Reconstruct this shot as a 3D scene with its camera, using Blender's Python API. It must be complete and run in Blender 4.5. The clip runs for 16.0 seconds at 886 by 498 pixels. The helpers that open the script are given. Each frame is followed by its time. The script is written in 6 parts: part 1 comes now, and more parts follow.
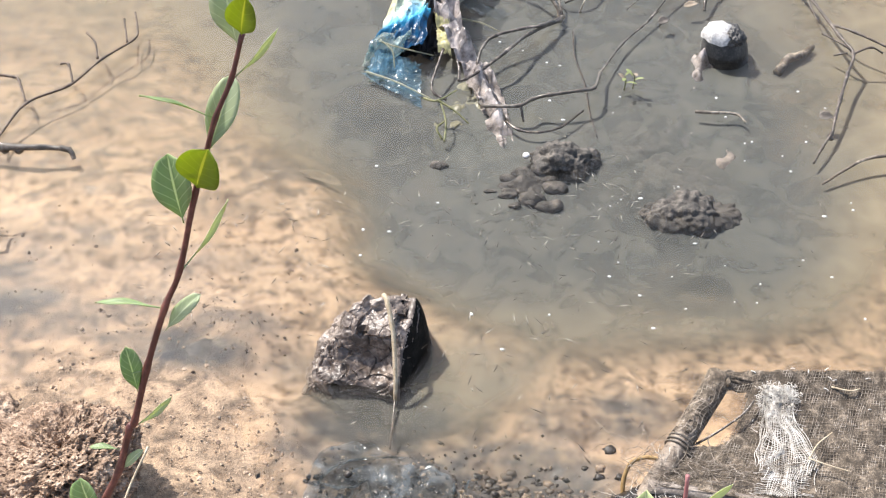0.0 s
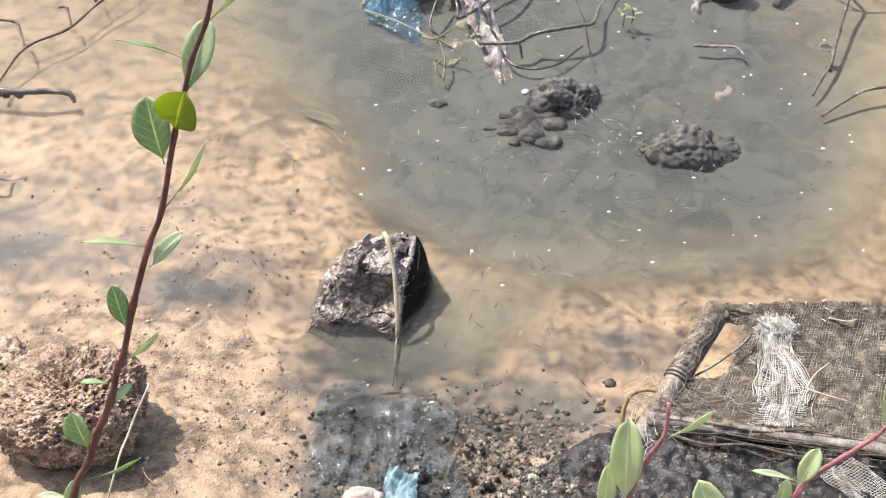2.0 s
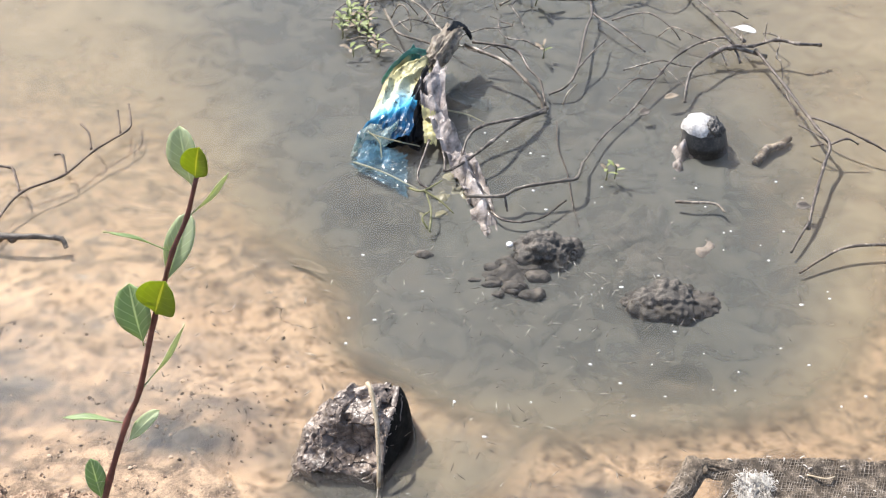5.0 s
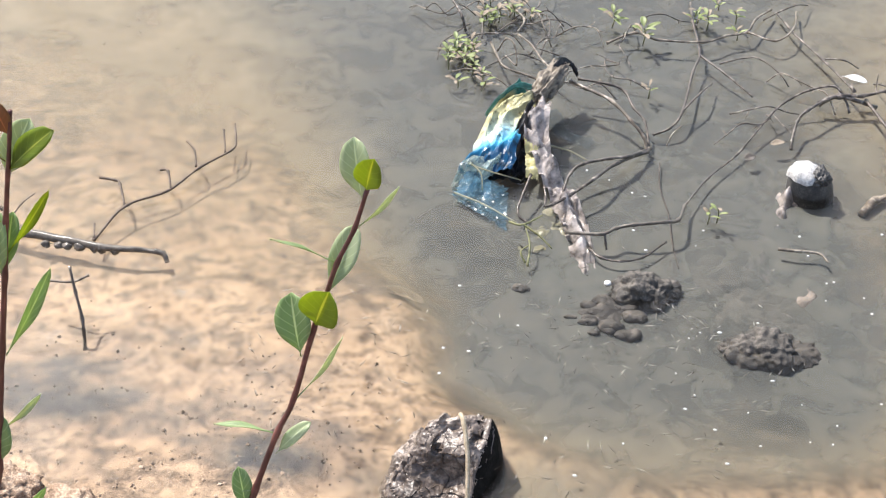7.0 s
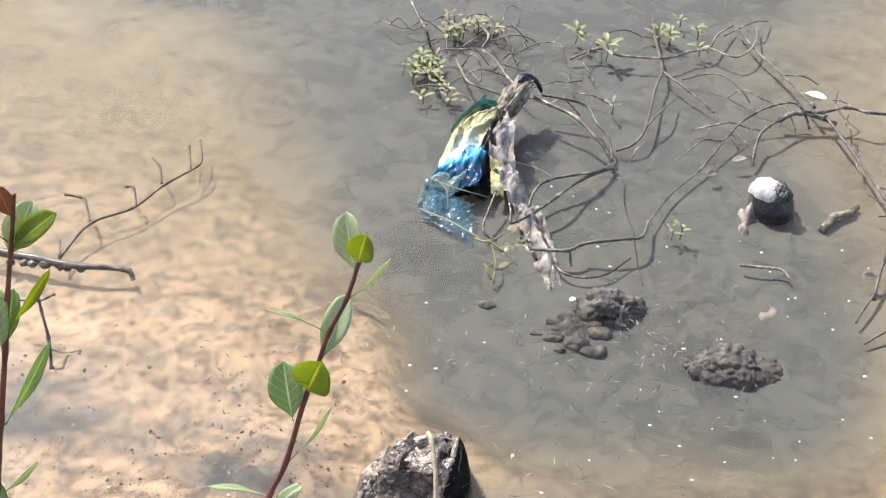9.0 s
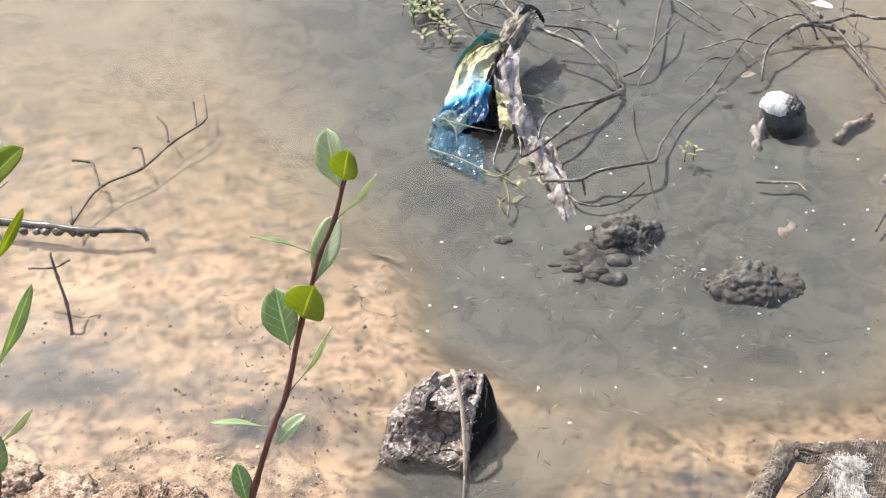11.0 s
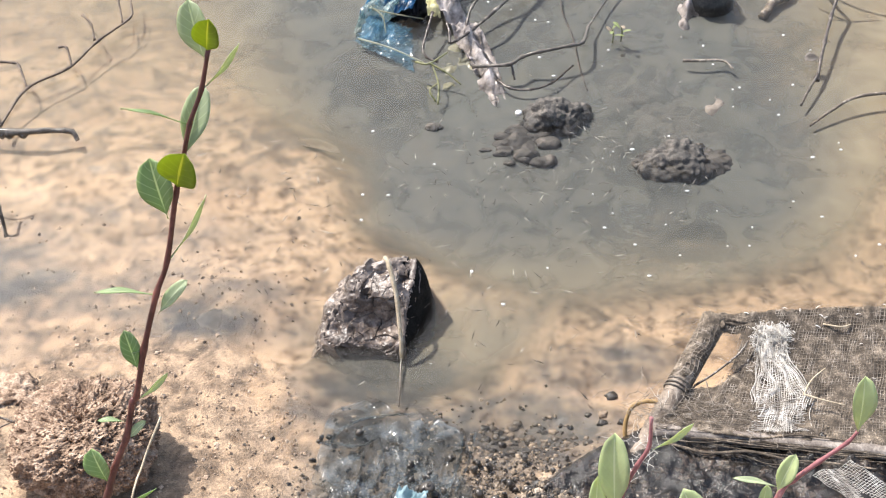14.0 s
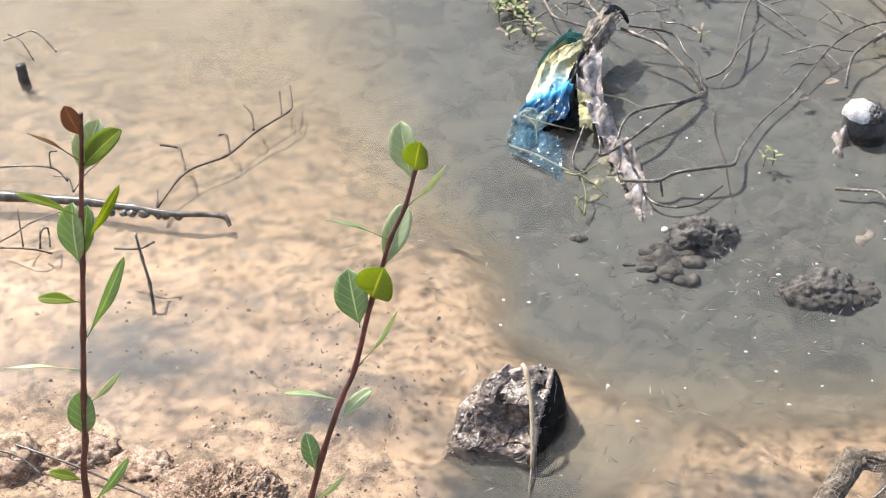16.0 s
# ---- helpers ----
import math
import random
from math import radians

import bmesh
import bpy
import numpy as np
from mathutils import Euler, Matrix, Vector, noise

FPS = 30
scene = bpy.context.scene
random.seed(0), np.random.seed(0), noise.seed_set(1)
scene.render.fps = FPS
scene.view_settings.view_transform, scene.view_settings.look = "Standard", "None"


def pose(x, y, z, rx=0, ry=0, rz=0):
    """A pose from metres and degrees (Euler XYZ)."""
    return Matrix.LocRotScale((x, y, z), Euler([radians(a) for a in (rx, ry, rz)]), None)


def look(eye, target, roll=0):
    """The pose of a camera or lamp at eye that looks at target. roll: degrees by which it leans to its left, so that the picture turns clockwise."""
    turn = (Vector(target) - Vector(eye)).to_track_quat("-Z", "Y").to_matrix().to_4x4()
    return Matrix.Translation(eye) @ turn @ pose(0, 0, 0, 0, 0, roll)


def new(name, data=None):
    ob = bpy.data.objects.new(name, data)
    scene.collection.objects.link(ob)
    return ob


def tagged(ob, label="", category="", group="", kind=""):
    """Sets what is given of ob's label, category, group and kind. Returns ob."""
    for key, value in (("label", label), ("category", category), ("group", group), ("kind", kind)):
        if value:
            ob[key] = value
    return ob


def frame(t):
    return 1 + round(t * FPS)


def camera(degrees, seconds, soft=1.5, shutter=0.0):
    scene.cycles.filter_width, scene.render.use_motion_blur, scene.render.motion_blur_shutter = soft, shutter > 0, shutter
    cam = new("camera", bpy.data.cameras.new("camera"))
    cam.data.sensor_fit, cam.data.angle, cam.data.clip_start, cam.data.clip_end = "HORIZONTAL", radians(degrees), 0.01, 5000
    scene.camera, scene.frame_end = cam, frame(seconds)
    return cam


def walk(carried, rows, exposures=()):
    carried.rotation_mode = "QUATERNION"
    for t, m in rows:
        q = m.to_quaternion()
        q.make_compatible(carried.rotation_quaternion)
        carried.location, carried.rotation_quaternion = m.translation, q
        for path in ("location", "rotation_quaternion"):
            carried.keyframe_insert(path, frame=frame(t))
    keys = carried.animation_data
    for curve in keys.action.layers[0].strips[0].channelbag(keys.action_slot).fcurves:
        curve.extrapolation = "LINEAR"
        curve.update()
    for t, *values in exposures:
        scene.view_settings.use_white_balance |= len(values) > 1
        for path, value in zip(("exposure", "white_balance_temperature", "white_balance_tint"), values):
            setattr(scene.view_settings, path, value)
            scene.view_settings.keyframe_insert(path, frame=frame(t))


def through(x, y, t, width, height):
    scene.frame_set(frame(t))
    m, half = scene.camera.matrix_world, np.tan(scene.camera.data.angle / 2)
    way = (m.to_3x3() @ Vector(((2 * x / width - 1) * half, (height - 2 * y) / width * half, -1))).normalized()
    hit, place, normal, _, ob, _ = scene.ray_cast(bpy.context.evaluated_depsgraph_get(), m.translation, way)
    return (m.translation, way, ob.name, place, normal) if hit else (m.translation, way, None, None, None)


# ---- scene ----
# ---- camera and its walk ----
cam = camera(35.0, 16.0, soft=1.2)
PATH = [
    (0, (0.042, 0.003, 1.591), (0.011, 1.472, 0.234), -0.6),
    (0.5, (0.052, -0.001, 1.59), (0.014, 1.418, 0.18), -1.2),
    (1, (0.051, 0.0, 1.588), (0.009, 1.395, 0.156), -1.5),
    (1.5, (0.052, -0.002, 1.594), (0.014, 1.392, 0.16), -1.6),
    (2, (0.054, -0.008, 1.6), (0.012, 1.4, 0.18), -1.8),
    (2.5, (0.061, -0.008, 1.602), (0.025, 1.419, 0.201), -1.5),
    (3, (0.061, -0.006, 1.604), (0.029, 1.442, 0.226), -1.0),
    (5.3, (0.065, -0.028, 1.635), (0.036, 1.533, 0.385), -0.4),
    (5.5, (0.062, -0.033, 1.634), (0.013, 1.539, 0.4), -0.6),
    (6, (0.043, -0.035, 1.64), (-0.041, 1.551, 0.425), -0.4),
    (6.5, (0.039, -0.032, 1.634), (-0.085, 1.554, 0.422), -0.3),
    (7, (0.034, -0.02, 1.626), (-0.11, 1.548, 0.393), -0.0),
    (7.5, (0.0, -0.021, 1.655), (-0.131, 1.531, 0.401), 0.7),
    (8, (0.017, -0.013, 1.645), (-0.089, 1.538, 0.386), 1.2),
    (8.5, (0.014, -0.005, 1.644), (-0.069, 1.56, 0.403), 1.6),
    (8.7, (0.019, -0.016, 1.654), (-0.065, 1.56, 0.426), 1.5),
    (10.8, (0.031, -0.02, 1.649), (-0.088, 1.524, 0.383), -3.3),
    (11, (0.033, -0.011, 1.634), (-0.082, 1.515, 0.345), -3.7),
    (11.5, (0.039, -0.005, 1.632), (-0.037, 1.461, 0.273), -4.0),
    (12, (0.049, -0.009, 1.632), (0.004, 1.421, 0.234), -4.0),
    (12.5, (0.056, -0.024, 1.642), (0.041, 1.39, 0.228), -3.7),
    (13, (0.061, -0.035, 1.641), (0.052, 1.381, 0.228), -3.9),
    (13.5, (0.063, -0.034, 1.637), (0.048, 1.384, 0.226), -3.9),
    (14, (0.064, -0.034, 1.637), (0.015, 1.391, 0.234), -4.2),
    (14.5, (0.058, -0.031, 1.635), (-0.046, 1.408, 0.25), -4.6),
    (15, (0.049, -0.029, 1.631), (-0.116, 1.431, 0.274), -5.0),
    (15.5, (0.047, -0.034, 1.642), (-0.162, 1.454, 0.322), -4.7),
    (16, (0.041, -0.037, 1.652), (-0.186, 1.477, 0.365), -4.3),
]
walk(cam, [(t, look(eye, target, roll)) for t, eye, target, roll in PATH], exposures=[(0, 0.78), (16, 0.78)])

# ---- world and sun ----
SUN_TO = Vector((0.52, -0.50, -1.0)).normalized()      # the way the sunlight goes
world = bpy.data.worlds.new("sky")
scene.world = world
world.use_nodes = True
wn = world.node_tree
sky = wn.nodes.new("ShaderNodeTexSky")
sky.sky_type = "NISHITA"
sky.sun_disc = False
sky.sun_elevation = math.asin(-SUN_TO.z)
sky.sun_rotation = math.atan2(-SUN_TO.x, -SUN_TO.y)
sky.dust_density = 3.0
sky.air_density = 1.2
wn.nodes["Background"].inputs["Strength"].default_value = 0.15
wn.links.new(sky.outputs[0], wn.nodes["Background"].inputs["Color"])
sun_data = bpy.data.lights.new("sun", "SUN")
sun_data.energy = 4.2
sun_data.angle = radians(0.53)
sun_data.color = (1.0, 0.955, 0.90)
sun = new("sun", sun_data)
sun.matrix_world = look((0, 0, 6), Vector((0, 0, 6)) + SUN_TO)


# ---- helpers of the scene ----
def smooth(e0, e1, v):
    t = np.clip((v - e0) / (e1 - e0), 0, 1)
    return t * t * (3 - 2 * t)


def part(name, bm, material, parent=None, label="", smooth_faces=True):
    me = bpy.data.meshes.new(name)
    bm.normal_update()
    bm.to_mesh(me)
    bm.free()
    me.materials.append(material)
    if smooth_faces:
        me.shade_smooth()
    return hang(name, me, parent, label)


def hang(name, me, parent=None, label=""):
    """Links a mesh built in world places; under a parent it keeps its place."""
    ob = new(name, me)
    if parent is not None:
        ob.parent = parent
        ob.matrix_parent_inverse = parent_frame(parent).inverted()
    if label:
        ob["label"] = label
    return ob


def parent_frame(ob):
    m = ob.matrix_basis.copy()
    while ob.parent is not None:
        m = ob.parent.matrix_basis @ ob.matrix_parent_inverse @ m
        ob = ob.parent
    return m


def thing(name, base, label, category, group=""):
    root = new(name)
    root.empty_display_size = 0.02
    root.location = base
    root.matrix_basis = Matrix.Translation(base)
    return tagged(root, label, category, group)


def mesh_of(name, verts, faces, material, shade=True):
    me = bpy.data.meshes.new(name)
    me.from_pydata([tuple(v) for v in verts], [], faces)
    me.materials.append(material)
    if shade:
        me.shade_smooth()
    return me


def curve_points(pts, per=6):
    """Catmull-Rom through a few points."""
    p = [Vector(q) for q in pts]
    p = [2 * p[0] - p[1], *p, 2 * p[-1] - p[-2]]
    out = []
    for i in range(1, len(p) - 2):
        a, b, c, d = p[i - 1:i + 3]
        for k in range(per):
            t = k / per
            out.append(0.5 * (2 * b + (c - a) * t + (2 * a - 5 * b + 4 * c - d) * t * t + (3 * b - a - 3 * c + d) * t ** 3))
    out.append(p[-2])
    return out


def tube(bm, pts, r0, r1=None, sides=7, rough=0.12, per=6, knots=0.0, seed=0):
    """A tapered stem through a few points, slightly uneven, with knots at even steps."""
    r1 = r0 if r1 is None else r1
    path = curve_points(pts, per)
    n = len(path)
    rings = []
    side = Vector((0, 0, 1))
    for i, q in enumerate(path):
        way = (path[min(i + 1, n - 1)] - path[max(i - 1, 0)]).normalized()
        a = way.cross(side)
        a = a.normalized() if a.length > 1e-4 else way.orthogonal().normalized()
        b = a.cross(way).normalized()
        r = r0 + (r1 - r0) * i / (n - 1)
        if knots and i % per == 0:
            r *= 1 + knots
        ring = []
        for k in range(sides):
            f = 2 * math.pi * k / sides
            rr = r * (1 + rough * noise.noise(Vector((q.x * 90 + seed, q.y * 90 + k * 1.7, q.z * 90))))
            ring.append(bm.verts.new(q + rr * (math.cos(f) * a + math.sin(f) * b)))
        rings.append(ring)
    for ra, rb in zip(rings, rings[1:]):
        for k in range(sides):
            bm.faces.new((ra[k], ra[(k + 1) % sides], rb[(k + 1) % sides], rb[k]))
    bm.faces.new(rings[0][::-1])
    bm.faces.new(rings[-1])
    return bm


def stone_mesh(centre, size, seed, detail=3, rough=0.25, fine=0.08, flat=0.0):
    bm = bmesh.new()
    bmesh.ops.create_icosphere(bm, subdivisions=detail, radius=1.0)
    for v in bm.verts:
        d = v.co.normalized()
        k = 1 + rough * noise.noise(d * 1.3 + Vector((seed * 3.1, seed, 0))) + fine * noise.noise(d * 5 + Vector((0, seed, seed * 2.3)))
        p = d * k
        if flat and p.z < -flat:
            p.z = -flat
        v.co = Vector((p.x * size[0], p.y * size[1], p.z * size[2])) + Vector(centre)
    return bm


# ---- materials ----
def nodes_of(name):
    m = bpy.data.materials.new(name)
    m.use_nodes = True
    nt = m.node_tree
    return m, nt, nt.nodes["Principled BSDF"]


def add(nt, kind, **values):
    n = nt.nodes.new(kind)
    for key, v in values.items():
        n.inputs[key.replace("_", " ")].default_value = v
    return n


def ramp(nt, source, stops):
    r = nt.nodes.new("ShaderNodeValToRGB")
    el = r.color_ramp.elements
    while len(el) < len(stops):
        el.new(0.5)
    for e, (pos, col) in zip(el, stops):
        e.position = pos
        e.color = (*col, 1)
    nt.links.new(source, r.inputs[0])
    return r


def plain(name, dark, mid, light, scale=30.0, rough=0.8, bump=0.3, fine=6.0, specular=0.4, metal=0.0, coat=0.0, stretch=(1, 1, 1), distance=0.002):
    """A surface with variation at two scales and fine relief."""
    m, nt, b = nodes_of(name)
    co = nt.nodes.new("ShaderNodeTexCoord")
    mp = nt.nodes.new("ShaderNodeMapping")
    mp.inputs["Scale"].default_value = stretch
    nt.links.new(co.outputs["Object"], mp.inputs["Vector"])
    big = add(nt, "ShaderNodeTexNoise", Scale=scale, Detail=5.0, Roughness=0.6)
    small = add(nt, "ShaderNodeTexNoise", Scale=scale * fine, Detail=4.0, Roughness=0.65)
    for n in (big, small):
        nt.links.new(mp.outputs[0], n.inputs["Vector"])
    mix = nt.nodes.new("ShaderNodeMath")
    mix.operation = "MULTIPLY_ADD"
    mix.inputs[1].default_value = 0.45
    nt.links.new(small.outputs["Fac"], mix.inputs[0])
    half = nt.nodes.new("ShaderNodeMath")
    half.operation = "MULTIPLY"
    half.inputs[1].default_value = 0.55
    nt.links.new(big.outputs["Fac"], half.inputs[0])
    nt.links.new(half.outputs[0], mix.inputs[2])
    r = ramp(nt, mix.outputs[0], [(0.34, dark), (0.5, mid), (0.66, light)])
    nt.links.new(r.outputs[0], b.inputs["Base Color"])
    rr = ramp(nt, small.outputs["Fac"], [(0.3, (rough * 0.75,) * 3), (0.7, (min(1, rough * 1.15),) * 3)])
    nt.links.new(rr.outputs[0], b.inputs["Roughness"])
    b.inputs["Specular IOR Level"].default_value = specular
    b.inputs["Metallic"].default_value = metal
    b.inputs["Coat Weight"].default_value = coat
    b.inputs["Coat Roughness"].default_value = 0.15
    if bump:
        bp = add(nt, "ShaderNodeBump", Strength=bump, Distance=distance)
        nt.links.new(mix.outputs[0], bp.inputs["Height"])
        nt.links.new(bp.outputs[0], b.inputs["Normal"])
    return m


def film_material(name, tint, clear=0.5, rough=0.2, scale=55.0, second=None):
    """Thin plastic film: partly clear, glossy, mottled with dirt; the pink film's mottle is crease shade."""
    m, nt, b = nodes_of(name)
    co = nt.nodes.new("ShaderNodeTexCoord")
    n = add(nt, "ShaderNodeTexNoise", Scale=scale, Detail=5.0, Roughness=0.6)
    nt.links.new(co.outputs["Object"], n.inputs["Vector"])
    second = second or tuple(c * 0.55 for c in tint)
    r = ramp(nt, n.outputs["Fac"], [(0.28, second), (0.68, tint)])
    nt.links.new(r.outputs[0], b.inputs["Base Color"])
    b.inputs["Roughness"].default_value = rough
    b.inputs["Specular IOR Level"].default_value = 0.6
    bp = add(nt, "ShaderNodeBump", Strength=0.10, Distance=0.002)
    nt.links.new(n.outputs["Fac"], bp.inputs["Height"])
    nt.links.new(bp.outputs[0], b.inputs["Normal"])
    tr = nt.nodes.new("ShaderNodeBsdfTransparent")
    tr.inputs[0].default_value = tuple(0.75 + 0.25 * c for c in tint) + (1,)
    tl = nt.nodes.new("ShaderNodeBsdfTranslucent")
    nt.links.new(r.outputs[0], tl.inputs[0])
    m1 = nt.nodes.new("ShaderNodeMixShader")
    m1.inputs[0].default_value = 0.35
    nt.links.new(b.outputs[0], m1.inputs[1])
    nt.links.new(tl.outputs[0], m1.inputs[2])
    m2 = nt.nodes.new("ShaderNodeMixShader")
    if clear > 0.6:
        patch = add(nt, "ShaderNodeTexNoise", Scale=14.0, Detail=4.0, Roughness=0.6, Distortion=1.5)
        nt.links.new(co.outputs["Object"], patch.inputs["Vector"])
        share = ramp(nt, patch.outputs["Fac"], [(0.36, (clear - 0.20,) * 3), (0.5, (clear,) * 3), (0.62, (min(0.97, clear + 0.14),) * 3)])
        nt.links.new(share.outputs[0], m2.inputs[0])
    m2.inputs[0].default_value = clear
    nt.links.new(m1.outputs[0], m2.inputs[1])
    nt.links.new(tr.outputs[0], m2.inputs[2])
    nt.links.new(m2.outputs[0], nt.nodes["Material Output"].inputs["Surface"])
    return m


def leaf_material(name, upper, vein, glow=0.45, through=(2.5, 2.1, 0.3), side_vein=0.22):
    """A leathery leaf: glossy, lit through, with a pale midrib and side veins along the mesh's own uv."""
    m, nt, b = nodes_of(name)
    uv = nt.nodes.new("ShaderNodeUVMap")
    sep = nt.nodes.new("ShaderNodeSeparateXYZ")
    nt.links.new(uv.outputs[0], sep.inputs[0])

    def math_node(op, a, c=None, d=None):
        n = nt.nodes.new("ShaderNodeMath")
        n.operation = op
        for i, v in enumerate((a, c, d)):
            if v is None:
                continue
            if isinstance(v, (int, float)):
                n.inputs[i].default_value = v
            else:
                nt.links.new(v, n.inputs[i])
        return n.outputs[0]

    off = math_node("ABSOLUTE", math_node("SUBTRACT", sep.outputs["Y"], 0.5))
    rib = math_node("LESS_THAN", off, 0.03)
    slant = math_node("SUBTRACT", sep.outputs["X"], math_node("MULTIPLY", off, 0.55))
    wave = math_node("FRACT", math_node("MULTIPLY", slant, 6.5))
    side = math_node("LESS_THAN", wave, 0.11)
    veins = math_node("MAXIMUM", rib, math_node("MULTIPLY", side, side_vein))
    co = nt.nodes.new("ShaderNodeTexCoord")
    nz = add(nt, "ShaderNodeTexNoise", Scale=60.0, Detail=4.0)
    nt.links.new(co.outputs["Object"], nz.inputs["Vector"])
    base = ramp(nt, nz.outputs["Fac"], [(0.35, tuple(c * 0.75 for c in upper)), (0.65, upper)])
    mixc = nt.nodes.new("ShaderNodeMixRGB")
    nt.links.new(veins, mixc.inputs[0])
    nt.links.new(base.outputs[0], mixc.inputs[1])
    mixc.inputs[2].default_value = (*vein, 1)
    nt.links.new(mixc.outputs[0], b.inputs["Base Color"])
    b.inputs["Roughness"].default_value = 0.42
    b.inputs["Specular IOR Level"].default_value = 0.45
    tl = nt.nodes.new("ShaderNodeBsdfTranslucent")
    tint = nt.nodes.new("ShaderNodeMixRGB")
    tint.blend_type = "MULTIPLY"
    tint.inputs[0].default_value = 1.0
    tint.inputs[2].default_value = (*through, 1)
    nt.links.new(mixc.outputs[0], tint.inputs[1])
    nt.links.new(tint.outputs[0], tl.inputs[0])
    mx = nt.nodes.new("ShaderNodeMixShader")
    mx.inputs[0].default_value = glow
    nt.links.new(b.outputs[0], mx.inputs[1])
    nt.links.new(tl.outputs[0], mx.inputs[2])
    nt.links.new(mx.outputs[0], nt.nodes["Material Output"].inputs["Surface"])
    return m


def ground_material():
    """Sandy clay that turns to dark mud by the zone attributes of the sheet."""
    m, nt, b = nodes_of("bed_sand_and_mud")
    geo = nt.nodes.new("ShaderNodeNewGeometry")
    big = add(nt, "ShaderNodeTexNoise", Scale=7.0, Detail=6.0, Roughness=0.62)
    mid = add(nt, "ShaderNodeTexNoise", Scale=38.0, Detail=5.0, Roughness=0.65)
    fine = add(nt, "ShaderNodeTexNoise", Scale=320.0, Detail=3.0, Roughness=0.7)
    for n in (big, mid, fine):
        nt.links.new(geo.outputs["Position"], n.inputs["Vector"])
    s1 = ramp(nt, big.outputs["Fac"], [(0.36, (0.375, 0.270, 0.182)), (0.5, (0.46, 0.338, 0.229)), (0.64, (0.515, 0.386, 0.268))])
    s2 = ramp(nt, mid.outputs["Fac"], [(0.30, (0.30, 0.27, 0.25)), (0.42, (0.62, 0.60, 0.58)), (0.55, (1.0, 1.0, 1.0)), (0.75, (1.05, 1.04, 1.02))])
    clump = add(nt, "ShaderNodeTexNoise", Scale=17.0, Detail=6.0, Roughness=0.66, Distortion=0.9)
    nt.links.new(geo.outputs["Position"], clump.inputs["Vector"])
    s4 = ramp(nt, clump.outputs["Fac"], [(0.37, (0.40, 0.395, 0.40)), (0.47, (0.77, 0.76, 0.755)), (0.56, (0.97, 0.955, 0.935)), (0.68, (1.03, 1.01, 0.98))])
    s3 = ramp(nt, fine.outputs["Fac"], [(0.3, (0.72, 0.69, 0.66)), (0.5, (1.0, 0.985, 0.97)), (0.68, (1.12, 1.10, 1.08))])
    mul = nt.nodes.new("ShaderNodeMixRGB")
    mul.blend_type = "MULTIPLY"
    mul.inputs[0].default_value = 1.0
    nt.links.new(s1.outputs[0], mul.inputs[1])
    nt.links.new(s2.outputs[0], mul.inputs[2])
    xyz = nt.nodes.new("ShaderNodeSeparateXYZ")
    nt.links.new(geo.outputs["Position"], xyz.inputs[0])
    bare = nt.nodes.new("ShaderNodeMapRange")
    for key, value in (("From Min", -0.022), ("From Max", 0.004), ("To Min", 0.03), ("To Max", 1.0)):
        bare.inputs[key].default_value = value
    nt.links.new(xyz.outputs["Z"], bare.inputs["Value"])
    mul2 = nt.nodes.new("ShaderNodeMixRGB")
    mul2.blend_type = "MULTIPLY"
    nt.links.new(bare.outputs[0], mul2.inputs[0])
    nt.links.new(mul.outputs[0], mul2.inputs[1])
    nt.links.new(s3.outputs[0], mul2.inputs[2])
    mul3 = nt.nodes.new("ShaderNodeMixRGB")
    mul3.blend_type = "MULTIPLY"
    mul3.inputs[0].default_value = 1.0
    nt.links.new(mul2.outputs[0], mul3.inputs[1])
    nt.links.new(s4.outputs[0], mul3.inputs[2])
    mud = ramp(nt, mid.outputs["Fac"], [(0.35, (0.028, 0.028, 0.029)), (0.52, (0.068, 0.066, 0.065)), (0.68, (0.16, 0.142, 0.118))])
    at = nt.nodes.new("ShaderNodeAttribute")
    at.attribute_name = "mud"
    mixm = nt.nodes.new("ShaderNodeMixRGB")
    nt.links.new(at.outputs["Fac"], mixm.inputs[0])
    nt.links.new(mul3.outputs[0], mixm.inputs[1])
    peat = nt.nodes.new("ShaderNodeAttribute")
    peat.attribute_name = "peat"
    black = ramp(nt, mid.outputs["Fac"], [(0.4, (0.006, 0.006, 0.006)), (0.6, (0.016, 0.014, 0.012)), (0.72, (0.05, 0.042, 0.033))])
    mixp = nt.nodes.new("ShaderNodeMixRGB")
    nt.links.new(peat.outputs["Fac"], mixp.inputs[0])
    nt.links.new(mud.outputs[0], mixp.inputs[1])
    nt.links.new(black.outputs[0], mixp.inputs[2])
    nt.links.new(mixp.outputs[0], mixm.inputs[2])
    nt.links.new(mixm.outputs[0], b.inputs["Base Color"])
    ro = ramp(nt, mid.outputs["Fac"], [(0.35, (0.35,) * 3), (0.6, (0.8,) * 3)])
    nt.links.new(ro.outputs[0], b.inputs["Roughness"])
    b.inputs["Specular IOR Level"].default_value = 0.4
    hs = nt.nodes.new("ShaderNodeMath")
    hs.operation = "ADD"
    nt.links.new(mid.outputs["Fac"], hs.inputs[0])
    nt.links.new(fine.outputs["Fac"], hs.inputs[1])
    bp = add(nt, "ShaderNodeBump", Strength=1.0, Distance=0.0035)
    nt.links.new(bare.outputs[0], bp.inputs["Strength"])
    nt.links.new(hs.outputs[0], bp.inputs["Height"])
    nt.links.new(bp.outputs[0], b.inputs["Normal"])
    return m


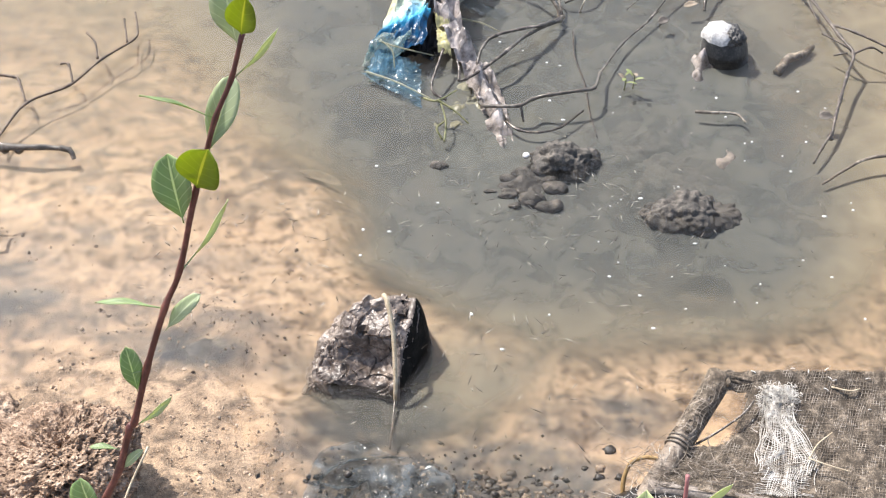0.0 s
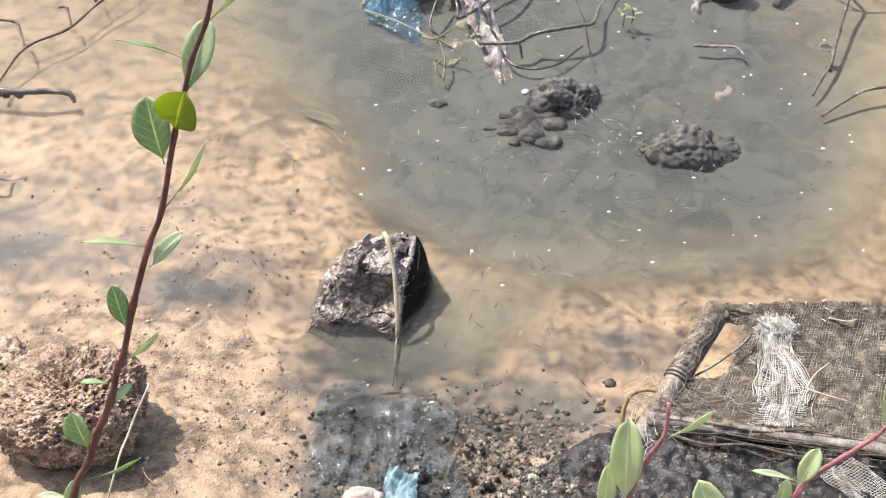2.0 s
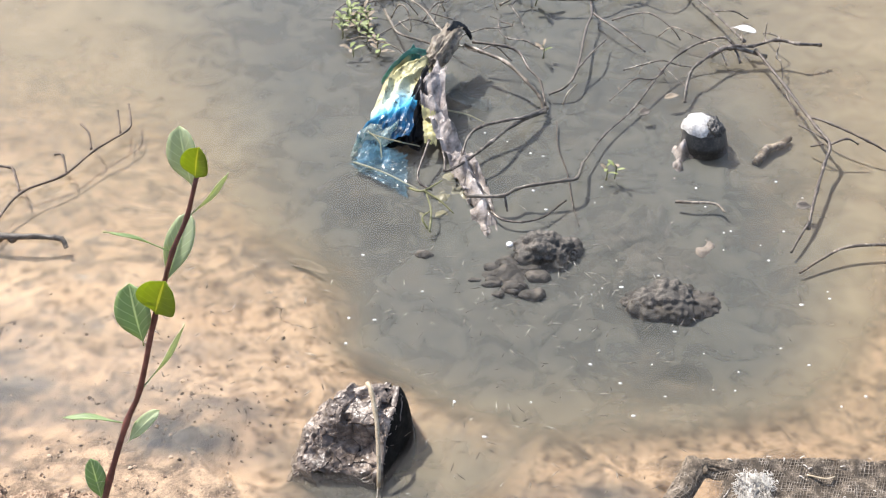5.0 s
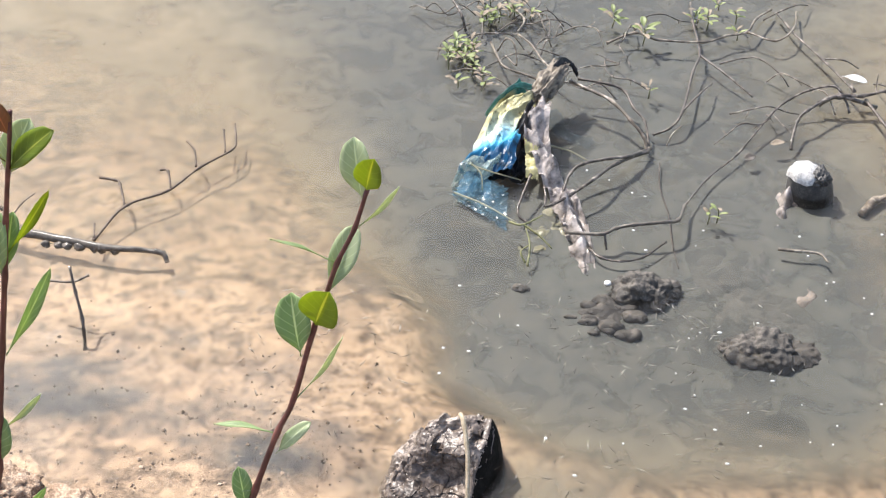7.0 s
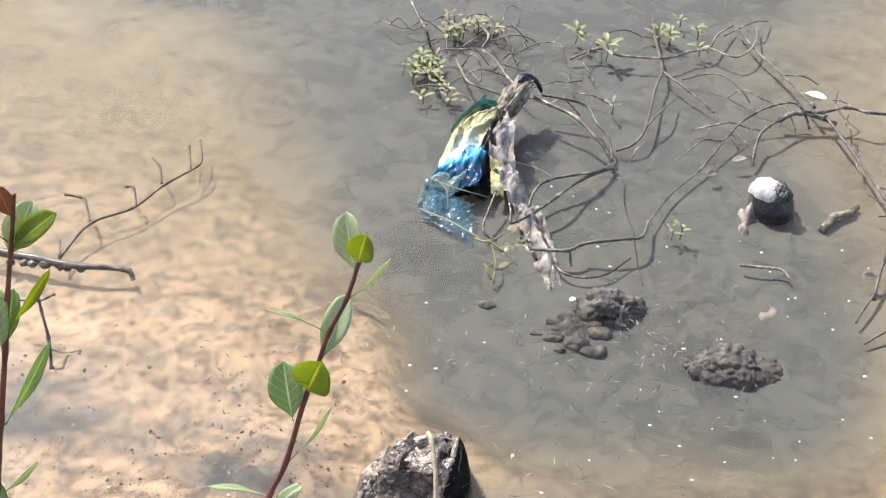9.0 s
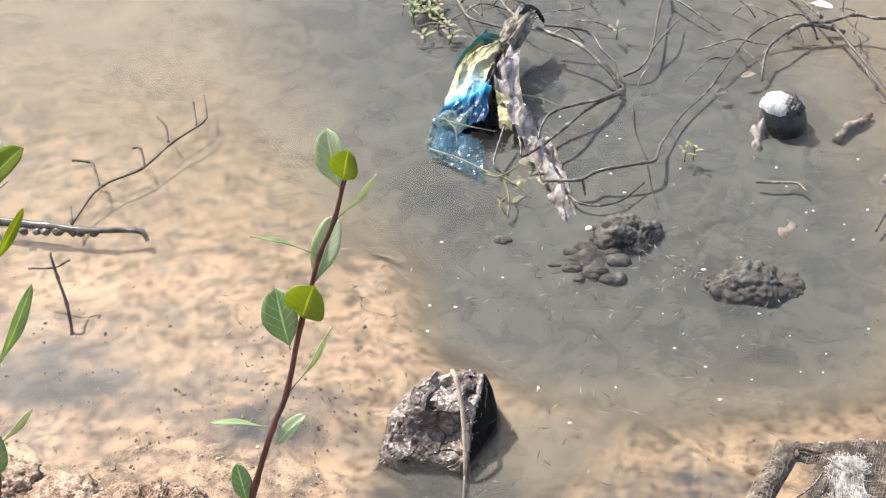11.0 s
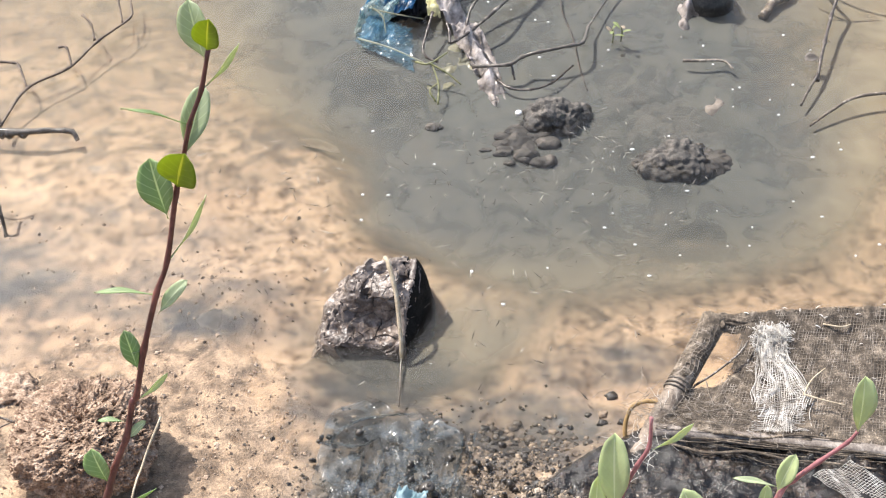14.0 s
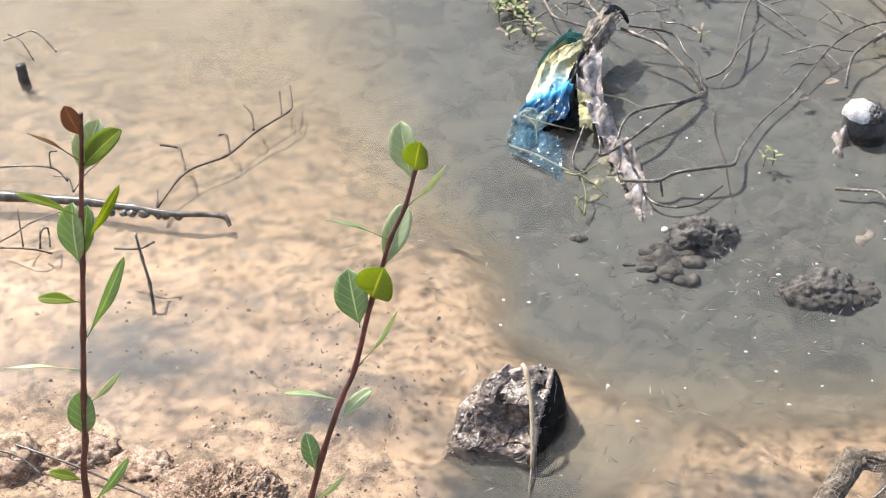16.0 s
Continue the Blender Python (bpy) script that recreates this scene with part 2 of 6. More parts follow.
def silt_nodes(nt, strength):
    """Drifting clouds of silt: the opaque share of a layer, and its colour."""
    geo = nt.nodes.new("ShaderNodeNewGeometry")
    cloud = add(nt, "ShaderNodeTexNoise", Scale=4.0, Detail=5.0, Roughness=0.55, Distortion=0.6)
    wisps = add(nt, "ShaderNodeTexNoise", Scale=15.0, Detail=5.0, Roughness=0.6, Distortion=1.0)
    for n in (cloud, wisps):
        nt.links.new(geo.outputs["Position"], n.inputs["Vector"])
    var = nt.nodes.new("ShaderNodeMath")
    var.operation = "ADD"
    nt.links.new(cloud.outputs["Fac"], var.inputs[0])
    nt.links.new(wisps.outputs["Fac"], var.inputs[1])
    rng = nt.nodes.new("ShaderNodeMapRange")
    rng.inputs["From Min"].default_value = 0.75
    rng.inputs["From Max"].default_value = 1.25
    rng.inputs["To Min"].default_value = 0.74 * strength
    rng.inputs["To Max"].default_value = 1.22 * strength
    nt.links.new(var.outputs[0], rng.inputs["Value"])
    at = nt.nodes.new("ShaderNodeAttribute")
    at.attribute_name = "deep"
    col = nt.nodes.new("ShaderNodeMixRGB")
    col.inputs[1].default_value = (0.270, 0.235, 0.168, 1)
    col.inputs[2].default_value = (0.122, 0.127, 0.119, 1)
    drift = nt.nodes.new("ShaderNodeMapRange")
    for key, value in (("From Min", 0.38), ("From Max", 0.6), ("To Min", 1.02), ("To Max", 0.90)):
        drift.inputs[key].default_value = value
    nt.links.new(wisps.outputs["Fac"], drift.inputs["Value"])
    tone = nt.nodes.new("ShaderNodeMath")
    tone.operation = "MULTIPLY"
    nt.links.new(at.outputs["Fac"], tone.inputs[0])
    nt.links.new(drift.outputs[0], tone.inputs[1])
    nt.links.new(tone.outputs[0], col.inputs[0])
    clear = nt.nodes.new("ShaderNodeBsdfTransparent")
    clear.inputs[0].default_value = (0.97, 0.965, 0.95, 1)
    silt = nt.nodes.new("ShaderNodeBsdfDiffuse")
    nt.links.new(col.outputs[0], silt.inputs[0])
    body = nt.nodes.new("ShaderNodeMixShader")
    more = nt.nodes.new("ShaderNodeAttribute")
    more.attribute_name = "haze"
    share = nt.nodes.new("ShaderNodeMath")
    share.operation = "MULTIPLY"
    nt.links.new(rng.outputs[0], share.inputs[0])
    nt.links.new(more.outputs["Fac"], share.inputs[1])
    nt.links.new(share.outputs[0], body.inputs[0])
    nt.links.new(clear.outputs[0], body.inputs[1])
    nt.links.new(silt.outputs[0], body.inputs[2])
    return body


def silt_material(strength):
    m, nt, b = nodes_of("suspended_silt")
    nt.nodes.remove(b)
    body = silt_nodes(nt, strength)
    nt.links.new(body.outputs[0], nt.nodes["Material Output"].inputs["Surface"])
    return m


def water_material():
    """The pond's surface: clear, with a glossy skin."""
    m, nt, b = nodes_of("silty_water")
    nt.nodes.remove(b)
    body = nt.nodes.new("ShaderNodeBsdfTransparent")
    body.inputs[0].default_value = (0.97, 0.965, 0.95, 1)
    gl = add(nt, "ShaderNodeBsdfGlossy", Roughness=0.28)
    fr = add(nt, "ShaderNodeFresnel", IOR=1.33)
    top = nt.nodes.new("ShaderNodeMixShader")
    nt.links.new(fr.outputs[0], top.inputs[0])
    nt.links.new(body.outputs[0], top.inputs[1])
    nt.links.new(gl.outputs[0], top.inputs[2])
    nt.links.new(top.outputs[0], nt.nodes["Material Output"].inputs["Surface"])
    return m


M_BED = ground_material()
M_WATER = water_material()
M_ROCK = plain("wet_dark_rock", (0.016, 0.0125, 0.010), (0.115, 0.090, 0.075), (0.42, 0.35, 0.295), scale=18, rough=0.36, bump=1.0, fine=6, specular=0.5, distance=0.003)
# Near-black copy of the rock colour: painted shade for its right side.
M_ROCK_SHADE = plain("shaded_rock_side", (0.003, 0.003, 0.003), (0.007, 0.0065, 0.006), (0.022, 0.020, 0.018), scale=60, rough=0.8, bump=0.6, specular=0.12)
M_WETMUD = plain("wet_black_mud", (0.006, 0.005, 0.0042), (0.014, 0.0115, 0.0095), (0.075, 0.052, 0.036), scale=26, rough=0.20, bump=1.0, fine=8, specular=0.5, distance=0.005)
M_CLOD = plain("dried_clay", (0.06, 0.038, 0.025), (0.31, 0.215, 0.15), (0.68, 0.53, 0.40), scale=55, rough=0.9, bump=1.0, fine=5, specular=0.2, distance=0.005)
M_STONE = plain("silted_stone", (0.022, 0.020, 0.018), (0.065, 0.058, 0.05), (0.19, 0.165, 0.14), scale=45, rough=0.7, bump=0.8, distance=0.005)
M_SILTED = plain("silt_covered_stone", (0.13, 0.11, 0.095), (0.25, 0.215, 0.185), (0.40, 0.35, 0.305), scale=40, rough=0.9, bump=0.8, distance=0.005)
M_SUNK = plain("sunken_grey_stone", (0.03, 0.03, 0.03), (0.07, 0.065, 0.06), (0.14, 0.125, 0.11), scale=40, rough=0.8, bump=0.6)
M_BARK = plain("wet_grey_bark", (0.035, 0.028, 0.022), (0.09, 0.075, 0.06), (0.22, 0.19, 0.16), scale=90, rough=0.55, bump=0.7, stretch=(1, 1, 1), coat=0.3)
M_TWIG = plain("brown_twig", (0.025, 0.019, 0.015), (0.068, 0.052, 0.042), (0.28, 0.23, 0.19), scale=90, rough=0.36, bump=0.6, coat=0.25)
M_TWIG_DRY = plain("dry_brown_twig", (0.03, 0.022, 0.017), (0.085, 0.060, 0.045), (0.30, 0.22, 0.17), scale=90, rough=0.6, bump=0.5)
# Bright last tone paints sunlit patches and glints onto the dark stem.
M_VINE_DARK = plain("dark_creeper_stem", (0.018, 0.014, 0.011), (0.055, 0.042, 0.033), (0.46, 0.39, 0.33), scale=60, rough=0.32, bump=0.6, coat=0.35)
M_VINE_PALE = plain("dry_pale_stem", (0.04, 0.032, 0.024), (0.135, 0.106, 0.078), (0.62, 0.54, 0.44), scale=45, rough=0.40, bump=0.6, coat=0.35)
M_VINE_GREEN = plain("green_weed_stem", (0.07, 0.08, 0.03), (0.15, 0.15, 0.06), (0.30, 0.28, 0.14), scale=110, rough=0.5, bump=0.4)
M_REED = plain("dry_reed", (0.25, 0.19, 0.12), (0.44, 0.36, 0.25), (0.60, 0.52, 0.40), scale=70, rough=0.55, bump=0.4)
M_BAMBOO = plain("weathered_bamboo", (0.10, 0.075, 0.055), (0.24, 0.19, 0.145), (0.44, 0.37, 0.30), scale=60, rough=0.6, bump=0.5, stretch=(1, 1, 1))
M_BAMBOO_PALE = plain("bleached_bamboo", (0.09, 0.073, 0.06), (0.21, 0.175, 0.147), (0.42, 0.37, 0.32), scale=60, rough=0.6, bump=0.6)
M_THREAD = plain("dirty_net_thread", (0.05, 0.04, 0.03), (0.22, 0.18, 0.14), (0.60, 0.53, 0.45), scale=60, rough=0.8, bump=0.0)
M_THREAD_WHITE = plain("bleached_net_thread", (0.22, 0.19, 0.16), (0.58, 0.54, 0.48), (0.86, 0.84, 0.80), scale=34, rough=0.7, bump=0.0)
M_CAKED = plain("mud_caked_netting", (0.022, 0.017, 0.012), (0.10, 0.078, 0.057), (0.40, 0.325, 0.245), scale=70, rough=0.9, bump=1.0, fine=7, distance=0.003)
M_STEM = plain("red_brown_stem", (0.045, 0.014, 0.012), (0.095, 0.030, 0.025), (0.20, 0.075, 0.06), scale=60, rough=0.45, bump=0.3)
M_STEM_PINK = plain("pink_young_stem", (0.17, 0.06, 0.065), (0.29, 0.11, 0.115), (0.42, 0.20, 0.19), scale=60, rough=0.45, bump=0.2)
M_LEAF = leaf_material("green_leaf", (0.19, 0.265, 0.04), (0.32, 0.38, 0.11), 0.6)
M_LEAF_PALE = leaf_material("pale_leaf", (0.47, 0.53, 0.35), (0.65, 0.69, 0.52), 0.35, (1.5, 1.55, 0.75), 0.4)
M_LEAF_GREY = leaf_material("grey_green_leaf", (0.28, 0.38, 0.18), (0.56, 0.62, 0.42), 0.38, (1.6, 1.7, 0.55), 0.45)
M_LEAF_RED = leaf_material("red_young_leaf", (0.22, 0.12, 0.055), (0.33, 0.17, 0.09), 0.4, (2.0, 1.6, 0.6))
M_LEAF_YELLOW = leaf_material("yellow_green_leaf", (0.58, 0.65, 0.34), (0.68, 0.72, 0.48), 0.25, (1.5, 1.5, 0.6), 0.1)
M_LEAF_DRY = plain("dry_leaf", (0.12, 0.095, 0.065), (0.25, 0.20, 0.145), (0.38, 0.32, 0.25), scale=50, rough=0.7, bump=0.3)
M_WEED = leaf_material("water_weed_leaf", (0.30, 0.35, 0.15), (0.50, 0.54, 0.34), 0.35, (1.8, 1.8, 0.5))
M_SHELL = plain("dark_snail_shell", (0.018, 0.015, 0.012), (0.05, 0.042, 0.034), (0.11, 0.09, 0.07), scale=130, rough=0.3, bump=0.3, specular=0.6)
M_TEAL = film_material("teal_plastic", (0.10, 0.36, 0.33), clear=0.1, scale=30, second=(0.02, 0.06, 0.07))
M_YELLOW = film_material("yellowed_plastic", (0.72, 0.66, 0.30), clear=0.03, rough=0.4, scale=22, second=(0.42, 0.40, 0.27))
# Dark second tone mottles the shade of creases into the film's colour.
M_PINK = film_material("pinkish_film", (0.86, 0.78, 0.74), clear=0.06, rough=0.2, scale=45, second=(0.06, 0.046, 0.042))
M_KNOT = film_material("knotted_brown_film", (0.46, 0.39, 0.30), clear=0.03, rough=0.4, scale=60, second=(0.07, 0.055, 0.045))
M_PALEFILM = film_material("pale_yellow_film", (0.58, 0.55, 0.40), clear=0.45, rough=0.3, second=(0.32, 0.31, 0.20))
M_BLACKFILM = film_material("black_film", (0.03, 0.03, 0.035), clear=0.05, rough=0.3)
M_CLEARFILM = film_material("clear_greenish_film", (0.42, 0.46, 0.48), clear=0.91, rough=0.07, scale=30, second=(0.08, 0.10, 0.10))
M_SUNKBLUE = film_material("faded_blue_film", (0.24, 0.44, 0.56), clear=0.76, rough=0.15, scale=40, second=(0.05, 0.17, 0.28))
M_TORN = film_material("torn_clear_film", (0.80, 0.84, 0.80), clear=0.62, rough=0.14, scale=60, second=(0.12, 0.32, 0.34))
M_LIGHTBLUE = film_material("light_blue_film", (0.52, 0.66, 0.70), clear=0.3, rough=0.2, second=(0.22, 0.36, 0.40))
M_WHITE = plain("weathered_white_plastic", (0.16, 0.15, 0.14), (0.48, 0.46, 0.44), (0.78, 0.77, 0.75), scale=40, rough=0.4, bump=0.2)
M_GRIME = plain("grimy_dark_plastic", (0.015, 0.015, 0.016), (0.045, 0.043, 0.042), (0.12, 0.11, 0.10), scale=50, rough=0.5, bump=0.4)
M_FOAM = plain("white_flecks", (0.6, 0.58, 0.55), (0.75, 0.74, 0.72), (0.85, 0.85, 0.84), scale=60, rough=0.5, bump=0.0)
M_PINKSTONE = plain("pinkish_stone", (0.20, 0.135, 0.11), (0.40, 0.31, 0.265), (0.58, 0.48, 0.43), scale=60, rough=0.7, bump=0.8)
M_CORD = plain("ochre_cord", (0.16, 0.10, 0.04), (0.34, 0.22, 0.09), (0.48, 0.35, 0.18), scale=80, rough=0.5, bump=0.4)


# ---- the ground: one sheet, pond bed and bank ----
def steps(core0, core1, fine, far):
    """Coordinates: even and fine in the middle, ever wider out to the horizon."""
    mid = list(np.arange(core0, core1 + 1e-6, fine))
    lo, hi, s = [], [], fine
    a, b = core0, core1
    while b < far:
        s *= 1.22
        a -= s
        b += s
        lo.append(a)
        hi.append(b)
    return np.array(lo[::-1] + mid + hi)


def hollow(x, y, w, y0, y1):
    left = np.interp(y, [1.55, 1.63, 1.71, 1.92, 2.06, 2.5, 3.0, 3.6, 4.5], [0.13, 0.0, -0.115, -0.145, -0.26, -0.46, -0.68, -3, -400])
    right = np.interp(y, [1.5, 1.58, 1.75, 1.98, 2.3, 2.6, 3.0, 3.6, 4.5], [0.46, 0.58, 0.67, 0.73, 0.74, 0.69, 0.70, 1.2, 400])
    return smooth(-w, w, x - left) * smooth(-w * 1.5, w * 1.5, right - x) * smooth(y0, y1, y)


def deep_zone(x, y):
    """1 in the deep hollow of the pond, 0 in the sandy shallows: gentle slopes."""
    return hollow(x, y, np.interp(y, [1.6, 1.9, 2.2, 3.0], [0.13, 0.11, 0.18, 0.30]), 1.40, 1.86)


def mud_zone(x, y):
    """1 where the bed of the hollow is grey mud."""
    return hollow(x, y, np.interp(y, [1.6, 1.9, 2.2, 3.0], [0.07, 0.06, 0.14, 0.28]), 1.44, 1.72)


def mound_zone(x, y):
    """1 on the dark mud under the net."""
    edge = np.interp(x, [-0.05, 0.05, 0.17, 0.29, 0.36, 0.8, 3], [0.98, 1.07, 1.165, 1.235, 1.27, 1.27, 1.2])
    return smooth(-0.022, 0.040, edge - y) * smooth(-0.06, 0.10, x) * smooth(1.6, 1.0, x) * smooth(0.45, 0.75, y)


def ground_height(x, y):
    shore = np.interp(x, [-1.4, -0.9, -0.66, -0.45, -0.31, -0.22, -0.1, 0.05, 0.3, 1.0], [1.50, 1.46, 1.41, 1.37, 1.31, 1.20, 1.08, 1.06, 1.05, 1.0])
    d = y - shore
    bank = np.where(d < 0, 0.10 * smooth(0, -0.9, d) + 0.02 * smooth(0, -0.15, d) + 0.28 * smooth(-0.35, -0.95, d), 0)
    bed = np.where(d > 0, -0.032 * smooth(-0.02, 0.6, d) - 0.03 * smooth(0.6, 2.2, d) - 0.3 * smooth(2.5, 9, d), 0)
    scour = 0.045 * np.exp(-((x + 0.05) / 0.16) ** 2 - ((y - 1.42) / 0.10) ** 2)
    scour = scour + 0.024 * np.exp(-((x - 0.13) / 0.11) ** 2 - ((y - 1.262) / 0.05) ** 2)
    return bank + bed - scour - 0.11 * deep_zone(x, y) ** 1.5 + 0.045 * mound_zone(x, y)


def build_ground():
    xs, ys = steps(-1.35, 1.15, 0.0125, 300), steps(0.9, 3.0, 0.0125, 300)
    gx, gy = np.meshgrid(xs, ys)
    z = ground_height(gx, gy)
    verts = []
    for j in range(len(ys)):
        for i in range(len(xs)):
            x, y = gx[j, i], gy[j, i]
            h = z[j, i]
            if -3 < x < 3 and -1 < y < 5:
                h += 0.010 * noise.noise(Vector((x * 4, y * 4, 3))) + 0.006 * noise.noise(Vector((x * 14, y * 14, 7))) + 0.0035 * noise.noise(Vector((x * 45, y * 45, 1)))
            verts.append((x, y, h))
    nx = len(xs)
    faces = [(j * nx + i, j * nx + i + 1, (j + 1) * nx + i + 1, (j + 1) * nx + i) for j in range(len(ys) - 1) for i in range(nx - 1)]
    me = mesh_of("ground", verts, faces, M_BED)
    mud = me.attributes.new("mud", "FLOAT", "POINT")
    patches = np.zeros_like(gx)
    # Patches by the rock near (-0.08, 1.36) also paint in its shade and reflection.
    for cx, cy, rx, ry, k in ((-0.75, 1.62, 0.16, 0.10, 0.75), (-0.30, 1.50, 0.13, 0.07, 0.4), (-0.05, 1.36, 0.16, 0.06, 0.65), (0.14, 1.22, 0.16, 0.06, 0.6), (-0.05, 1.16, 0.18, 0.12, 0.55), (-0.25, 1.98, 0.10, 0.04, 0.55), (-0.38, 1.72, 0.12, 0.05, 0.35), (0.25, 1.38, 0.14, 0.06, 0.55), (-0.02, 1.30, 0.20, 0.07, 0.6), (-0.62, 1.56, 0.10, 0.05, 0.45), (-0.48, 1.60, 0.10, 0.05, 0.4), (0.10, 1.30, 0.12, 0.05, 0.7), (-0.20, 1.32, 0.05, 0.04, 0.6), (0.03, 1.10, 0.18, 0.10, 0.4), (-0.40, 1.86, 0.14, 0.04, 0.25), (-0.33, 1.565, 0.10, 0.035, 0.5), (-0.50, 1.52, 0.05, 0.025, 0.45), (-0.27, 1.66, 0.06, 0.03, 0.35), (-0.08, 1.362, 0.12, 0.055, 1.0), (-0.72, 1.74, 0.30, 0.10, 0.28), (-0.50, 1.66, 0.30, 0.10, 0.22), (-0.85, 1.55, 0.25, 0.08, 0.30)):
        q = ((gx - cx) / rx) ** 2 + ((gy - cy) / ry) ** 2
        patches = np.maximum(patches, k * smooth(1.4, 0.3, q))
    val = np.maximum.reduce([0.95 * mud_zone(gx, gy), 1.3 * mound_zone(gx, gy), 1.2 * patches, 1.0 * grey_patches(gx, gy)]).ravel()
    wob = np.array([0.97 + 0.6 * noise.noise(Vector((v[0] * 16, v[1] * 16, 4))) + 0.4 * noise.noise(Vector((v[0] * 48, v[1] * 48, 9))) for v in verts])
    peat = me.attributes.new("peat", "FLOAT", "POINT")
    peat.data.foreach_set("value", (mound_zone(gx, gy) * smooth(0.16, 0.34, gx)).ravel().astype(np.float32))
    mud.data.foreach_set("value", np.clip(val * wob, 0, 1).astype(np.float32))
    return tagged(new("ground", me), "sandy clay pond bed and bank with dark mud patches", "ground", kind="structure")


def grey_patches(x, y):
    """1 where dark mud colours the sand of the shallows; before the rock, its shade and reflection too."""
    out = np.zeros_like(x)
    for cx, cy, rx, ry in ((-0.09, 1.372, 0.15, 0.065), (0.09, 1.262, 0.19, 0.060), (-0.39, 1.50, 0.11, 0.05), (-0.06, 1.26, 0.12, 0.06)):
        out = np.maximum(out, smooth(1.5, 0.2, ((x - cx) / rx) ** 2 + ((y - cy) / ry) ** 2))
    return out


def ripple(x, y):
    """Small waves that run across the pond, longer than they are wide."""
    if not (-2 < x < 2 and 0.5 < y < 4):
        return 0.0
    slow = 0.0012 * noise.noise(Vector((x * 5, y * 13, 2)))
    return (slow + 0.0007 * noise.noise(Vector((x * 12 + y * 4, y * 38, 6)))) * float(smooth(1.25, 1.7, y))


def water_sheet(name, z, material, parent=None, fine=0.03, waves=0.0):
    xs, ys = steps(-1.4, 1.2, fine * 1.6 if waves else fine, 300), steps(0.9, 3.2, fine, 300)
    ys = ys[ys > 0.4]
    gx, gy = np.meshgrid(xs, ys)
    nx = len(xs)
    up = np.full(gx.size, z)
    if waves:
        up = up + waves * np.array([ripple(x, y) for x, y in zip(gx.ravel(), gy.ravel())])
    verts = np.stack([gx.ravel(), gy.ravel(), up], 1)
    faces = [(j * nx + i, j * nx + i + 1, (j + 1) * nx + i + 1, (j + 1) * nx + i) for j in range(len(ys) - 1) for i in range(nx - 1)]
    me = mesh_of(name, verts, faces, material)
    dp = me.attributes.new("deep", "FLOAT", "POINT")
    dp.data.foreach_set("value", np.maximum(mud_zone(gx, gy), np.maximum(0.50 * smooth(-0.10, 0.12, gx) * smooth(0.78, 0.5, gx), 0.85 * grey_patches(gx, gy))).ravel().astype(np.float32))
    hz = me.attributes.new("haze", "FLOAT", "POINT")
    deep = mud_zone(gx, gy)
    stirred = np.maximum(smooth(-0.12, 0.12, gx) * smooth(1.27, 1.48, gy), smooth(1.72, 2.15, gy))
    cover = smooth(0.0, 0.028, z - ground_height(gx, gy)) if z < 0 else 1.0
    murk = 0.9 * np.exp(-((gx + 0.05) / 0.22) ** 2 - ((gy - 1.40) / 0.11) ** 2)
    hz.data.foreach_set("value", (cover * (0.30 + 0.6 * murk + 0.82 * deep + 0.80 * stirred * (1 - deep))).ravel().astype(np.float32))
    return hang(name, me, parent)


ground = build_ground()
water = tagged(water_sheet("water", 0.0, M_WATER, fine=0.008, waves=0.6), "shallow silty pond water, tan and grey", "water", kind="structure")
for depth, strength in ((0.020, 0.66),):
    tagged(water_sheet("silt_layer", -depth, silt_material(strength), water), "silt hanging in the water")


# ---- wet black mud heaped under the net ----
def mud_bank():
    xs, ys = np.arange(0.02, 1.0, 0.0042), np.arange(0.80, 1.30, 0.0042)
    gx, gy = np.meshgrid(xs, ys)
    mz, base = mound_zone(gx, gy) * smooth(0.03, 0.20, gx), ground_height(gx, gy)
    verts = []
    for j in range(len(ys)):
        for i in range(len(xs)):
            x, y = xs[i], ys[j]
            q = Vector((x, y, 0.3))
            lump = max(0.0, 0.5 - noise.voronoi(q * 48)[0][0])
            h = 0.016 * noise.noise(q * 17) + 0.012 * lump * max(0.0, 1 + 2 * noise.noise(q * 11)) + 0.006 * noise.noise(q * 70) + 0.003 * noise.noise(q * 170)
            h += 0.010 * noise.noise(q * 4 + Vector((0, 0, 2.7))) * 0.4
            verts.append((x, y, base[j, i] + mz[j, i] * (0.010 + h) - 0.03 * (1 - mz[j, i]) ** 2))
    n = len(xs)
    faces = [(j * n + i, j * n + i + 1, (j + 1) * n + i + 1, (j + 1) * n + i) for j in range(len(ys) - 1) for i in range(n - 1)]
    return tagged(new("mud_bank", mesh_of("mud_bank", verts, faces, M_WETMUD)), "wet glossy black mud heaped under the net", "mud", kind="structure")


mud_bank()


# ---- the dark rock and the reed on it ----
def chip(p):
    """Broken facets: each cell is a small tilted plane."""
    middle = noise.voronoi(p)[1][0]
    tilt = Vector((noise.noise(middle * 7.7), noise.noise(middle * 7.7 + Vector((31, 0, 0))), noise.noise(middle * 7.7 + Vector((0, 57, 0)))))
    return (p - middle).dot(tilt) * 1.6 + 0.5 * tilt.x


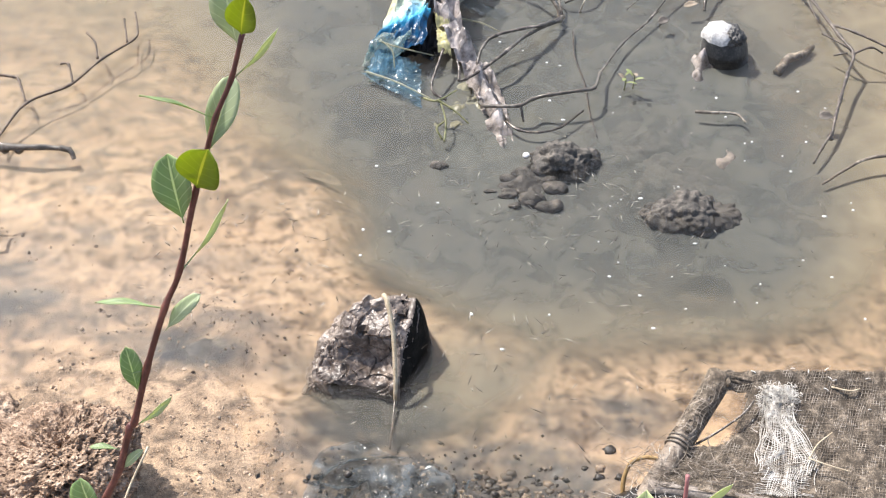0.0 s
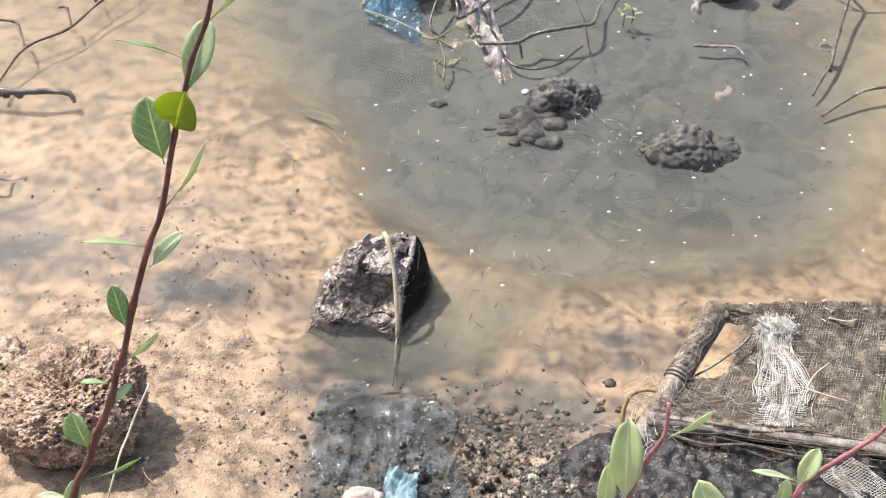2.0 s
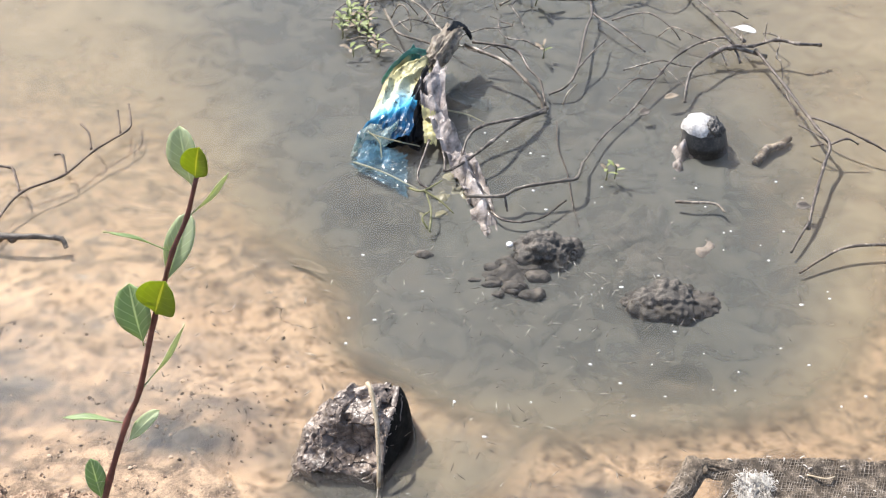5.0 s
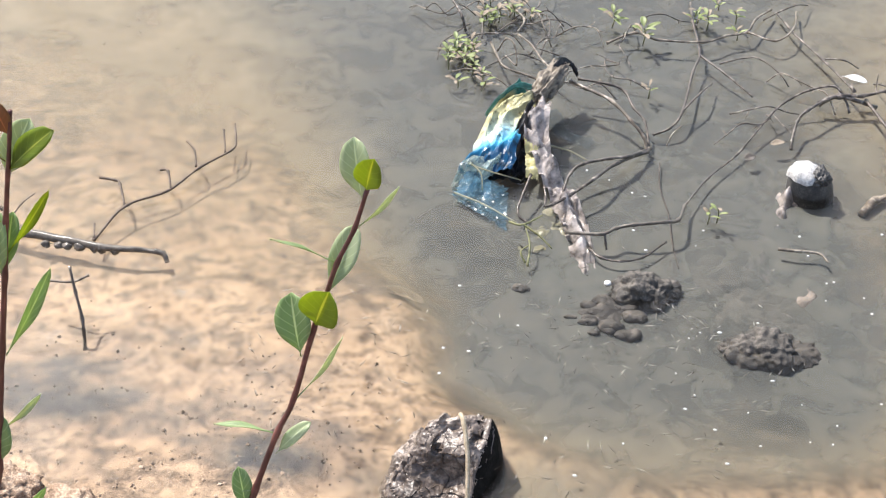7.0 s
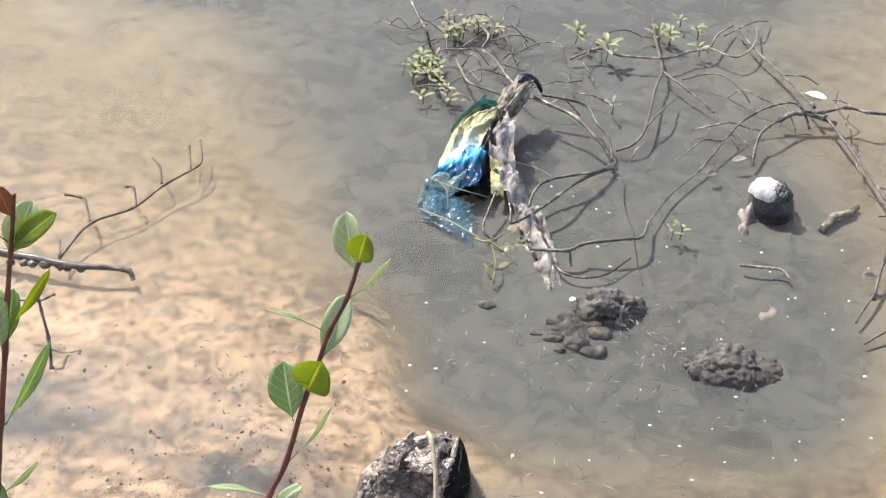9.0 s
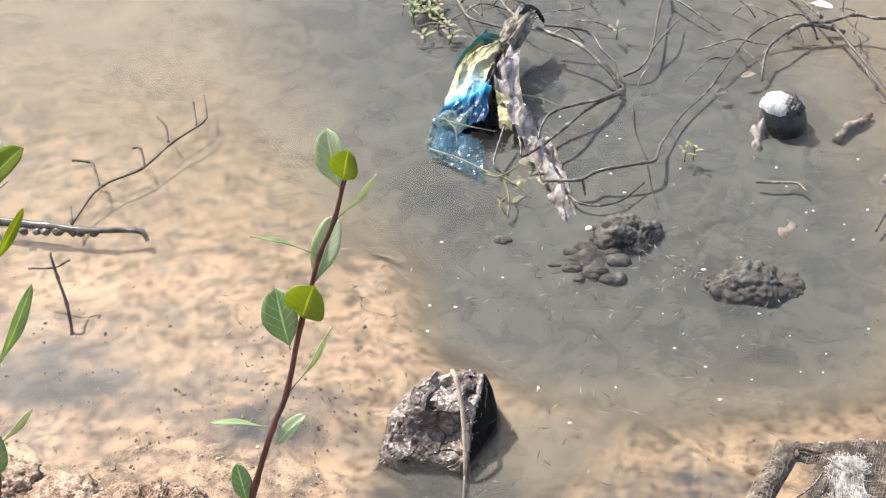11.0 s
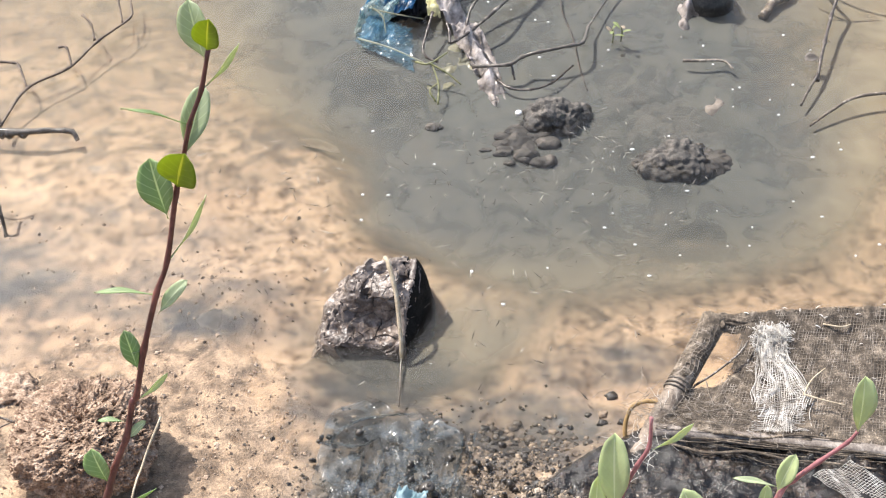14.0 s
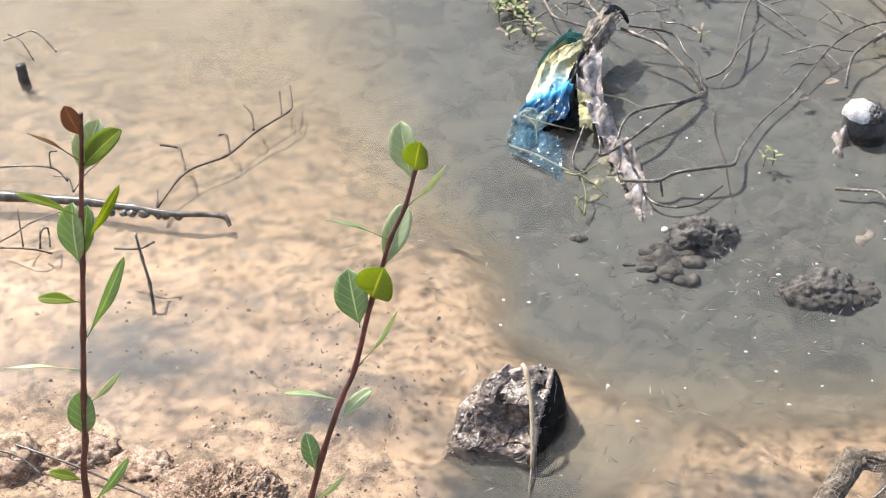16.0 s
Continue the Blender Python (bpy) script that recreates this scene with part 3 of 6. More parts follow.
def dark_rock():
    corners = [(-0.122, 1.520, 0.086), (-0.098, 1.518, 0.090), (-0.055, 1.540, 0.090), (-0.026, 1.530, 0.083), (-0.148, 1.492, 0.054),
               (-0.010, 1.505, 0.012), (-0.047, 1.474, 0.058), (-0.062, 1.408, 0.010), (-0.130, 1.412, 0.004), (-0.200, 1.430, 0.004), (-0.184, 1.452, 0.026),
               (-0.10, 1.575, 0.035), (-0.03, 1.575, 0.02), (-0.155, 1.545, 0.0),
               (-0.002, 1.510, -0.09), (-0.05, 1.385, -0.09), (-0.225, 1.415, -0.09), (-0.22, 1.57, -0.09), (-0.01, 1.59, -0.09)]
    hull = bmesh.new()
    for c in corners:
        hull.verts.new(c)
    bmesh.ops.convex_hull(hull, input=hull.verts)
    hull.normal_update()
    middle = Vector((-0.10, 1.49, -0.01))
    planes = [(f.normal.copy(), f.normal.dot(f.calc_center_median() - middle)) for f in hull.faces]
    hull.free()
    bm = bmesh.new()
    bmesh.ops.create_icosphere(bm, subdivisions=7, radius=1.0)
    for v in bm.verts:
        d = v.co.normalized()
        v.co = middle + d * 1.05 * sum((n.dot(d) / far) ** 16 for n, far in planes if n.dot(d) > 1e-4) ** (-1 / 16)
    bm.normal_update()
    for v in bm.verts:
        n = v.normal.copy()
        flat = float(smooth(0.35, 0.8, n.x))
        p = v.co
        q = p + 0.006 * Vector((noise.noise(p * 30), noise.noise(p * 30 + Vector((5, 0, 0))), noise.noise(p * 30 + Vector((0, 9, 0)))))
        pit = max(0.0, 0.42 - noise.voronoi(q * 40 + Vector((2, 5, 1)))[0][0]) / 0.42
        h = 0.010 * noise.noise(p * 22) + 0.010 * chip(q * 12) + 0.008 * chip(q * 24) + 0.0045 * chip(q * 50) + 0.002 * noise.noise(p * 95) - 0.011 * pit * max(0.0, 0.4 + 2.5 * noise.noise(p * 17))
        h += 0.0012 * noise.noise(p * 190) - 0.006
        hollow = math.exp(-(((p.x + 0.092) / 0.030) ** 2 + ((p.z - 0.032) / 0.013) ** 2)) if n.y < 0 else 0.0
        v.co = p + n * (h * (1 - 0.8 * flat) - 0.028 * hollow)
    bm.normal_update()
    # Faces turned right take the blackened copy, shade put in as colour.
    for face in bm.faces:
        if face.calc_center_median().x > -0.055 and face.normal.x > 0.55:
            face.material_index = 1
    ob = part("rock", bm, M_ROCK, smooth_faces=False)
    ob.data.materials.append(M_ROCK_SHADE)
    return tagged(ob, "wet dark pitted rock standing in the shallow water", "rock")


dark_rock()
bm = bmesh.new()
tube(bm, [(-0.080, 1.508, 0.106), (-0.074, 1.494, 0.106), (-0.066, 1.466, 0.080), (-0.062, 1.436, 0.046), (-0.061, 1.410, 0.012), (-0.062, 1.400, -0.010)], 0.0039, 0.0030, sides=8, rough=0.25)
reed = part("reed_stalk", bm, M_REED)
# Sunken end takes a dark colour in place of murky water over it.
bm = bmesh.new()
tube(bm, [(-0.062, 1.402, -0.008), (-0.064, 1.36, -0.013), (-0.066, 1.305, -0.008)], 0.0022, 0.0014, sides=6, rough=0.25)
part("sunken_end", bm, M_TWIG, reed, "thin sunken end of the reed, darkened for the murk")
tagged(reed, "dry bent reed stalk lying over the dark rock", "reed")


# ---- clay clods on the shore ----
def clay_clod(centre, size, seed, label, square=2.0, lump=1.0, foot=-0.4):
    """A lump of dried clay: rounded or nearly square, broken and pitted all over."""
    bm = bmesh.new()
    bmesh.ops.create_icosphere(bm, subdivisions=7 if size[0] > 0.08 else 5, radius=1.0)
    s = Vector((seed * 1.7, seed * 0.3, seed))
    for v in bm.verts:
        d = v.co.normalized()
        k = (abs(d.x) ** square + abs(d.y) ** square + abs(d.z) ** square) ** (-1 / square)
        k += lump * (0.20 * noise.noise(d * 1.6 + s) + 0.13 * noise.noise(d * 4.2 + s)) + 0.09 * chip(d * 3.6 + s) + 0.05 * chip(d * 8 + s) + 0.03 * chip(d * 17 + s)
        for f, deep in ((6.5, 0.18), (13.0, 0.14), (26.0, 0.05)):
            gap = noise.voronoi(d * f + s * f)[0][0]
            k -= deep * max(0.0, 0.36 - gap) / 0.36 * max(0.0, 1 + 1.6 * noise.noise(d * f * 0.4 + s))
        k += 0.03 * noise.noise(d * 34 + s)
        p = d * k
        under = 1 - (0.30 * float(smooth(0.15, -0.9, p.z)) if square > 2 else 0.0)
        v.co = Vector((p.x * size[0] * under, p.y * size[1] * under, max(p.z, foot) * size[2] * (1 - 0.22 * max(0.0, -p.x) * (square > 2)))) + Vector(centre)
    return tagged(part("clay_clod", bm, M_CLOD, None, "", size[0] <= 0.08), label, "clod", "clay clods on the shore")


clay_clod((-0.500, 1.200, 0.070), (0.100, 0.086, 0.078), 2, "large pitted lump of dried clay on wet sand", 3.2, 0.45, -0.95)
clay_clod((-0.665, 1.345, 0.004), (0.055, 0.045, 0.030), 5, "pale crumbly clay clod at the waterline")
clay_clod((-0.775, 1.375, 0.006), (0.062, 0.050, 0.034), 8, "yellowish crumbly clay clod at the waterline")
clay_clod((-0.875, 1.345, 0.012), (0.060, 0.055, 0.045), 11, "brown clay clod with a shaded hollow")
clay_clod((-0.70, 1.25, 0.010), (0.050, 0.040, 0.026), 14, "small crumbly clay clod on the shore")


# ---- sunken and half-sunken stones ----
def sunk_stone(name, centre, size, seed, label, material, detail=4, rough=0.3, fine=0.14):
    bm = bmesh.new()
    bmesh.ops.create_icosphere(bm, subdivisions=detail, radius=1.0)
    thin = min(size)
    for v in bm.verts:
        d = v.co.normalized()
        e = Vector((d.x * size[0], d.y * size[1], d.z * size[2]))
        q = e + Vector((seed * 3.1, seed, 0))
        h = rough * noise.noise(q * 16)
        if detail > 3:
            knob = noise.voronoi(q * 52)[0][0]
            h += 0.5 * rough * noise.noise(q * 34) + fine * (0.45 - knob) + 0.5 * fine * noise.noise(q * 120)
        v.co = e + d * (h * thin) + Vector(centre)
    return tagged(part(name, bm, material, None, "", True), label, "stone", "stones in the pond")


sunk_stone("stone", (0.222, 1.972, -0.014), (0.066, 0.046, 0.042), 3, "mossy dark stone just breaking the water", M_STONE, 6, 0.5, 0.22)
sunk_stone("stone", (0.430, 1.838, -0.022), (0.090, 0.048, 0.036), 6, "wide knobbly dark stone under the water surface", M_STONE, 6, 0.6, 0.28)
sunk_stone("stone", (-0.372, 1.487, -0.022), (0.048, 0.046, 0.020), 9, "flat grey stone under shallow water", M_SUNK, 4)
sunk_stone("pebble", (0.152, 1.976, -0.002), (0.008, 0.008, 0.007), 4, "white pebble beside the mossy stone", M_FOAM, 2)
sunk_stone("stone", (0.150, 1.915, -0.036), (0.055, 0.032, 0.026), 12, "small broken stones in grey mud", M_STONE, 5, 0.5, 0.25)
for px, py, pz, rx, ry, k in ((0.395, 1.955, -0.060, 0.050, 0.036, 21), (0.465, 1.925, -0.056, 0.060, 0.034, 22), (0.505, 1.985, -0.064, 0.066, 0.044, 23), (0.440, 2.020, -0.066, 0.070, 0.040, 24), (0.540, 2.060, -0.070, 0.060, 0.040, 25), (0.375, 2.085, -0.072, 0.064, 0.044, 26)):
    sunk_stone("stone", (px, py, pz), (rx, ry, 0.030), k, "pale silt-covered stone below the surface", M_SILTED, 5, 0.8, 0.35)
rubble = random.Random(19)
for k in range(16):
    r = rubble.uniform(0.007, 0.016)
    sunk_stone("stone", (rubble.gauss(0.14, 0.055), rubble.gauss(1.905, 0.03), -0.018), (r * 1.6, r, r * 0.7), 40 + k, "small lump of mud and rubble under the water", M_STONE, 4, 1.2, 0.6)
sunk_stone("stone", (0.520, 1.775, -0.052), (0.045, 0.030, 0.026), 15, "small knobbly stone under the water surface", M_STONE, 5, 0.5, 0.25)


# ---- loose pebbles and crumbs of the shore ----
def crumbs(name, count, seed, place, sizes, material, label):
    rnd = random.Random(seed)
    verts, faces = [], []
    octa = [(1, 0, 0), (0, 1, 0), (-1, 0, 0), (0, -1, 0), (0, 0, 1), (0, 0, -1)]
    tri = [(0, 1, 4), (1, 2, 4), (2, 3, 4), (3, 0, 4), (1, 0, 5), (2, 1, 5), (3, 2, 5), (0, 3, 5)]
    for _ in range(count):
        x, y = place(rnd)
        s = rnd.choice(sizes) * rnd.uniform(0.7, 1.3)
        z = float(ground_height(x, y)) + 0.010 * noise.noise(Vector((x * 4, y * 4, 3))) + 0.006 * noise.noise(Vector((x * 14, y * 14, 7)))
        b = len(verts)
        a = rnd.uniform(0, 6.3)
        for p in octa:
            j = [rnd.uniform(0.45, 1.4) for _ in range(3)]
            px, py = p[0] * j[0], p[1] * j[1]
            verts.append((x + s * (px * math.cos(a) - py * math.sin(a)), y + s * (px * math.sin(a) + py * math.cos(a)), z + s * (0.3 + p[2] * j[2] * 0.7)))
        faces += [(b + i, b + j2, b + k2) for i, j2, k2 in tri]
    return tagged(new(name, mesh_of(name, verts, faces, material, False)), label, "gravel", kind="stuff")


def sand_place(rnd):
    return (rnd.uniform(-1.1, -0.2), rnd.gauss(1.27, 0.11)) if rnd.random() < 0.93 else (rnd.uniform(-1.2, -0.1), rnd.uniform(1.38, 1.9))


def mud_place(rnd):
    k = rnd.random()
    if k < 0.5:
        return rnd.gauss(-0.02, 0.10), rnd.gauss(1.16, 0.07)
    return (rnd.gauss(0.13, 0.07), rnd.gauss(1.13, 0.06)) if k < 0.8 else (rnd.uniform(0.08, 0.20), rnd.uniform(0.98, 1.12))


def island_material(name, stops, rough=0.7):
    m, nt, b = nodes_of(name)
    geo = nt.nodes.new("ShaderNodeNewGeometry")
    r = ramp(nt, geo.outputs["Random Per Island"], stops)
    n = add(nt, "ShaderNodeTexNoise", Scale=250.0, Detail=3.0)
    nt.links.new(geo.outputs["Position"], n.inputs["Vector"])
    s = ramp(nt, n.outputs["Fac"], [(0.3, (0.6,) * 3), (0.7, (1.2,) * 3)])
    mul = nt.nodes.new("ShaderNodeMixRGB")
    mul.blend_type = "MULTIPLY"
    mul.inputs[0].default_value = 1.0
    nt.links.new(r.outputs[0], mul.inputs[1])
    nt.links.new(s.outputs[0], mul.inputs[2])
    nt.links.new(mul.outputs[0], b.inputs["Base Color"])
    b.inputs["Roughness"].default_value = rough
    return m


M_GRAVEL = island_material("gravel_mix", [(0.0, (0.22, 0.15, 0.105)), (0.2, (0.35, 0.25, 0.175)), (0.7, (0.44, 0.325, 0.23)), (1.0, (0.52, 0.40, 0.295))])
M_SLIVER = island_material("sunken_slivers", [(0.0, (0.05, 0.045, 0.04)), (0.35, (0.11, 0.095, 0.08)), (0.65, (0.26, 0.235, 0.20)), (1.0, (0.60, 0.58, 0.53))])
M_MUDCRUMB = island_material("mud_crumbs", [(0.0, (0.015, 0.013, 0.012)), (0.4, (0.08, 0.065, 0.05)), (0.65, (0.24, 0.185, 0.13)), (1.0, (0.50, 0.40, 0.30))], 0.3)
M_MUDLUMP = island_material("wet_mud_lumps", [(0.0, (0.015, 0.013, 0.012)), (0.5, (0.055, 0.047, 0.040)), (0.8, (0.14, 0.11, 0.085)), (1.0, (0.34, 0.26, 0.19))], 0.5)
crumbs("gravel", 2600, 4, sand_place, (0.0010, 0.0012, 0.0015, 0.0015, 0.002, 0.0025, 0.0035), M_GRAVEL, "tan and brown crumbs on the wet sand")
crumbs("mud_crumbs", 4200, 5, mud_place, (0.0012, 0.0015, 0.002, 0.002, 0.003, 0.004), M_MUDCRUMB, "dark crumbs and grit on the wet mud")


def shallows_place(rnd):
    return (rnd.gauss(-0.45, 0.17), rnd.gauss(1.54, 0.07)) if rnd.random() < 0.6 else (rnd.uniform(-0.9, -0.15), rnd.uniform(1.45, 1.80))


M_BEDFLECK = island_material("bed_flecks", [(0.0, (0.12, 0.09, 0.07)), (0.5, (0.22, 0.165, 0.12)), (0.85, (0.33, 0.25, 0.18)), (1.0, (0.60, 0.50, 0.40))])
crumbs("bed_flecks", 420, 14, shallows_place, (0.0012, 0.0016, 0.002, 0.0025, 0.0035), M_BEDFLECK, "dark bits of rotted leaf on the shallow sandy bed")


def mud_lumps():
    """Rounded lumps of wet mud and small stones lying close together at the water's edge."""
    rnd = random.Random(23)
    ball = bmesh.new()
    bmesh.ops.create_icosphere(ball, subdivisions=2, radius=1.0)
    points = [v.co.copy() for v in ball.verts]
    sides = [[v.index for v in f.verts] for f in ball.faces]
    ball.free()
    verts, faces = [], []
    for k in range(300):
        x, y = (rnd.gauss(0.12, 0.075), rnd.gauss(1.235, 0.035)) if k < 110 else ((rnd.gauss(0.10, 0.06), rnd.gauss(1.12, 0.04)) if k < 170 else (rnd.gauss(-0.08, 0.05), rnd.gauss(1.14, 0.05)))
        r = rnd.choice((0.0025, 0.003, 0.004, 0.005, 0.006)) * rnd.uniform(0.8, 1.3)
        z = float(ground_height(x, y)) - 0.30 * r
        b = len(verts)
        for d in points:
            q = d * (1 + 0.7 * noise.noise(d * 1.6 + Vector((k * 1.7, k, 0))))
            verts.append((x + q.x * r * 1.25, y + q.y * r, z + q.z * r * 0.75))
        faces += [[b + i for i in f] for f in sides]
    return tagged(new("mud_lumps", mesh_of("mud_lumps", verts, faces, M_MUDLUMP)), "rounded wet lumps of mud and small stones", "gravel", kind="stuff")


mud_lumps()


def litter():
    """Small fish and drifting bits just under the surface, modelled as still slivers."""
    rnd = random.Random(9)
    verts, faces = [], []
    for _ in range(420):
        k = rnd.random()
        if k < 0.62:
            x, y, z = rnd.gauss(0.20, 0.17), rnd.gauss(1.84, 0.12), rnd.choice((-0.009, -0.004))
        elif k < 0.82:
            x, y, z = rnd.uniform(-0.15, 0.45), rnd.uniform(1.3, 1.62), -0.004
        else:
            x, y, z = rnd.uniform(-0.5, -0.15), rnd.uniform(1.5, 1.95), -0.009
        a = rnd.uniform(0, 6.3)
        ln, w = rnd.uniform(0.004, 0.013), rnd.uniform(0.0007, 0.0014)
        ux, uy = math.cos(a), math.sin(a)
        b = len(verts)
        for f, g, h in ((-1, 0, 0), (-0.2, 1, 0), (-0.2, -1, 0), (-0.2, 0, 1), (1, 0, 0)):
            verts.append((x + ux * f * ln - uy * g * w, y + uy * f * ln + ux * g * w, z + h * w * 0.6))
        faces += [(b, b + 2, b + 3), (b, b + 3, b + 1), (b + 4, b + 3, b + 2), (b + 4, b + 1, b + 3), (b, b + 1, b + 2), (b + 4, b + 2, b + 1)]
    me = mesh_of("fish_slivers", verts, faces, M_SLIVER)
    return tagged(new("fish_slivers", me), "slivers standing in for small fish and drifting bits", "plant litter", kind="stuff")


litter()

FLECKS = [(-0.115, 1.942), (-0.005, 1.842), (-0.130, 1.772), (-0.086, 1.767), (-0.131, 1.708), (0.312, 1.852), (0.562, 2.014), (0.618, 1.930), (0.671, 2.167),
          (0.655, 1.810), (0.707, 1.826), (0.324, 1.616), (0.521, 1.643), (0.339, 1.543), (0.509, 1.600), (0.427, 1.740), (0.053, 1.572), (0.674, 1.565), (0.20, 2.26), (0.225, 2.25), (0.155, 2.30), (0.11, 2.33), (0.60, 1.70), (0.64, 1.66), (0.38, 1.66)]
fleck_rnd = random.Random(2)
FLECKS += [(fleck_rnd.uniform(-0.1, 0.75), fleck_rnd.uniform(1.48, 2.15)) for _ in range(26)]
for fx, fy in FLECKS:
    s = fleck_rnd.uniform(0.0014, 0.0030)
    tagged(part("floating_fleck", stone_mesh((fx, fy, 0.001), (s * fleck_rnd.uniform(0.8, 1.8), s, 0.0014), fx * 9, 1, 0.4, 0.2), M_FOAM), "small white fleck floating on the water", "debris", "floating flecks")


# ---- saplings ----
LEAF_UP = Vector((0, -0.724, 0.69))      # the way most leaves face


def leaf_mesh(base, axis, width, face, bend=0.15, cup=0.18, name="leaf", material=None, shape=0.62, stalk=0.06):
    """A small obovate leaf from its base along axis, its upper side towards face."""
    length = axis.length
    u = axis.normalized()
    n = (face - u * face.dot(u)).normalized()
    s = u.cross(n)
    rows_, cols = 15, 6
    verts, uvs, faces = [], [], []
    for i in range(rows_):
        t = i / (rows_ - 1)
        if t < stalk:
            w = 0.05
        else:
            q = (t - stalk) / (1 - stalk)
            w = max(0.03, math.sin(math.pi * q ** (1 / (2 * (1 - shape)) if shape < 1 else 1)) ** (0.85 - 0.42 * q)) if 0 < q < 1 else 0.03
        for j in range(cols + 1):
            v = j / cols - 0.5
            wave = 0.03 * math.sin(9 * t + 5 * v) * length
            p = base + u * (t * length) + s * (v * width * w) + n * (-bend * length * t * t + cup * width * w * abs(v) * 2 + wave * abs(v))
            verts.append(p)
            uvs.append((t, v + 0.5))
    k = cols + 1
    for i in range(rows_ - 1):
        for j in range(cols):
            faces.append((i * k + j, i * k + j + 1, (i + 1) * k + j + 1, (i + 1) * k + j))
    me = mesh_of(name, verts, faces, material)
    layer = me.uv_layers.new(name="UVMap")
    for lp in me.loops:
        layer.data[lp.index].uv = uvs[lp.vertex_index]
    return me


def sapling(label, stem, r0, r1, leaves, stem_material):
    """A stem through a few points from the ground up, and leaves given by base, reach in millimetres, width and turn."""
    stem = [Vector(p) for p in stem]
    root = thing("sapling", stem[0], label, "plant", "saplings on the bank")
    bm = bmesh.new()
    tube(bm, stem, r0, r1, sides=9, rough=0.15, per=5, knots=0.22)
    part("stem", bm, stem_material, root, "reddish-brown woody stem")
    for base, reach, width, turn, material in leaves:
        axis = Vector(reach) / 1000
        u = axis.normalized()
        face = Matrix.Rotation(radians(turn), 3, u) @ LEAF_UP
        ob = hang("leaf", leaf_mesh(Vector(base), axis, width / 1000, face, material=material), root)
        solid = ob.modifiers.new("thickness", "SOLIDIFY")
        solid.thickness = 0.0002
    return root


G, PA, GR, RE, YE = M_LEAF, M_LEAF_PALE, M_LEAF_GREY, M_LEAF_RED, M_LEAF_YELLOW
sapling("young sapling with red-brown stem and small oval green leaves", [(-0.1943, 0.1951, 0.3300), (-0.1893, 0.2051, 0.4500), (-0.1693, 0.2351, 0.7500), (-0.1393, 0.2851, 1.0053), (-0.1093, 0.3151, 1.1253), (-0.0987, 0.3223, 1.1492), (-0.0936, 0.3261, 1.1620), (-0.0861, 0.3306, 1.1769), (-0.0807, 0.3357, 1.1939), (-0.0787, 0.3364, 1.1963), (-0.0721, 0.3428, 1.2178), (-0.0631, 0.3501, 1.2421), (-0.0568, 0.3542, 1.2557), (-0.0490, 0.3627, 1.2840), (-0.0448, 0.3662, 1.2958), (-0.0402, 0.3704, 1.3098), (-0.0338, 0.3744, 1.3231), (-0.0294, 0.3787, 1.3373)], 0.0018, 0.0008, [
    ((-0.0311, 0.3774, 1.3330), (-4, 5, 22), 11.5, -15, PA),
    ((-0.0299, 0.3784, 1.3364), (3, -8, 17), 10.6, 0, G),
    ((-0.0338, 0.3742, 1.3224), (17, 4, 14), 2.8, 65, PA),
    ((-0.0407, 0.3704, 1.3098), (-22, 3, 11), 2.2, 70, GR),
    ((-0.0436, 0.3667, 1.2974), (9, 12, 23), 10.1, 10, PA),
    ((-0.0538, 0.3595, 1.2732), (-4, 5, 24), 13.9, -10, GR),
    ((-0.0487, 0.3631, 1.2852), (6, -9, 21), 15.9, 5, G),
    ((-0.0568, 0.3540, 1.2550), (21, 7, 23), 2.7, 68, PA),
    ((-0.0640, 0.3500, 1.2416), (-23, 2, 5), 3.5, 60, GR),
    ((-0.0641, 0.3474, 1.2330), (12, 3, 15), 6.0, -20, PA),
    ((-0.0760, 0.3399, 1.2082), (-2, 4, 18), 7.6, 20, GR),
    ((-0.0712, 0.3426, 1.2170), (-9, 0, 0), 1.2, 60, PA),
    ((-0.0789, 0.3357, 1.1942), (15, 3, 10), 3.2, 50, PA),
    ((-0.0855, 0.3329, 1.1848), (-11, 1, 2), 3.3, 60, GR),
    ((-0.0858, 0.3303, 1.1760), (8, 1, 10), 3.7, -20, PA),
    ((-0.0974, 0.3240, 1.1549), (-5, 3, 17), 11.7, -20, GR),
    ((-0.1010, 0.3198, 1.1408), (23, 2, 6), 2.3, 60, GR),
    ((-0.1084, 0.3170, 1.1318), (-13, 1, 3), 3.3, 40, PA),
    ((-0.1111, 0.3143, 1.1226), (6, 4, 18), 6.6, 10, PA),
], M_STEM)
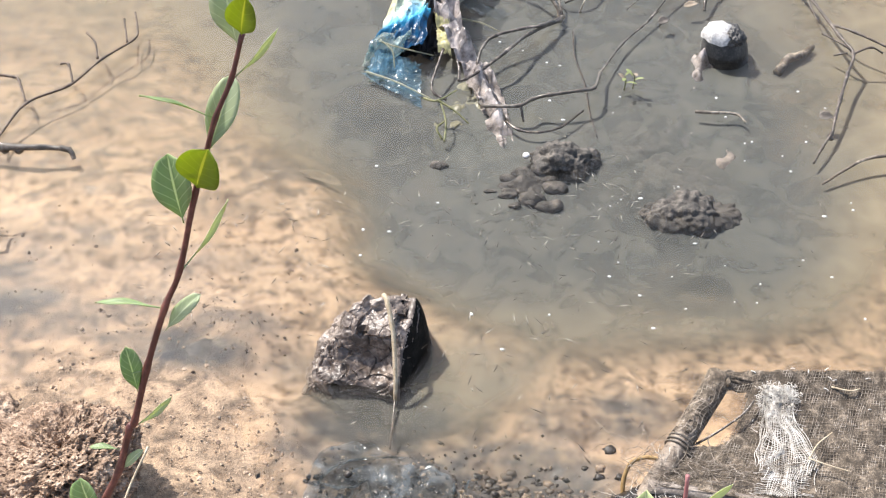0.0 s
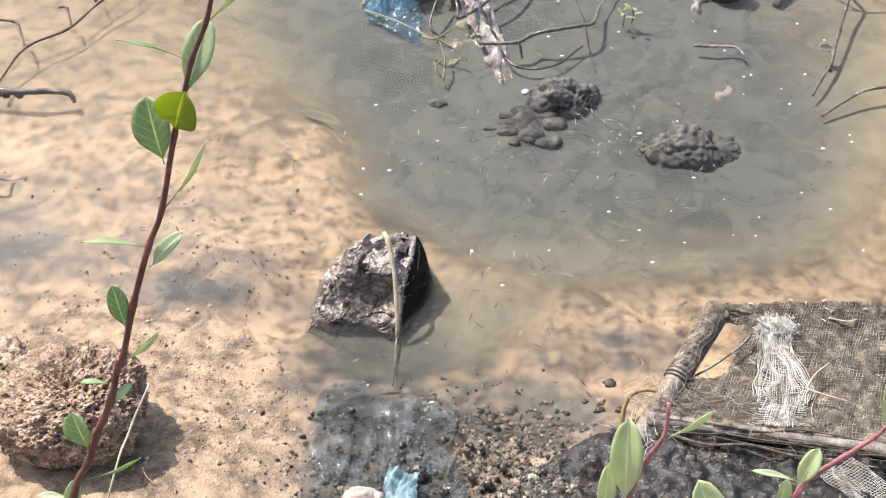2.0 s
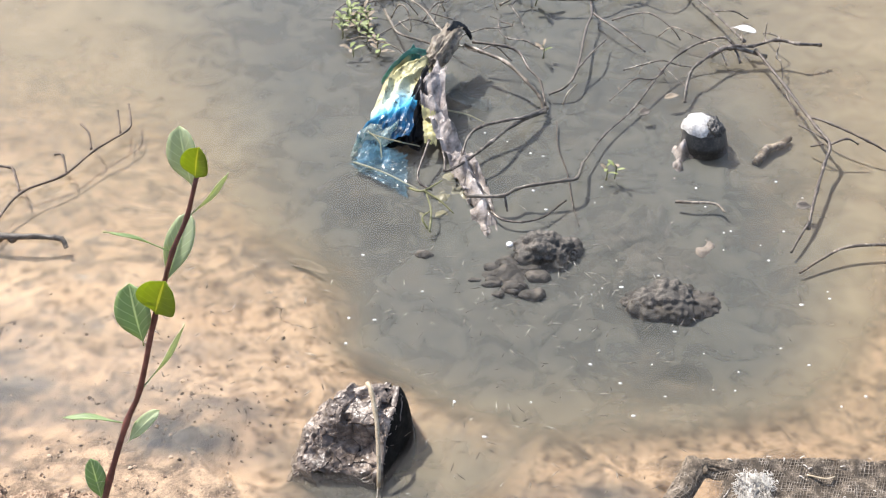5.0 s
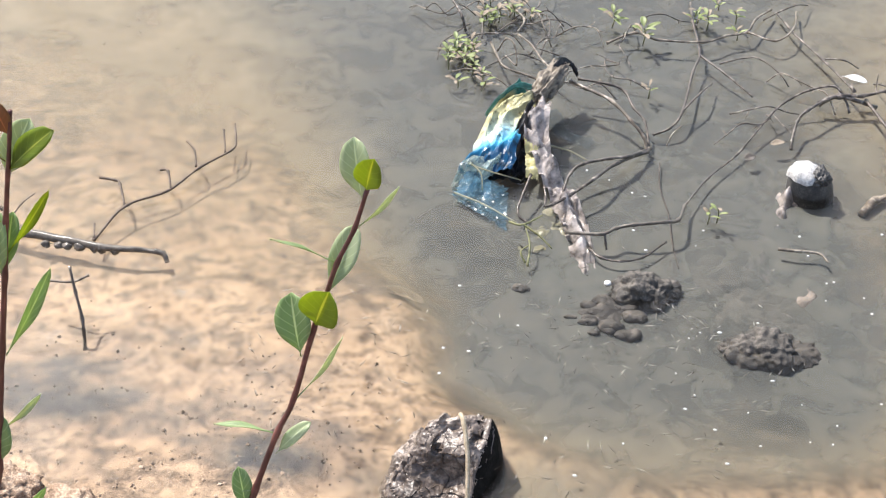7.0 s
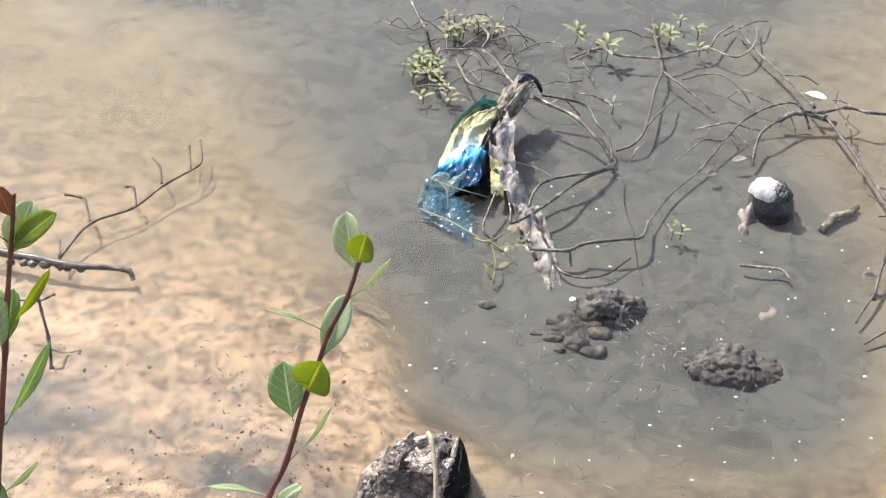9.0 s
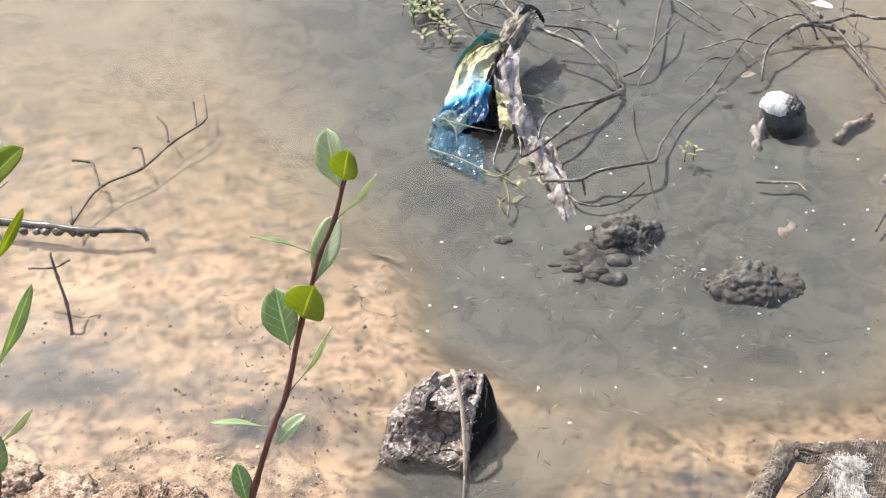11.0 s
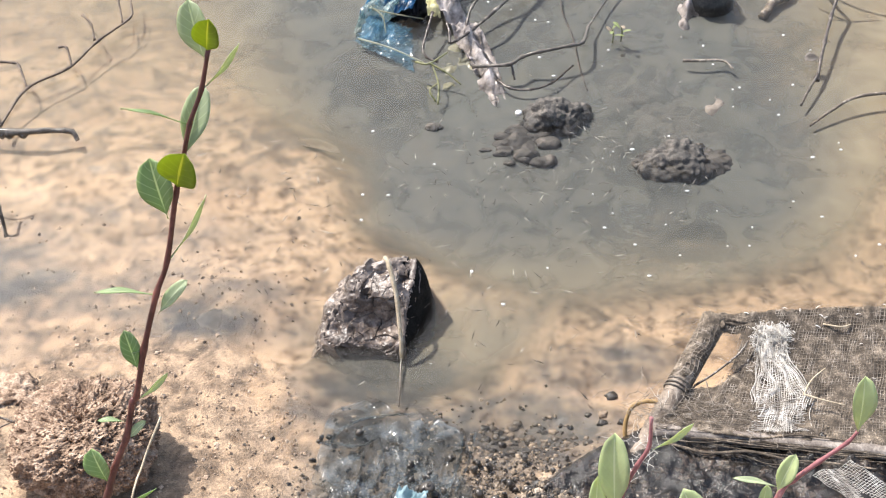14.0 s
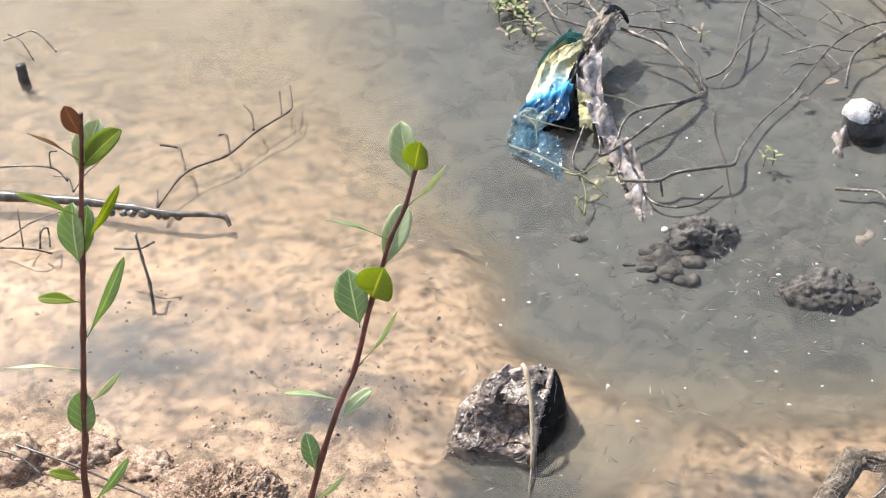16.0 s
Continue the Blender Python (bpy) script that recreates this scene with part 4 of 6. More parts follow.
sapling("young upright sapling with a reddish tip and green leaves", [(-0.2128, 0.2780, 0.3300), (-0.2078, 0.2780, 0.4500), (-0.1928, 0.2980, 0.7500), (-0.1788, 0.3180, 1.0797), (-0.1728, 0.3280, 1.1997), (-0.1664, 0.3301, 1.2337), (-0.1618, 0.3316, 1.2587), (-0.1552, 0.3335, 1.2910), (-0.1484, 0.3355, 1.3237), (-0.1440, 0.3368, 1.3466), (-0.1399, 0.3380, 1.3659), (-0.1369, 0.3388, 1.3798), (-0.1352, 0.3394, 1.3888)], 0.0018, 0.0006, [
    ((-0.1372, 0.3388, 1.3792), (-2, -2, 13), 6.4, 15, RE),
    ((-0.1400, 0.3382, 1.3699), (-14, 1, 13), 1.8, 68, RE),
    ((-0.1413, 0.3378, 1.3631), (9, 4, 20), 11.0, 10, PA),
    ((-0.1401, 0.3380, 1.3659), (16, -3, 19), 9.4, -12, G),
    ((-0.1453, 0.3368, 1.3461), (-19, -1, 13), 3.8, 45, G),
    ((-0.1496, 0.3354, 1.3231), (1, 0, 27), 11.6, -15, GR),
    ((-0.1476, 0.3356, 1.3258), (4, 4, 21), 7.3, 10, GR),
    ((-0.1454, 0.3361, 1.3340), (18, -0, 23), 3.6, 50, G),
    ((-0.1530, 0.3344, 1.3063), (-14, -3, 6), 5.2, 35, G),
    ((-0.1540, 0.3334, 1.2891), (22, 2, 34), 4.9, 50, GR),
    ((-0.1601, 0.3324, 1.2722), (-30, 0, 5), 1.8, 60, PA),
    ((-0.1618, 0.3312, 1.2532), (17, 1, 15), 2.8, 55, PA),
    ((-0.1663, 0.3301, 1.2350), (4, -1, 25), 11.5, 10, GR),
    ((-0.1720, 0.3287, 1.2105), (-12, -2, 8), 4.9, 40, G),
    ((-0.1706, 0.3279, 1.1971), (20, 1, 23), 4.5, 50, GR),
], M_STEM)
sapling("low sapling shoot with pink stem and pale leaves by the net", [(0.0997, 0.3141, 0.3000), (0.1047, 0.3441, 0.6000), (0.1147, 0.3941, 0.8648), (0.1347, 0.4241, 0.9648), (0.1400, 0.4305, 0.9862), (0.1465, 0.4347, 1.0001), (0.1529, 0.4383, 1.0120), (0.1539, 0.4438, 1.0304)], 0.0022, 0.0010, [
    ((0.1340, 0.4250, 0.9677), (-1, 11, 52), 17.4, -10, YE),
    ((0.1548, 0.4376, 1.0096), (23, 2, 14), 5.0, 40, YE),
    ((0.1216, 0.4203, 0.9520), (4, 9, 40), 9.9, 10, YE),
    ((0.1880, 0.4164, 0.9390), (-13, 9, 43), 18.9, 10, YE),
], M_STEM_PINK)
sapling("low sapling shoot leaning over the net, pale leaves", [(0.1601, 0.3165, 0.3000), (0.1651, 0.3465, 0.6000), (0.1951, 0.3965, 0.8928), (0.2251, 0.4265, 0.9728), (0.2338, 0.4304, 0.9855), (0.2470, 0.4338, 0.9971), (0.2616, 0.4373, 1.0087), (0.2666, 0.4393, 1.0153)], 0.0022, 0.0009, [
    ((0.2664, 0.4389, 1.0139), (3, 7, 35), 14.3, 14, YE),
    ((0.2245, 0.4279, 0.9774), (8, 5, 25), 10.2, -14, YE),
    ((0.2255, 0.4291, 0.9815), (-24, 3, 10), 4.0, 50, PA),
    ((0.2152, 0.4232, 0.9618), (5, 5, 20), 8.7, 20, YE),
], M_STEM_PINK)


# ---- bamboo frame with netting ----
def bamboo(bm, a, b, r, joints):
    a, b = Vector(a), Vector(b)
    pts = [a.lerp(b, t / 10) for t in range(11)]
    tube(bm, pts, r, r * 0.94, sides=14, rough=0.10, per=3)
    for t in joints:
        c = a.lerp(b, t)
        d = (b - a).normalized() * 0.004
        tube(bm, [c - d * 1.4, c - d * 0.5, c + d * 0.5, c + d * 1.4], r * 1.06, r * 1.06, sides=14, rough=0.05, per=2)
    return bm


def net_height(s, t):
    """A point of the netting: s along the edge to the right, t from the far edge down to the near pole."""
    x0, x1 = 0.405, 1.15
    far = Vector((x0 + (x1 - x0) * s, 1.354 + 0.004 * math.sin(9 * s), 0.108 - 0.004 * s))
    near = Vector((0.300 + (x1 + 0.02 - 0.300) * s, 1.186 - 0.16 * s + 0.06 * s * s, 0.064))
    p = far.lerp(near, t)
    p.z += -0.022 * math.sin(math.pi * t) + 0.005 * noise.noise(Vector((p.x * 16, p.y * 16, 2))) + 0.003 * noise.noise(Vector((p.x * 45, p.y * 45, 5)))
    return p


def strands(lines, r):
    """Threads of square section along the given lines of points."""
    verts, faces = [], []
    for pts in lines:
        n = len(pts)
        for i, q in enumerate(pts):
            way = (pts[min(i + 1, n - 1)] - pts[max(i - 1, 0)]).normalized()
            a = way.cross(Vector((0, 0, 1))).normalized() * r
            b = way.cross(a).normalized() * r
            k = len(verts)
            verts += [q + a, q + b, q - a, q - b]
            if i:
                for m in range(4):
                    faces.append((k - 4 + m, k - 4 + (m + 1) % 4, k + (m + 1) % 4, k + m))
    return verts, faces


def in_hole(s, t):
    """The torn opening of the netting beside the pole."""
    return ((s - 0.040) / (0.030 + 0.008 * noise.noise(Vector((t * 9, 3, 1))))) ** 2 + ((t - 0.36) / 0.20) ** 2 < 1


def net_lines(ns, nt_, jitter, seed):
    lines = []
    for a in range(ns):
        run = []
        for i in range(46):
            t = i / 45
            s = (a + jitter * noise.noise(Vector((a * 0.35, t * 5, seed)))) / (ns - 1)
            if in_hole(s, t):
                if len(run) > 1:
                    lines.append(run)
                run = []
            else:
                run.append(net_height(s, t) + Vector((0, 0, 0.0015)))
        if len(run) > 1:
            lines.append(run)
    for a in range(nt_):
        run = []
        for i in range(131):
            s = i / 130
            t = (a + jitter * noise.noise(Vector((s * 14, a * 0.35, seed + 3)))) / (nt_ - 1)
            if in_hole(s, t):
                if len(run) > 1:
                    lines.append(run)
                run = []
            else:
                run.append(net_height(s, min(1, max(0, t))) + Vector((0, 0, 0.0015)))
        if len(run) > 1:
            lines.append(run)
    return lines


trap = thing("net_frame", (0.256, 1.133, 0.02), "weathered bamboo frame hung with torn muddy fishing net", "fishing net")
bm = bmesh.new()
bamboo(bm, (0.404, 1.352, 0.090), (0.236, 1.105, 0.016), 0.0160, (0.36, 0.86))
pole = part("pole", bm, M_BAMBOO, trap, "grey weathered bamboo pole")
bm = bmesh.new()
bamboo(bm, (0.292, 1.192, 0.054), (1.2, 1.02, 0.060), 0.0108, (0.16, 0.45))
part("pole", bm, M_BAMBOO_PALE, trap, "pale thin bamboo pole")

# caked layer under the threads
rows_n, cols_n = 46, 150
verts, index, faces = [], {}, []
for i in range(rows_n):
    for j in range(cols_n):
        s, t = j / (cols_n - 1), i / (rows_n - 1)
        if s < 0.066 + 0.03 * noise.noise(Vector((t * 6, 1, 2))) and 0.15 < t < 0.55 + 0.08 * noise.noise(Vector((s * 60, 4, 2))):
            continue
        index[i, j] = len(verts)
        p = net_height(s, t)
        p.z += 0.003 * noise.noise(Vector((p.x * 120, p.y * 120, 1))) + 0.004 * noise.noise(Vector((p.x * 50, p.y * 50, 6)))
        verts.append(p)
for i in range(rows_n - 1):
    for j in range(cols_n - 1):
        q = [(i, j), (i, j + 1), (i + 1, j + 1), (i + 1, j)]
        if all(k in index for k in q):
            faces.append([index[k] for k in q])
ob = hang("caked_netting", mesh_of("caked_netting", verts, faces, M_CAKED), trap, "net cloth caked with dry grey mud")
ob.modifiers.new("thickness", "SOLIDIFY").thickness = 0.001
v, f = strands(net_lines(190, 46, 1.0, 1), 0.0004)
hang("netting", mesh_of("netting", v, f, M_THREAD), trap, "fine dirty net threads")

# bleached, bunched fold of the net
def fold_wave(q, t):
    w = Vector((q * 5, t * 6, 3))
    return Vector((0.008 * noise.noise(w), 0.008 * noise.noise(w + Vector((7, 0, 0))), 0.006 + 0.006 * noise.noise(w * 1.2 + Vector((0, 5, 0)))))


def fold_place(q, t):
    """Along the fold: narrow and bunched at the top, spread out lower down."""
    wide = 0.055 + 0.045 * float(smooth(0.2, 0.6, t))
    return 0.094 + 0.012 * math.sin(3.0 * t) + wide * q + 0.040 * t, 0.12 + 0.86 * t


lines = []
for a in range(34):
    run = []
    stop = 0.72 + 0.30 * noise.noise(Vector((a * 0.9, 3, 1)))
    for i in range(46):
        t = i / 45 * (0.95 + 0.05 * stop if 9 < a < 25 else stop)
        q = a / 33 + 0.04 * noise.noise(Vector((a * 0.5, t * 6, 8)))
        run.append(net_height(*fold_place(q, t)) + fold_wave(a / 33, t))
    lines.append(run)
for a in range(60):
    run = []
    q0, q1 = 0.12 + 0.24 * noise.noise(Vector((a * 0.45, 1, 3))), 0.86 + 0.24 * noise.noise(Vector((a * 0.45, 7, 3)))
    for i in range(31):
        q = q0 + (q1 - q0) * i / 30
        t = 0.96 * (a + 1.2 * noise.noise(Vector((q * 4, a * 0.3, 2)))) / 59
        run.append(net_height(*fold_place(q, t)) + fold_wave(q, t))
    lines.append(run)
v, f = strands(lines, 0.00052)
hang("net_fold", mesh_of("net_fold", v, f, M_THREAD_WHITE), trap, "bunched white fold of net")

tangle = random.Random(41)
lines = []
for k in range(420):
    p = net_height(*fold_place(tangle.uniform(-0.1, 1.1), min(0.5, abs(tangle.gauss(0.05, 0.14))))) + Vector((0, 0, tangle.uniform(0.004, 0.009)))
    d = Vector((tangle.gauss(0, 1), tangle.gauss(0, 1), tangle.gauss(0, 0.2)))
    run = []
    for i in range(6):
        run.append(p.copy())
        p += d.normalized() * 0.0022
        d += Vector((tangle.gauss(0, 0.9), tangle.gauss(0, 0.9), tangle.gauss(0, 0.15)))
    lines.append(run)
v, f = strands(lines, 0.00036)
hang("white_tangle", mesh_of("white_tangle", v, f, M_THREAD_WHITE), trap, "bleached white tangle of thread")

# strip of net hanging towards the bank
def strip_point(a, t):
    return Vector((0.50 + 0.13 * t + 0.055 * a, 1.092 - 0.13 * t + 0.02 * a, 0.066 - 0.02 * t + 0.006 * math.sin(7 * a + 4 * t) + 0.003 * noise.noise(Vector((a * 9, t * 9, 1)))))


lines = [[strip_point(a / 22 + 0.02 * math.sin(t * 1.2 + a), t / 30) for t in range(31)] for a in range(23)]
lines += [[strip_point(a / 22, t / 46) for a in range(23)] for t in range(47)]
v, f = strands(lines, 0.00028)
hang("net_strip", mesh_of("net_strip", v, f, M_THREAD_WHITE), trap, "pale strip of loose net")

# threads wound round the pole, loose hanks and a cord ring
lines = []
pa, pb = Vector((0.404, 1.352, 0.090)), Vector((0.236, 1.105, 0.016))
way = (pb - pa).normalized()
e1 = way.orthogonal().normalized()
e2 = way.cross(e1)
for k in range(30):
    t0 = 0.02 + 0.33 * k / 29
    lines.append([pa.lerp(pb, t0 + 0.012 * math.sin(k + i * 0.5)) + 0.0178 * (math.cos(i * 0.45) * e1 + math.sin(i * 0.45) * e2) for i in range(15)])
for k in range(16):
    f0 = 2 * math.pi * k / 16
    lines.append([pa.lerp(pb, 0.005 + 0.36 * i / 14) + 0.0176 * (math.cos(f0 + 0.2 * math.sin(i)) * e1 + math.sin(f0 + 0.2 * math.sin(i)) * e2) for i in range(15)])
v, f = strands(lines, 0.0005)
hang("wound_net", mesh_of("wound_net", v, f, M_THREAD), trap, "net wrapped tightly round the pole")
for t0 in (0.345, 0.365, 0.385, 0.845, 0.87):
    bm = bmesh.new()
    c = pa.lerp(pb, t0)
    tube(bm, [c + 0.0175 * (math.cos(i * 1.05) * e1 + math.sin(i * 1.05) * e2) + way * 0.0008 * i for i in range(8)], 0.0016, sides=5, per=4)
    part("binding", bm, M_BARK, pole, "cord lashed round the pole")
# muddy net cloth drawn over the head of the pole and along the far edge
verts, faces = [], []
for i in range(41):
    for j in range(33):
        t, a = -0.03 + 0.36 * i / 40, 2 * math.pi * j / 32
        c = pa.lerp(pb, t)
        r = 0.0172 + 0.0022 * noise.noise(Vector((math.cos(a) * 2, math.sin(a) * 2, t * 22))) + 0.0012 * noise.noise(Vector((math.cos(a) * 6, math.sin(a) * 6, t * 70))) + 0.0025 * float(smooth(0.06, -0.03, t))
        verts.append(c + r * (math.cos(a) * e1 + math.sin(a) * e2))
faces = [(i * 33 + j, i * 33 + j + 1, (i + 1) * 33 + j + 1, (i + 1) * 33 + j) for i in range(40) for j in range(32) if noise.noise(Vector((i * 0.22, j * 0.3, 4))) < 0.18 + 0.35 * float(smooth(26, 6, i))]
ob = hang("net_wrap", mesh_of("net_wrap", verts, faces, M_CAKED), trap, "muddy net cloth wrapped over the pole head")
ob.modifiers.new("thickness", "SOLIDIFY").thickness = 0.0008
bm = bmesh.new()
for k in range(7):
    r = random.Random(70 + k)
    tube(bm, [(0.392 + 0.004 * k, 1.344 + r.gauss(0, 0.006), 0.097 + r.gauss(0, 0.003)), (0.418, 1.350 + r.gauss(0, 0.004), 0.101 + r.gauss(0, 0.003)), (0.45, 1.348 + r.gauss(0, 0.006), 0.095 + r.gauss(0, 0.003)), (0.460 + 0.003 * k, 1.350, 0.101), (0.468 + 0.004 * k, 1.350 - 0.001 * k, 0.102)], 0.0036, 0.0010, sides=7, rough=0.5, seed=k)
part("corner_wad", bm, M_CAKED, trap, "net bunched at the corner of the frame")
scraps = random.Random(31)
lines = []
for k in range(46):
    p = net_height(scraps.uniform(0.06, 0.85), scraps.random() ** 1.6 * 0.8) + Vector((0, 0, 0.004))
    a = scraps.uniform(0, 6.3)
    d = Vector((math.cos(a), math.sin(a) * 0.6, 0.1)) * scraps.uniform(0.004, 0.010)
    lines.append([p, p + d * 0.5 + Vector((0, 0, 0.001)), p + d])
v, f = strands(lines, 0.0008)
tagged(hang("straw_litter", mesh_of("straw_litter", v, f, M_THREAD_WHITE), trap), "bits of bleached straw and torn thread", kind="stuff")
lines = []
for k in range(60):
    t0 = scraps.uniform(0.66, 1.0)
    p = pa.lerp(pb, t0) + Vector((scraps.gauss(0.01, 0.02), scraps.gauss(0, 0.02), scraps.uniform(0.012, 0.030)))
    d = Vector((scraps.gauss(0, 1), scraps.gauss(0, 1), scraps.gauss(0, 0.3)))
    run = []
    for i in range(8):
        run.append(p.copy())
        p += d.normalized() * scraps.uniform(0.003, 0.007)
        d += Vector((scraps.gauss(0, 0.5), scraps.gauss(0, 0.5), scraps.gauss(0, 0.15)))
    lines.append(run)
v, f = strands(lines, 0.0003)
hang("frayed_tuft", mesh_of("frayed_tuft", v, f, M_THREAD_WHITE), trap, "tuft of frayed pale thread")
hank = random.Random(12)
lines = []
for k in range(150):
    x = hank.uniform(0.255, 0.47)
    p = Vector((x, 1.215 - 0.16 * (x - 0.29), 0.066)) + Vector((0, hank.gauss(0.006, 0.016), hank.gauss(0, 0.004)))
    d = Vector((hank.gauss(0.7, 0.5), hank.gauss(0.0, 0.35), hank.gauss(0, 0.1)))
    run = []
    for i in range(9):
        run.append(p.copy())
        p += d.normalized() * hank.uniform(0.005, 0.010)
        d += Vector((hank.gauss(0, 0.3), hank.gauss(0, 0.3), hank.gauss(0, 0.08)))
        p.z = min(max(p.z, 0.05), 0.085)
    lines.append(run)
v, f = strands(lines, 0.0004)
hang("loose_threads", mesh_of("loose_threads", v, f, M_THREAD), trap, "frayed loose threads")
bm = bmesh.new()
rope = random.Random(8)
for k in range(12):
    y0, z0, x0 = 1.196 - rope.uniform(0, 0.045), 0.060 + rope.gauss(0, 0.003), rope.uniform(0.28, 0.44)
    x1 = x0 + rope.uniform(0.15, 0.5)
    r = rope.uniform(0.0007, 0.0026)
    tube(bm, [(x, y0 - 0.19 * (x - 0.29) + 0.05 * (x - 0.29) ** 2 + rope.gauss(0, 0.0035), z0 + rope.gauss(0, 0.002)) for x in np.linspace(x0, x1, 6)], r, r * 0.5, sides=5, seed=k)
part("gathered_net", bm, M_CAKED, trap, "net gathered into dark strands along the pole")
bm = bmesh.new()
tube(bm, [(0.262, 1.205, 0.012), (0.264, 1.222, 0.036), (0.276, 1.234, 0.056), (0.300, 1.236, 0.062), (0.324, 1.232, 0.052)], 0.0032, sides=8)
tagged(part("cord_loop", bm, M_CORD), "bent ochre cord sticking out beside the bamboo pole", "cord")
bm = bmesh.new()
tube(bm, [(0.366, 1.262, 0.060), (0.395, 1.272, 0.074), (0.430, 1.292, 0.088), (0.448, 1.31, 0.097)], 0.0020, 0.0014, sides=6)
tagged(part("twig", bm, M_VINE_DARK), "dark twig caught in the torn net", "twig")
for q in ([(0.512, 1.222, 0.078), (0.528, 1.245, 0.082), (0.55, 1.262, 0.086)], [(0.512, 1.222, 0.079), (0.535, 1.212, 0.078), (0.565, 1.200, 0.078)], [(0.56, 1.335, 0.098), (0.585, 1.328, 0.098), (0.60, 1.332, 0.098)]):
    bm = bmesh.new()
    tube(bm, q, 0.0015, 0.001, sides=5)
    tagged(part("dry_straw", bm, M_REED), "pale dry straw lying on the net", "straw", "straws on the net")


# ---- crumpled plastic ----
def crease_set(seed, low=14.0, high=44.0, count=6):
    r = random.Random(seed)
    out = []
    for k in range(count):
        a, f = r.uniform(0, math.pi), low * (high / low) ** (k / (count - 1))
        out.append((Vector((math.cos(a), math.sin(a), r.uniform(-0.5, 0.5))), f, r.random(), 3.0 + k))
    return out


def crease(p, folds):
    """Height of a crumpled sheet with a slope of about one: soft swells that meet in sharp creases."""
    h = 0.0
    for d, f, phase, wob in folds:
        h += (abs(noise.noise((p + 0.25 * d * p.dot(d)) * f * 1.25 + Vector((phase * 40, f, phase * 17)))) - 0.2) * 0.42 / f
    return h


# ---- clear plastic film at the water's edge, shells and scraps ----
def sheet(name, corners, nu, nv, rough, seed, material, parent=None, label="", folds=0.0, fold_freq=40.0, ragged=0.0, thick=0.0006, fine=0.0, rounded=0.0):
    """A crumpled sheet between four corners, given round its edge."""
    a, b, c, d = [Vector(q) for q in corners]
    normal = (b - a).cross(d - a).normalized()
    if normal.z < 0:
        normal = -normal
    verts, faces = [], []
    creases = crease_set(seed)
    for i in range(nu + 1):
        for j in range(nv + 1):
            u, w = i / nu, j / nv
            if ragged:
                edge = 1 - ragged * abs(noise.noise(Vector((u * 7 + seed, w * 7, 2))))
                u2, w2 = 0.5 + (u - 0.5) * edge, 0.5 + (w - 0.5) * edge
            else:
                u2, w2 = u, w
            if rounded:
                f, g = 2 * u2 - 1, 2 * w2 - 1
                u2, w2 = 0.5 + 0.5 * f * math.sqrt(1 - rounded * g * g / 2), 0.5 + 0.5 * g * math.sqrt(1 - rounded * f * f / 2)
            p = a.lerp(b, u2).lerp(d.lerp(c, u2), w2)
            q = p * 22 + Vector((seed * 3.3, seed, 0))
            h = rough * (0.6 * noise.noise(q) + 26 * crease(p, creases))
            h += fine * 16 * crease(p * 2, creases)
            h += folds * abs(math.sin(fold_freq * (u + 0.15 * noise.noise(q * 0.8))))
            verts.append(p + normal * h)
    k = nv + 1
    for i in range(nu):
        for j in range(nv):
            faces.append((i * k + j, (i + 1) * k + j, (i + 1) * k + j + 1, i * k + j + 1))
    ob = hang(name, mesh_of(name, verts, faces, material, False), parent, label)
    ob.modifiers.new("thickness", "SOLIDIFY").thickness = thick
    return ob


FILM_FOLDS = (((-0.162, 1.226), (-0.144, 1.253), (-0.117, 1.266), (-0.086, 1.272), (-0.04, 1.272)),
              ((-0.162, 1.226), (-0.120, 1.217), (-0.093, 1.232)),
              ((0.030, 1.236), (0.025, 1.190), (0.008, 1.135), (-0.002, 1.10)),
              ((0.048, 1.234), (0.036, 1.181), (0.017, 1.127)),
              ((-0.113, 1.217), (-0.119, 1.168), (-0.128, 1.126), (-0.13, 1.08)),
              ((-0.093, 1.232), (-0.085, 1.19), (-0.10, 1.14)))


def fold_ridge(x, y):
    """How high the long folds of the film stand at a place."""
    h = 0.0
    for k, line in enumerate(FILM_FOLDS):
        for (ax, ay), (bx, by) in zip(line, line[1:]):
            t = min(1.0, max(0.0, ((x - ax) * (bx - ax) + (y - ay) * (by - ay)) / ((bx - ax) ** 2 + (by - ay) ** 2)))
            d = math.hypot(x - ax - t * (bx - ax), y - ay - t * (by - ay))
            h = max(h, (0.010 if k < 2 else 0.008) * max(0.0, 1 - d / 0.0055) ** 1.3)
    return h


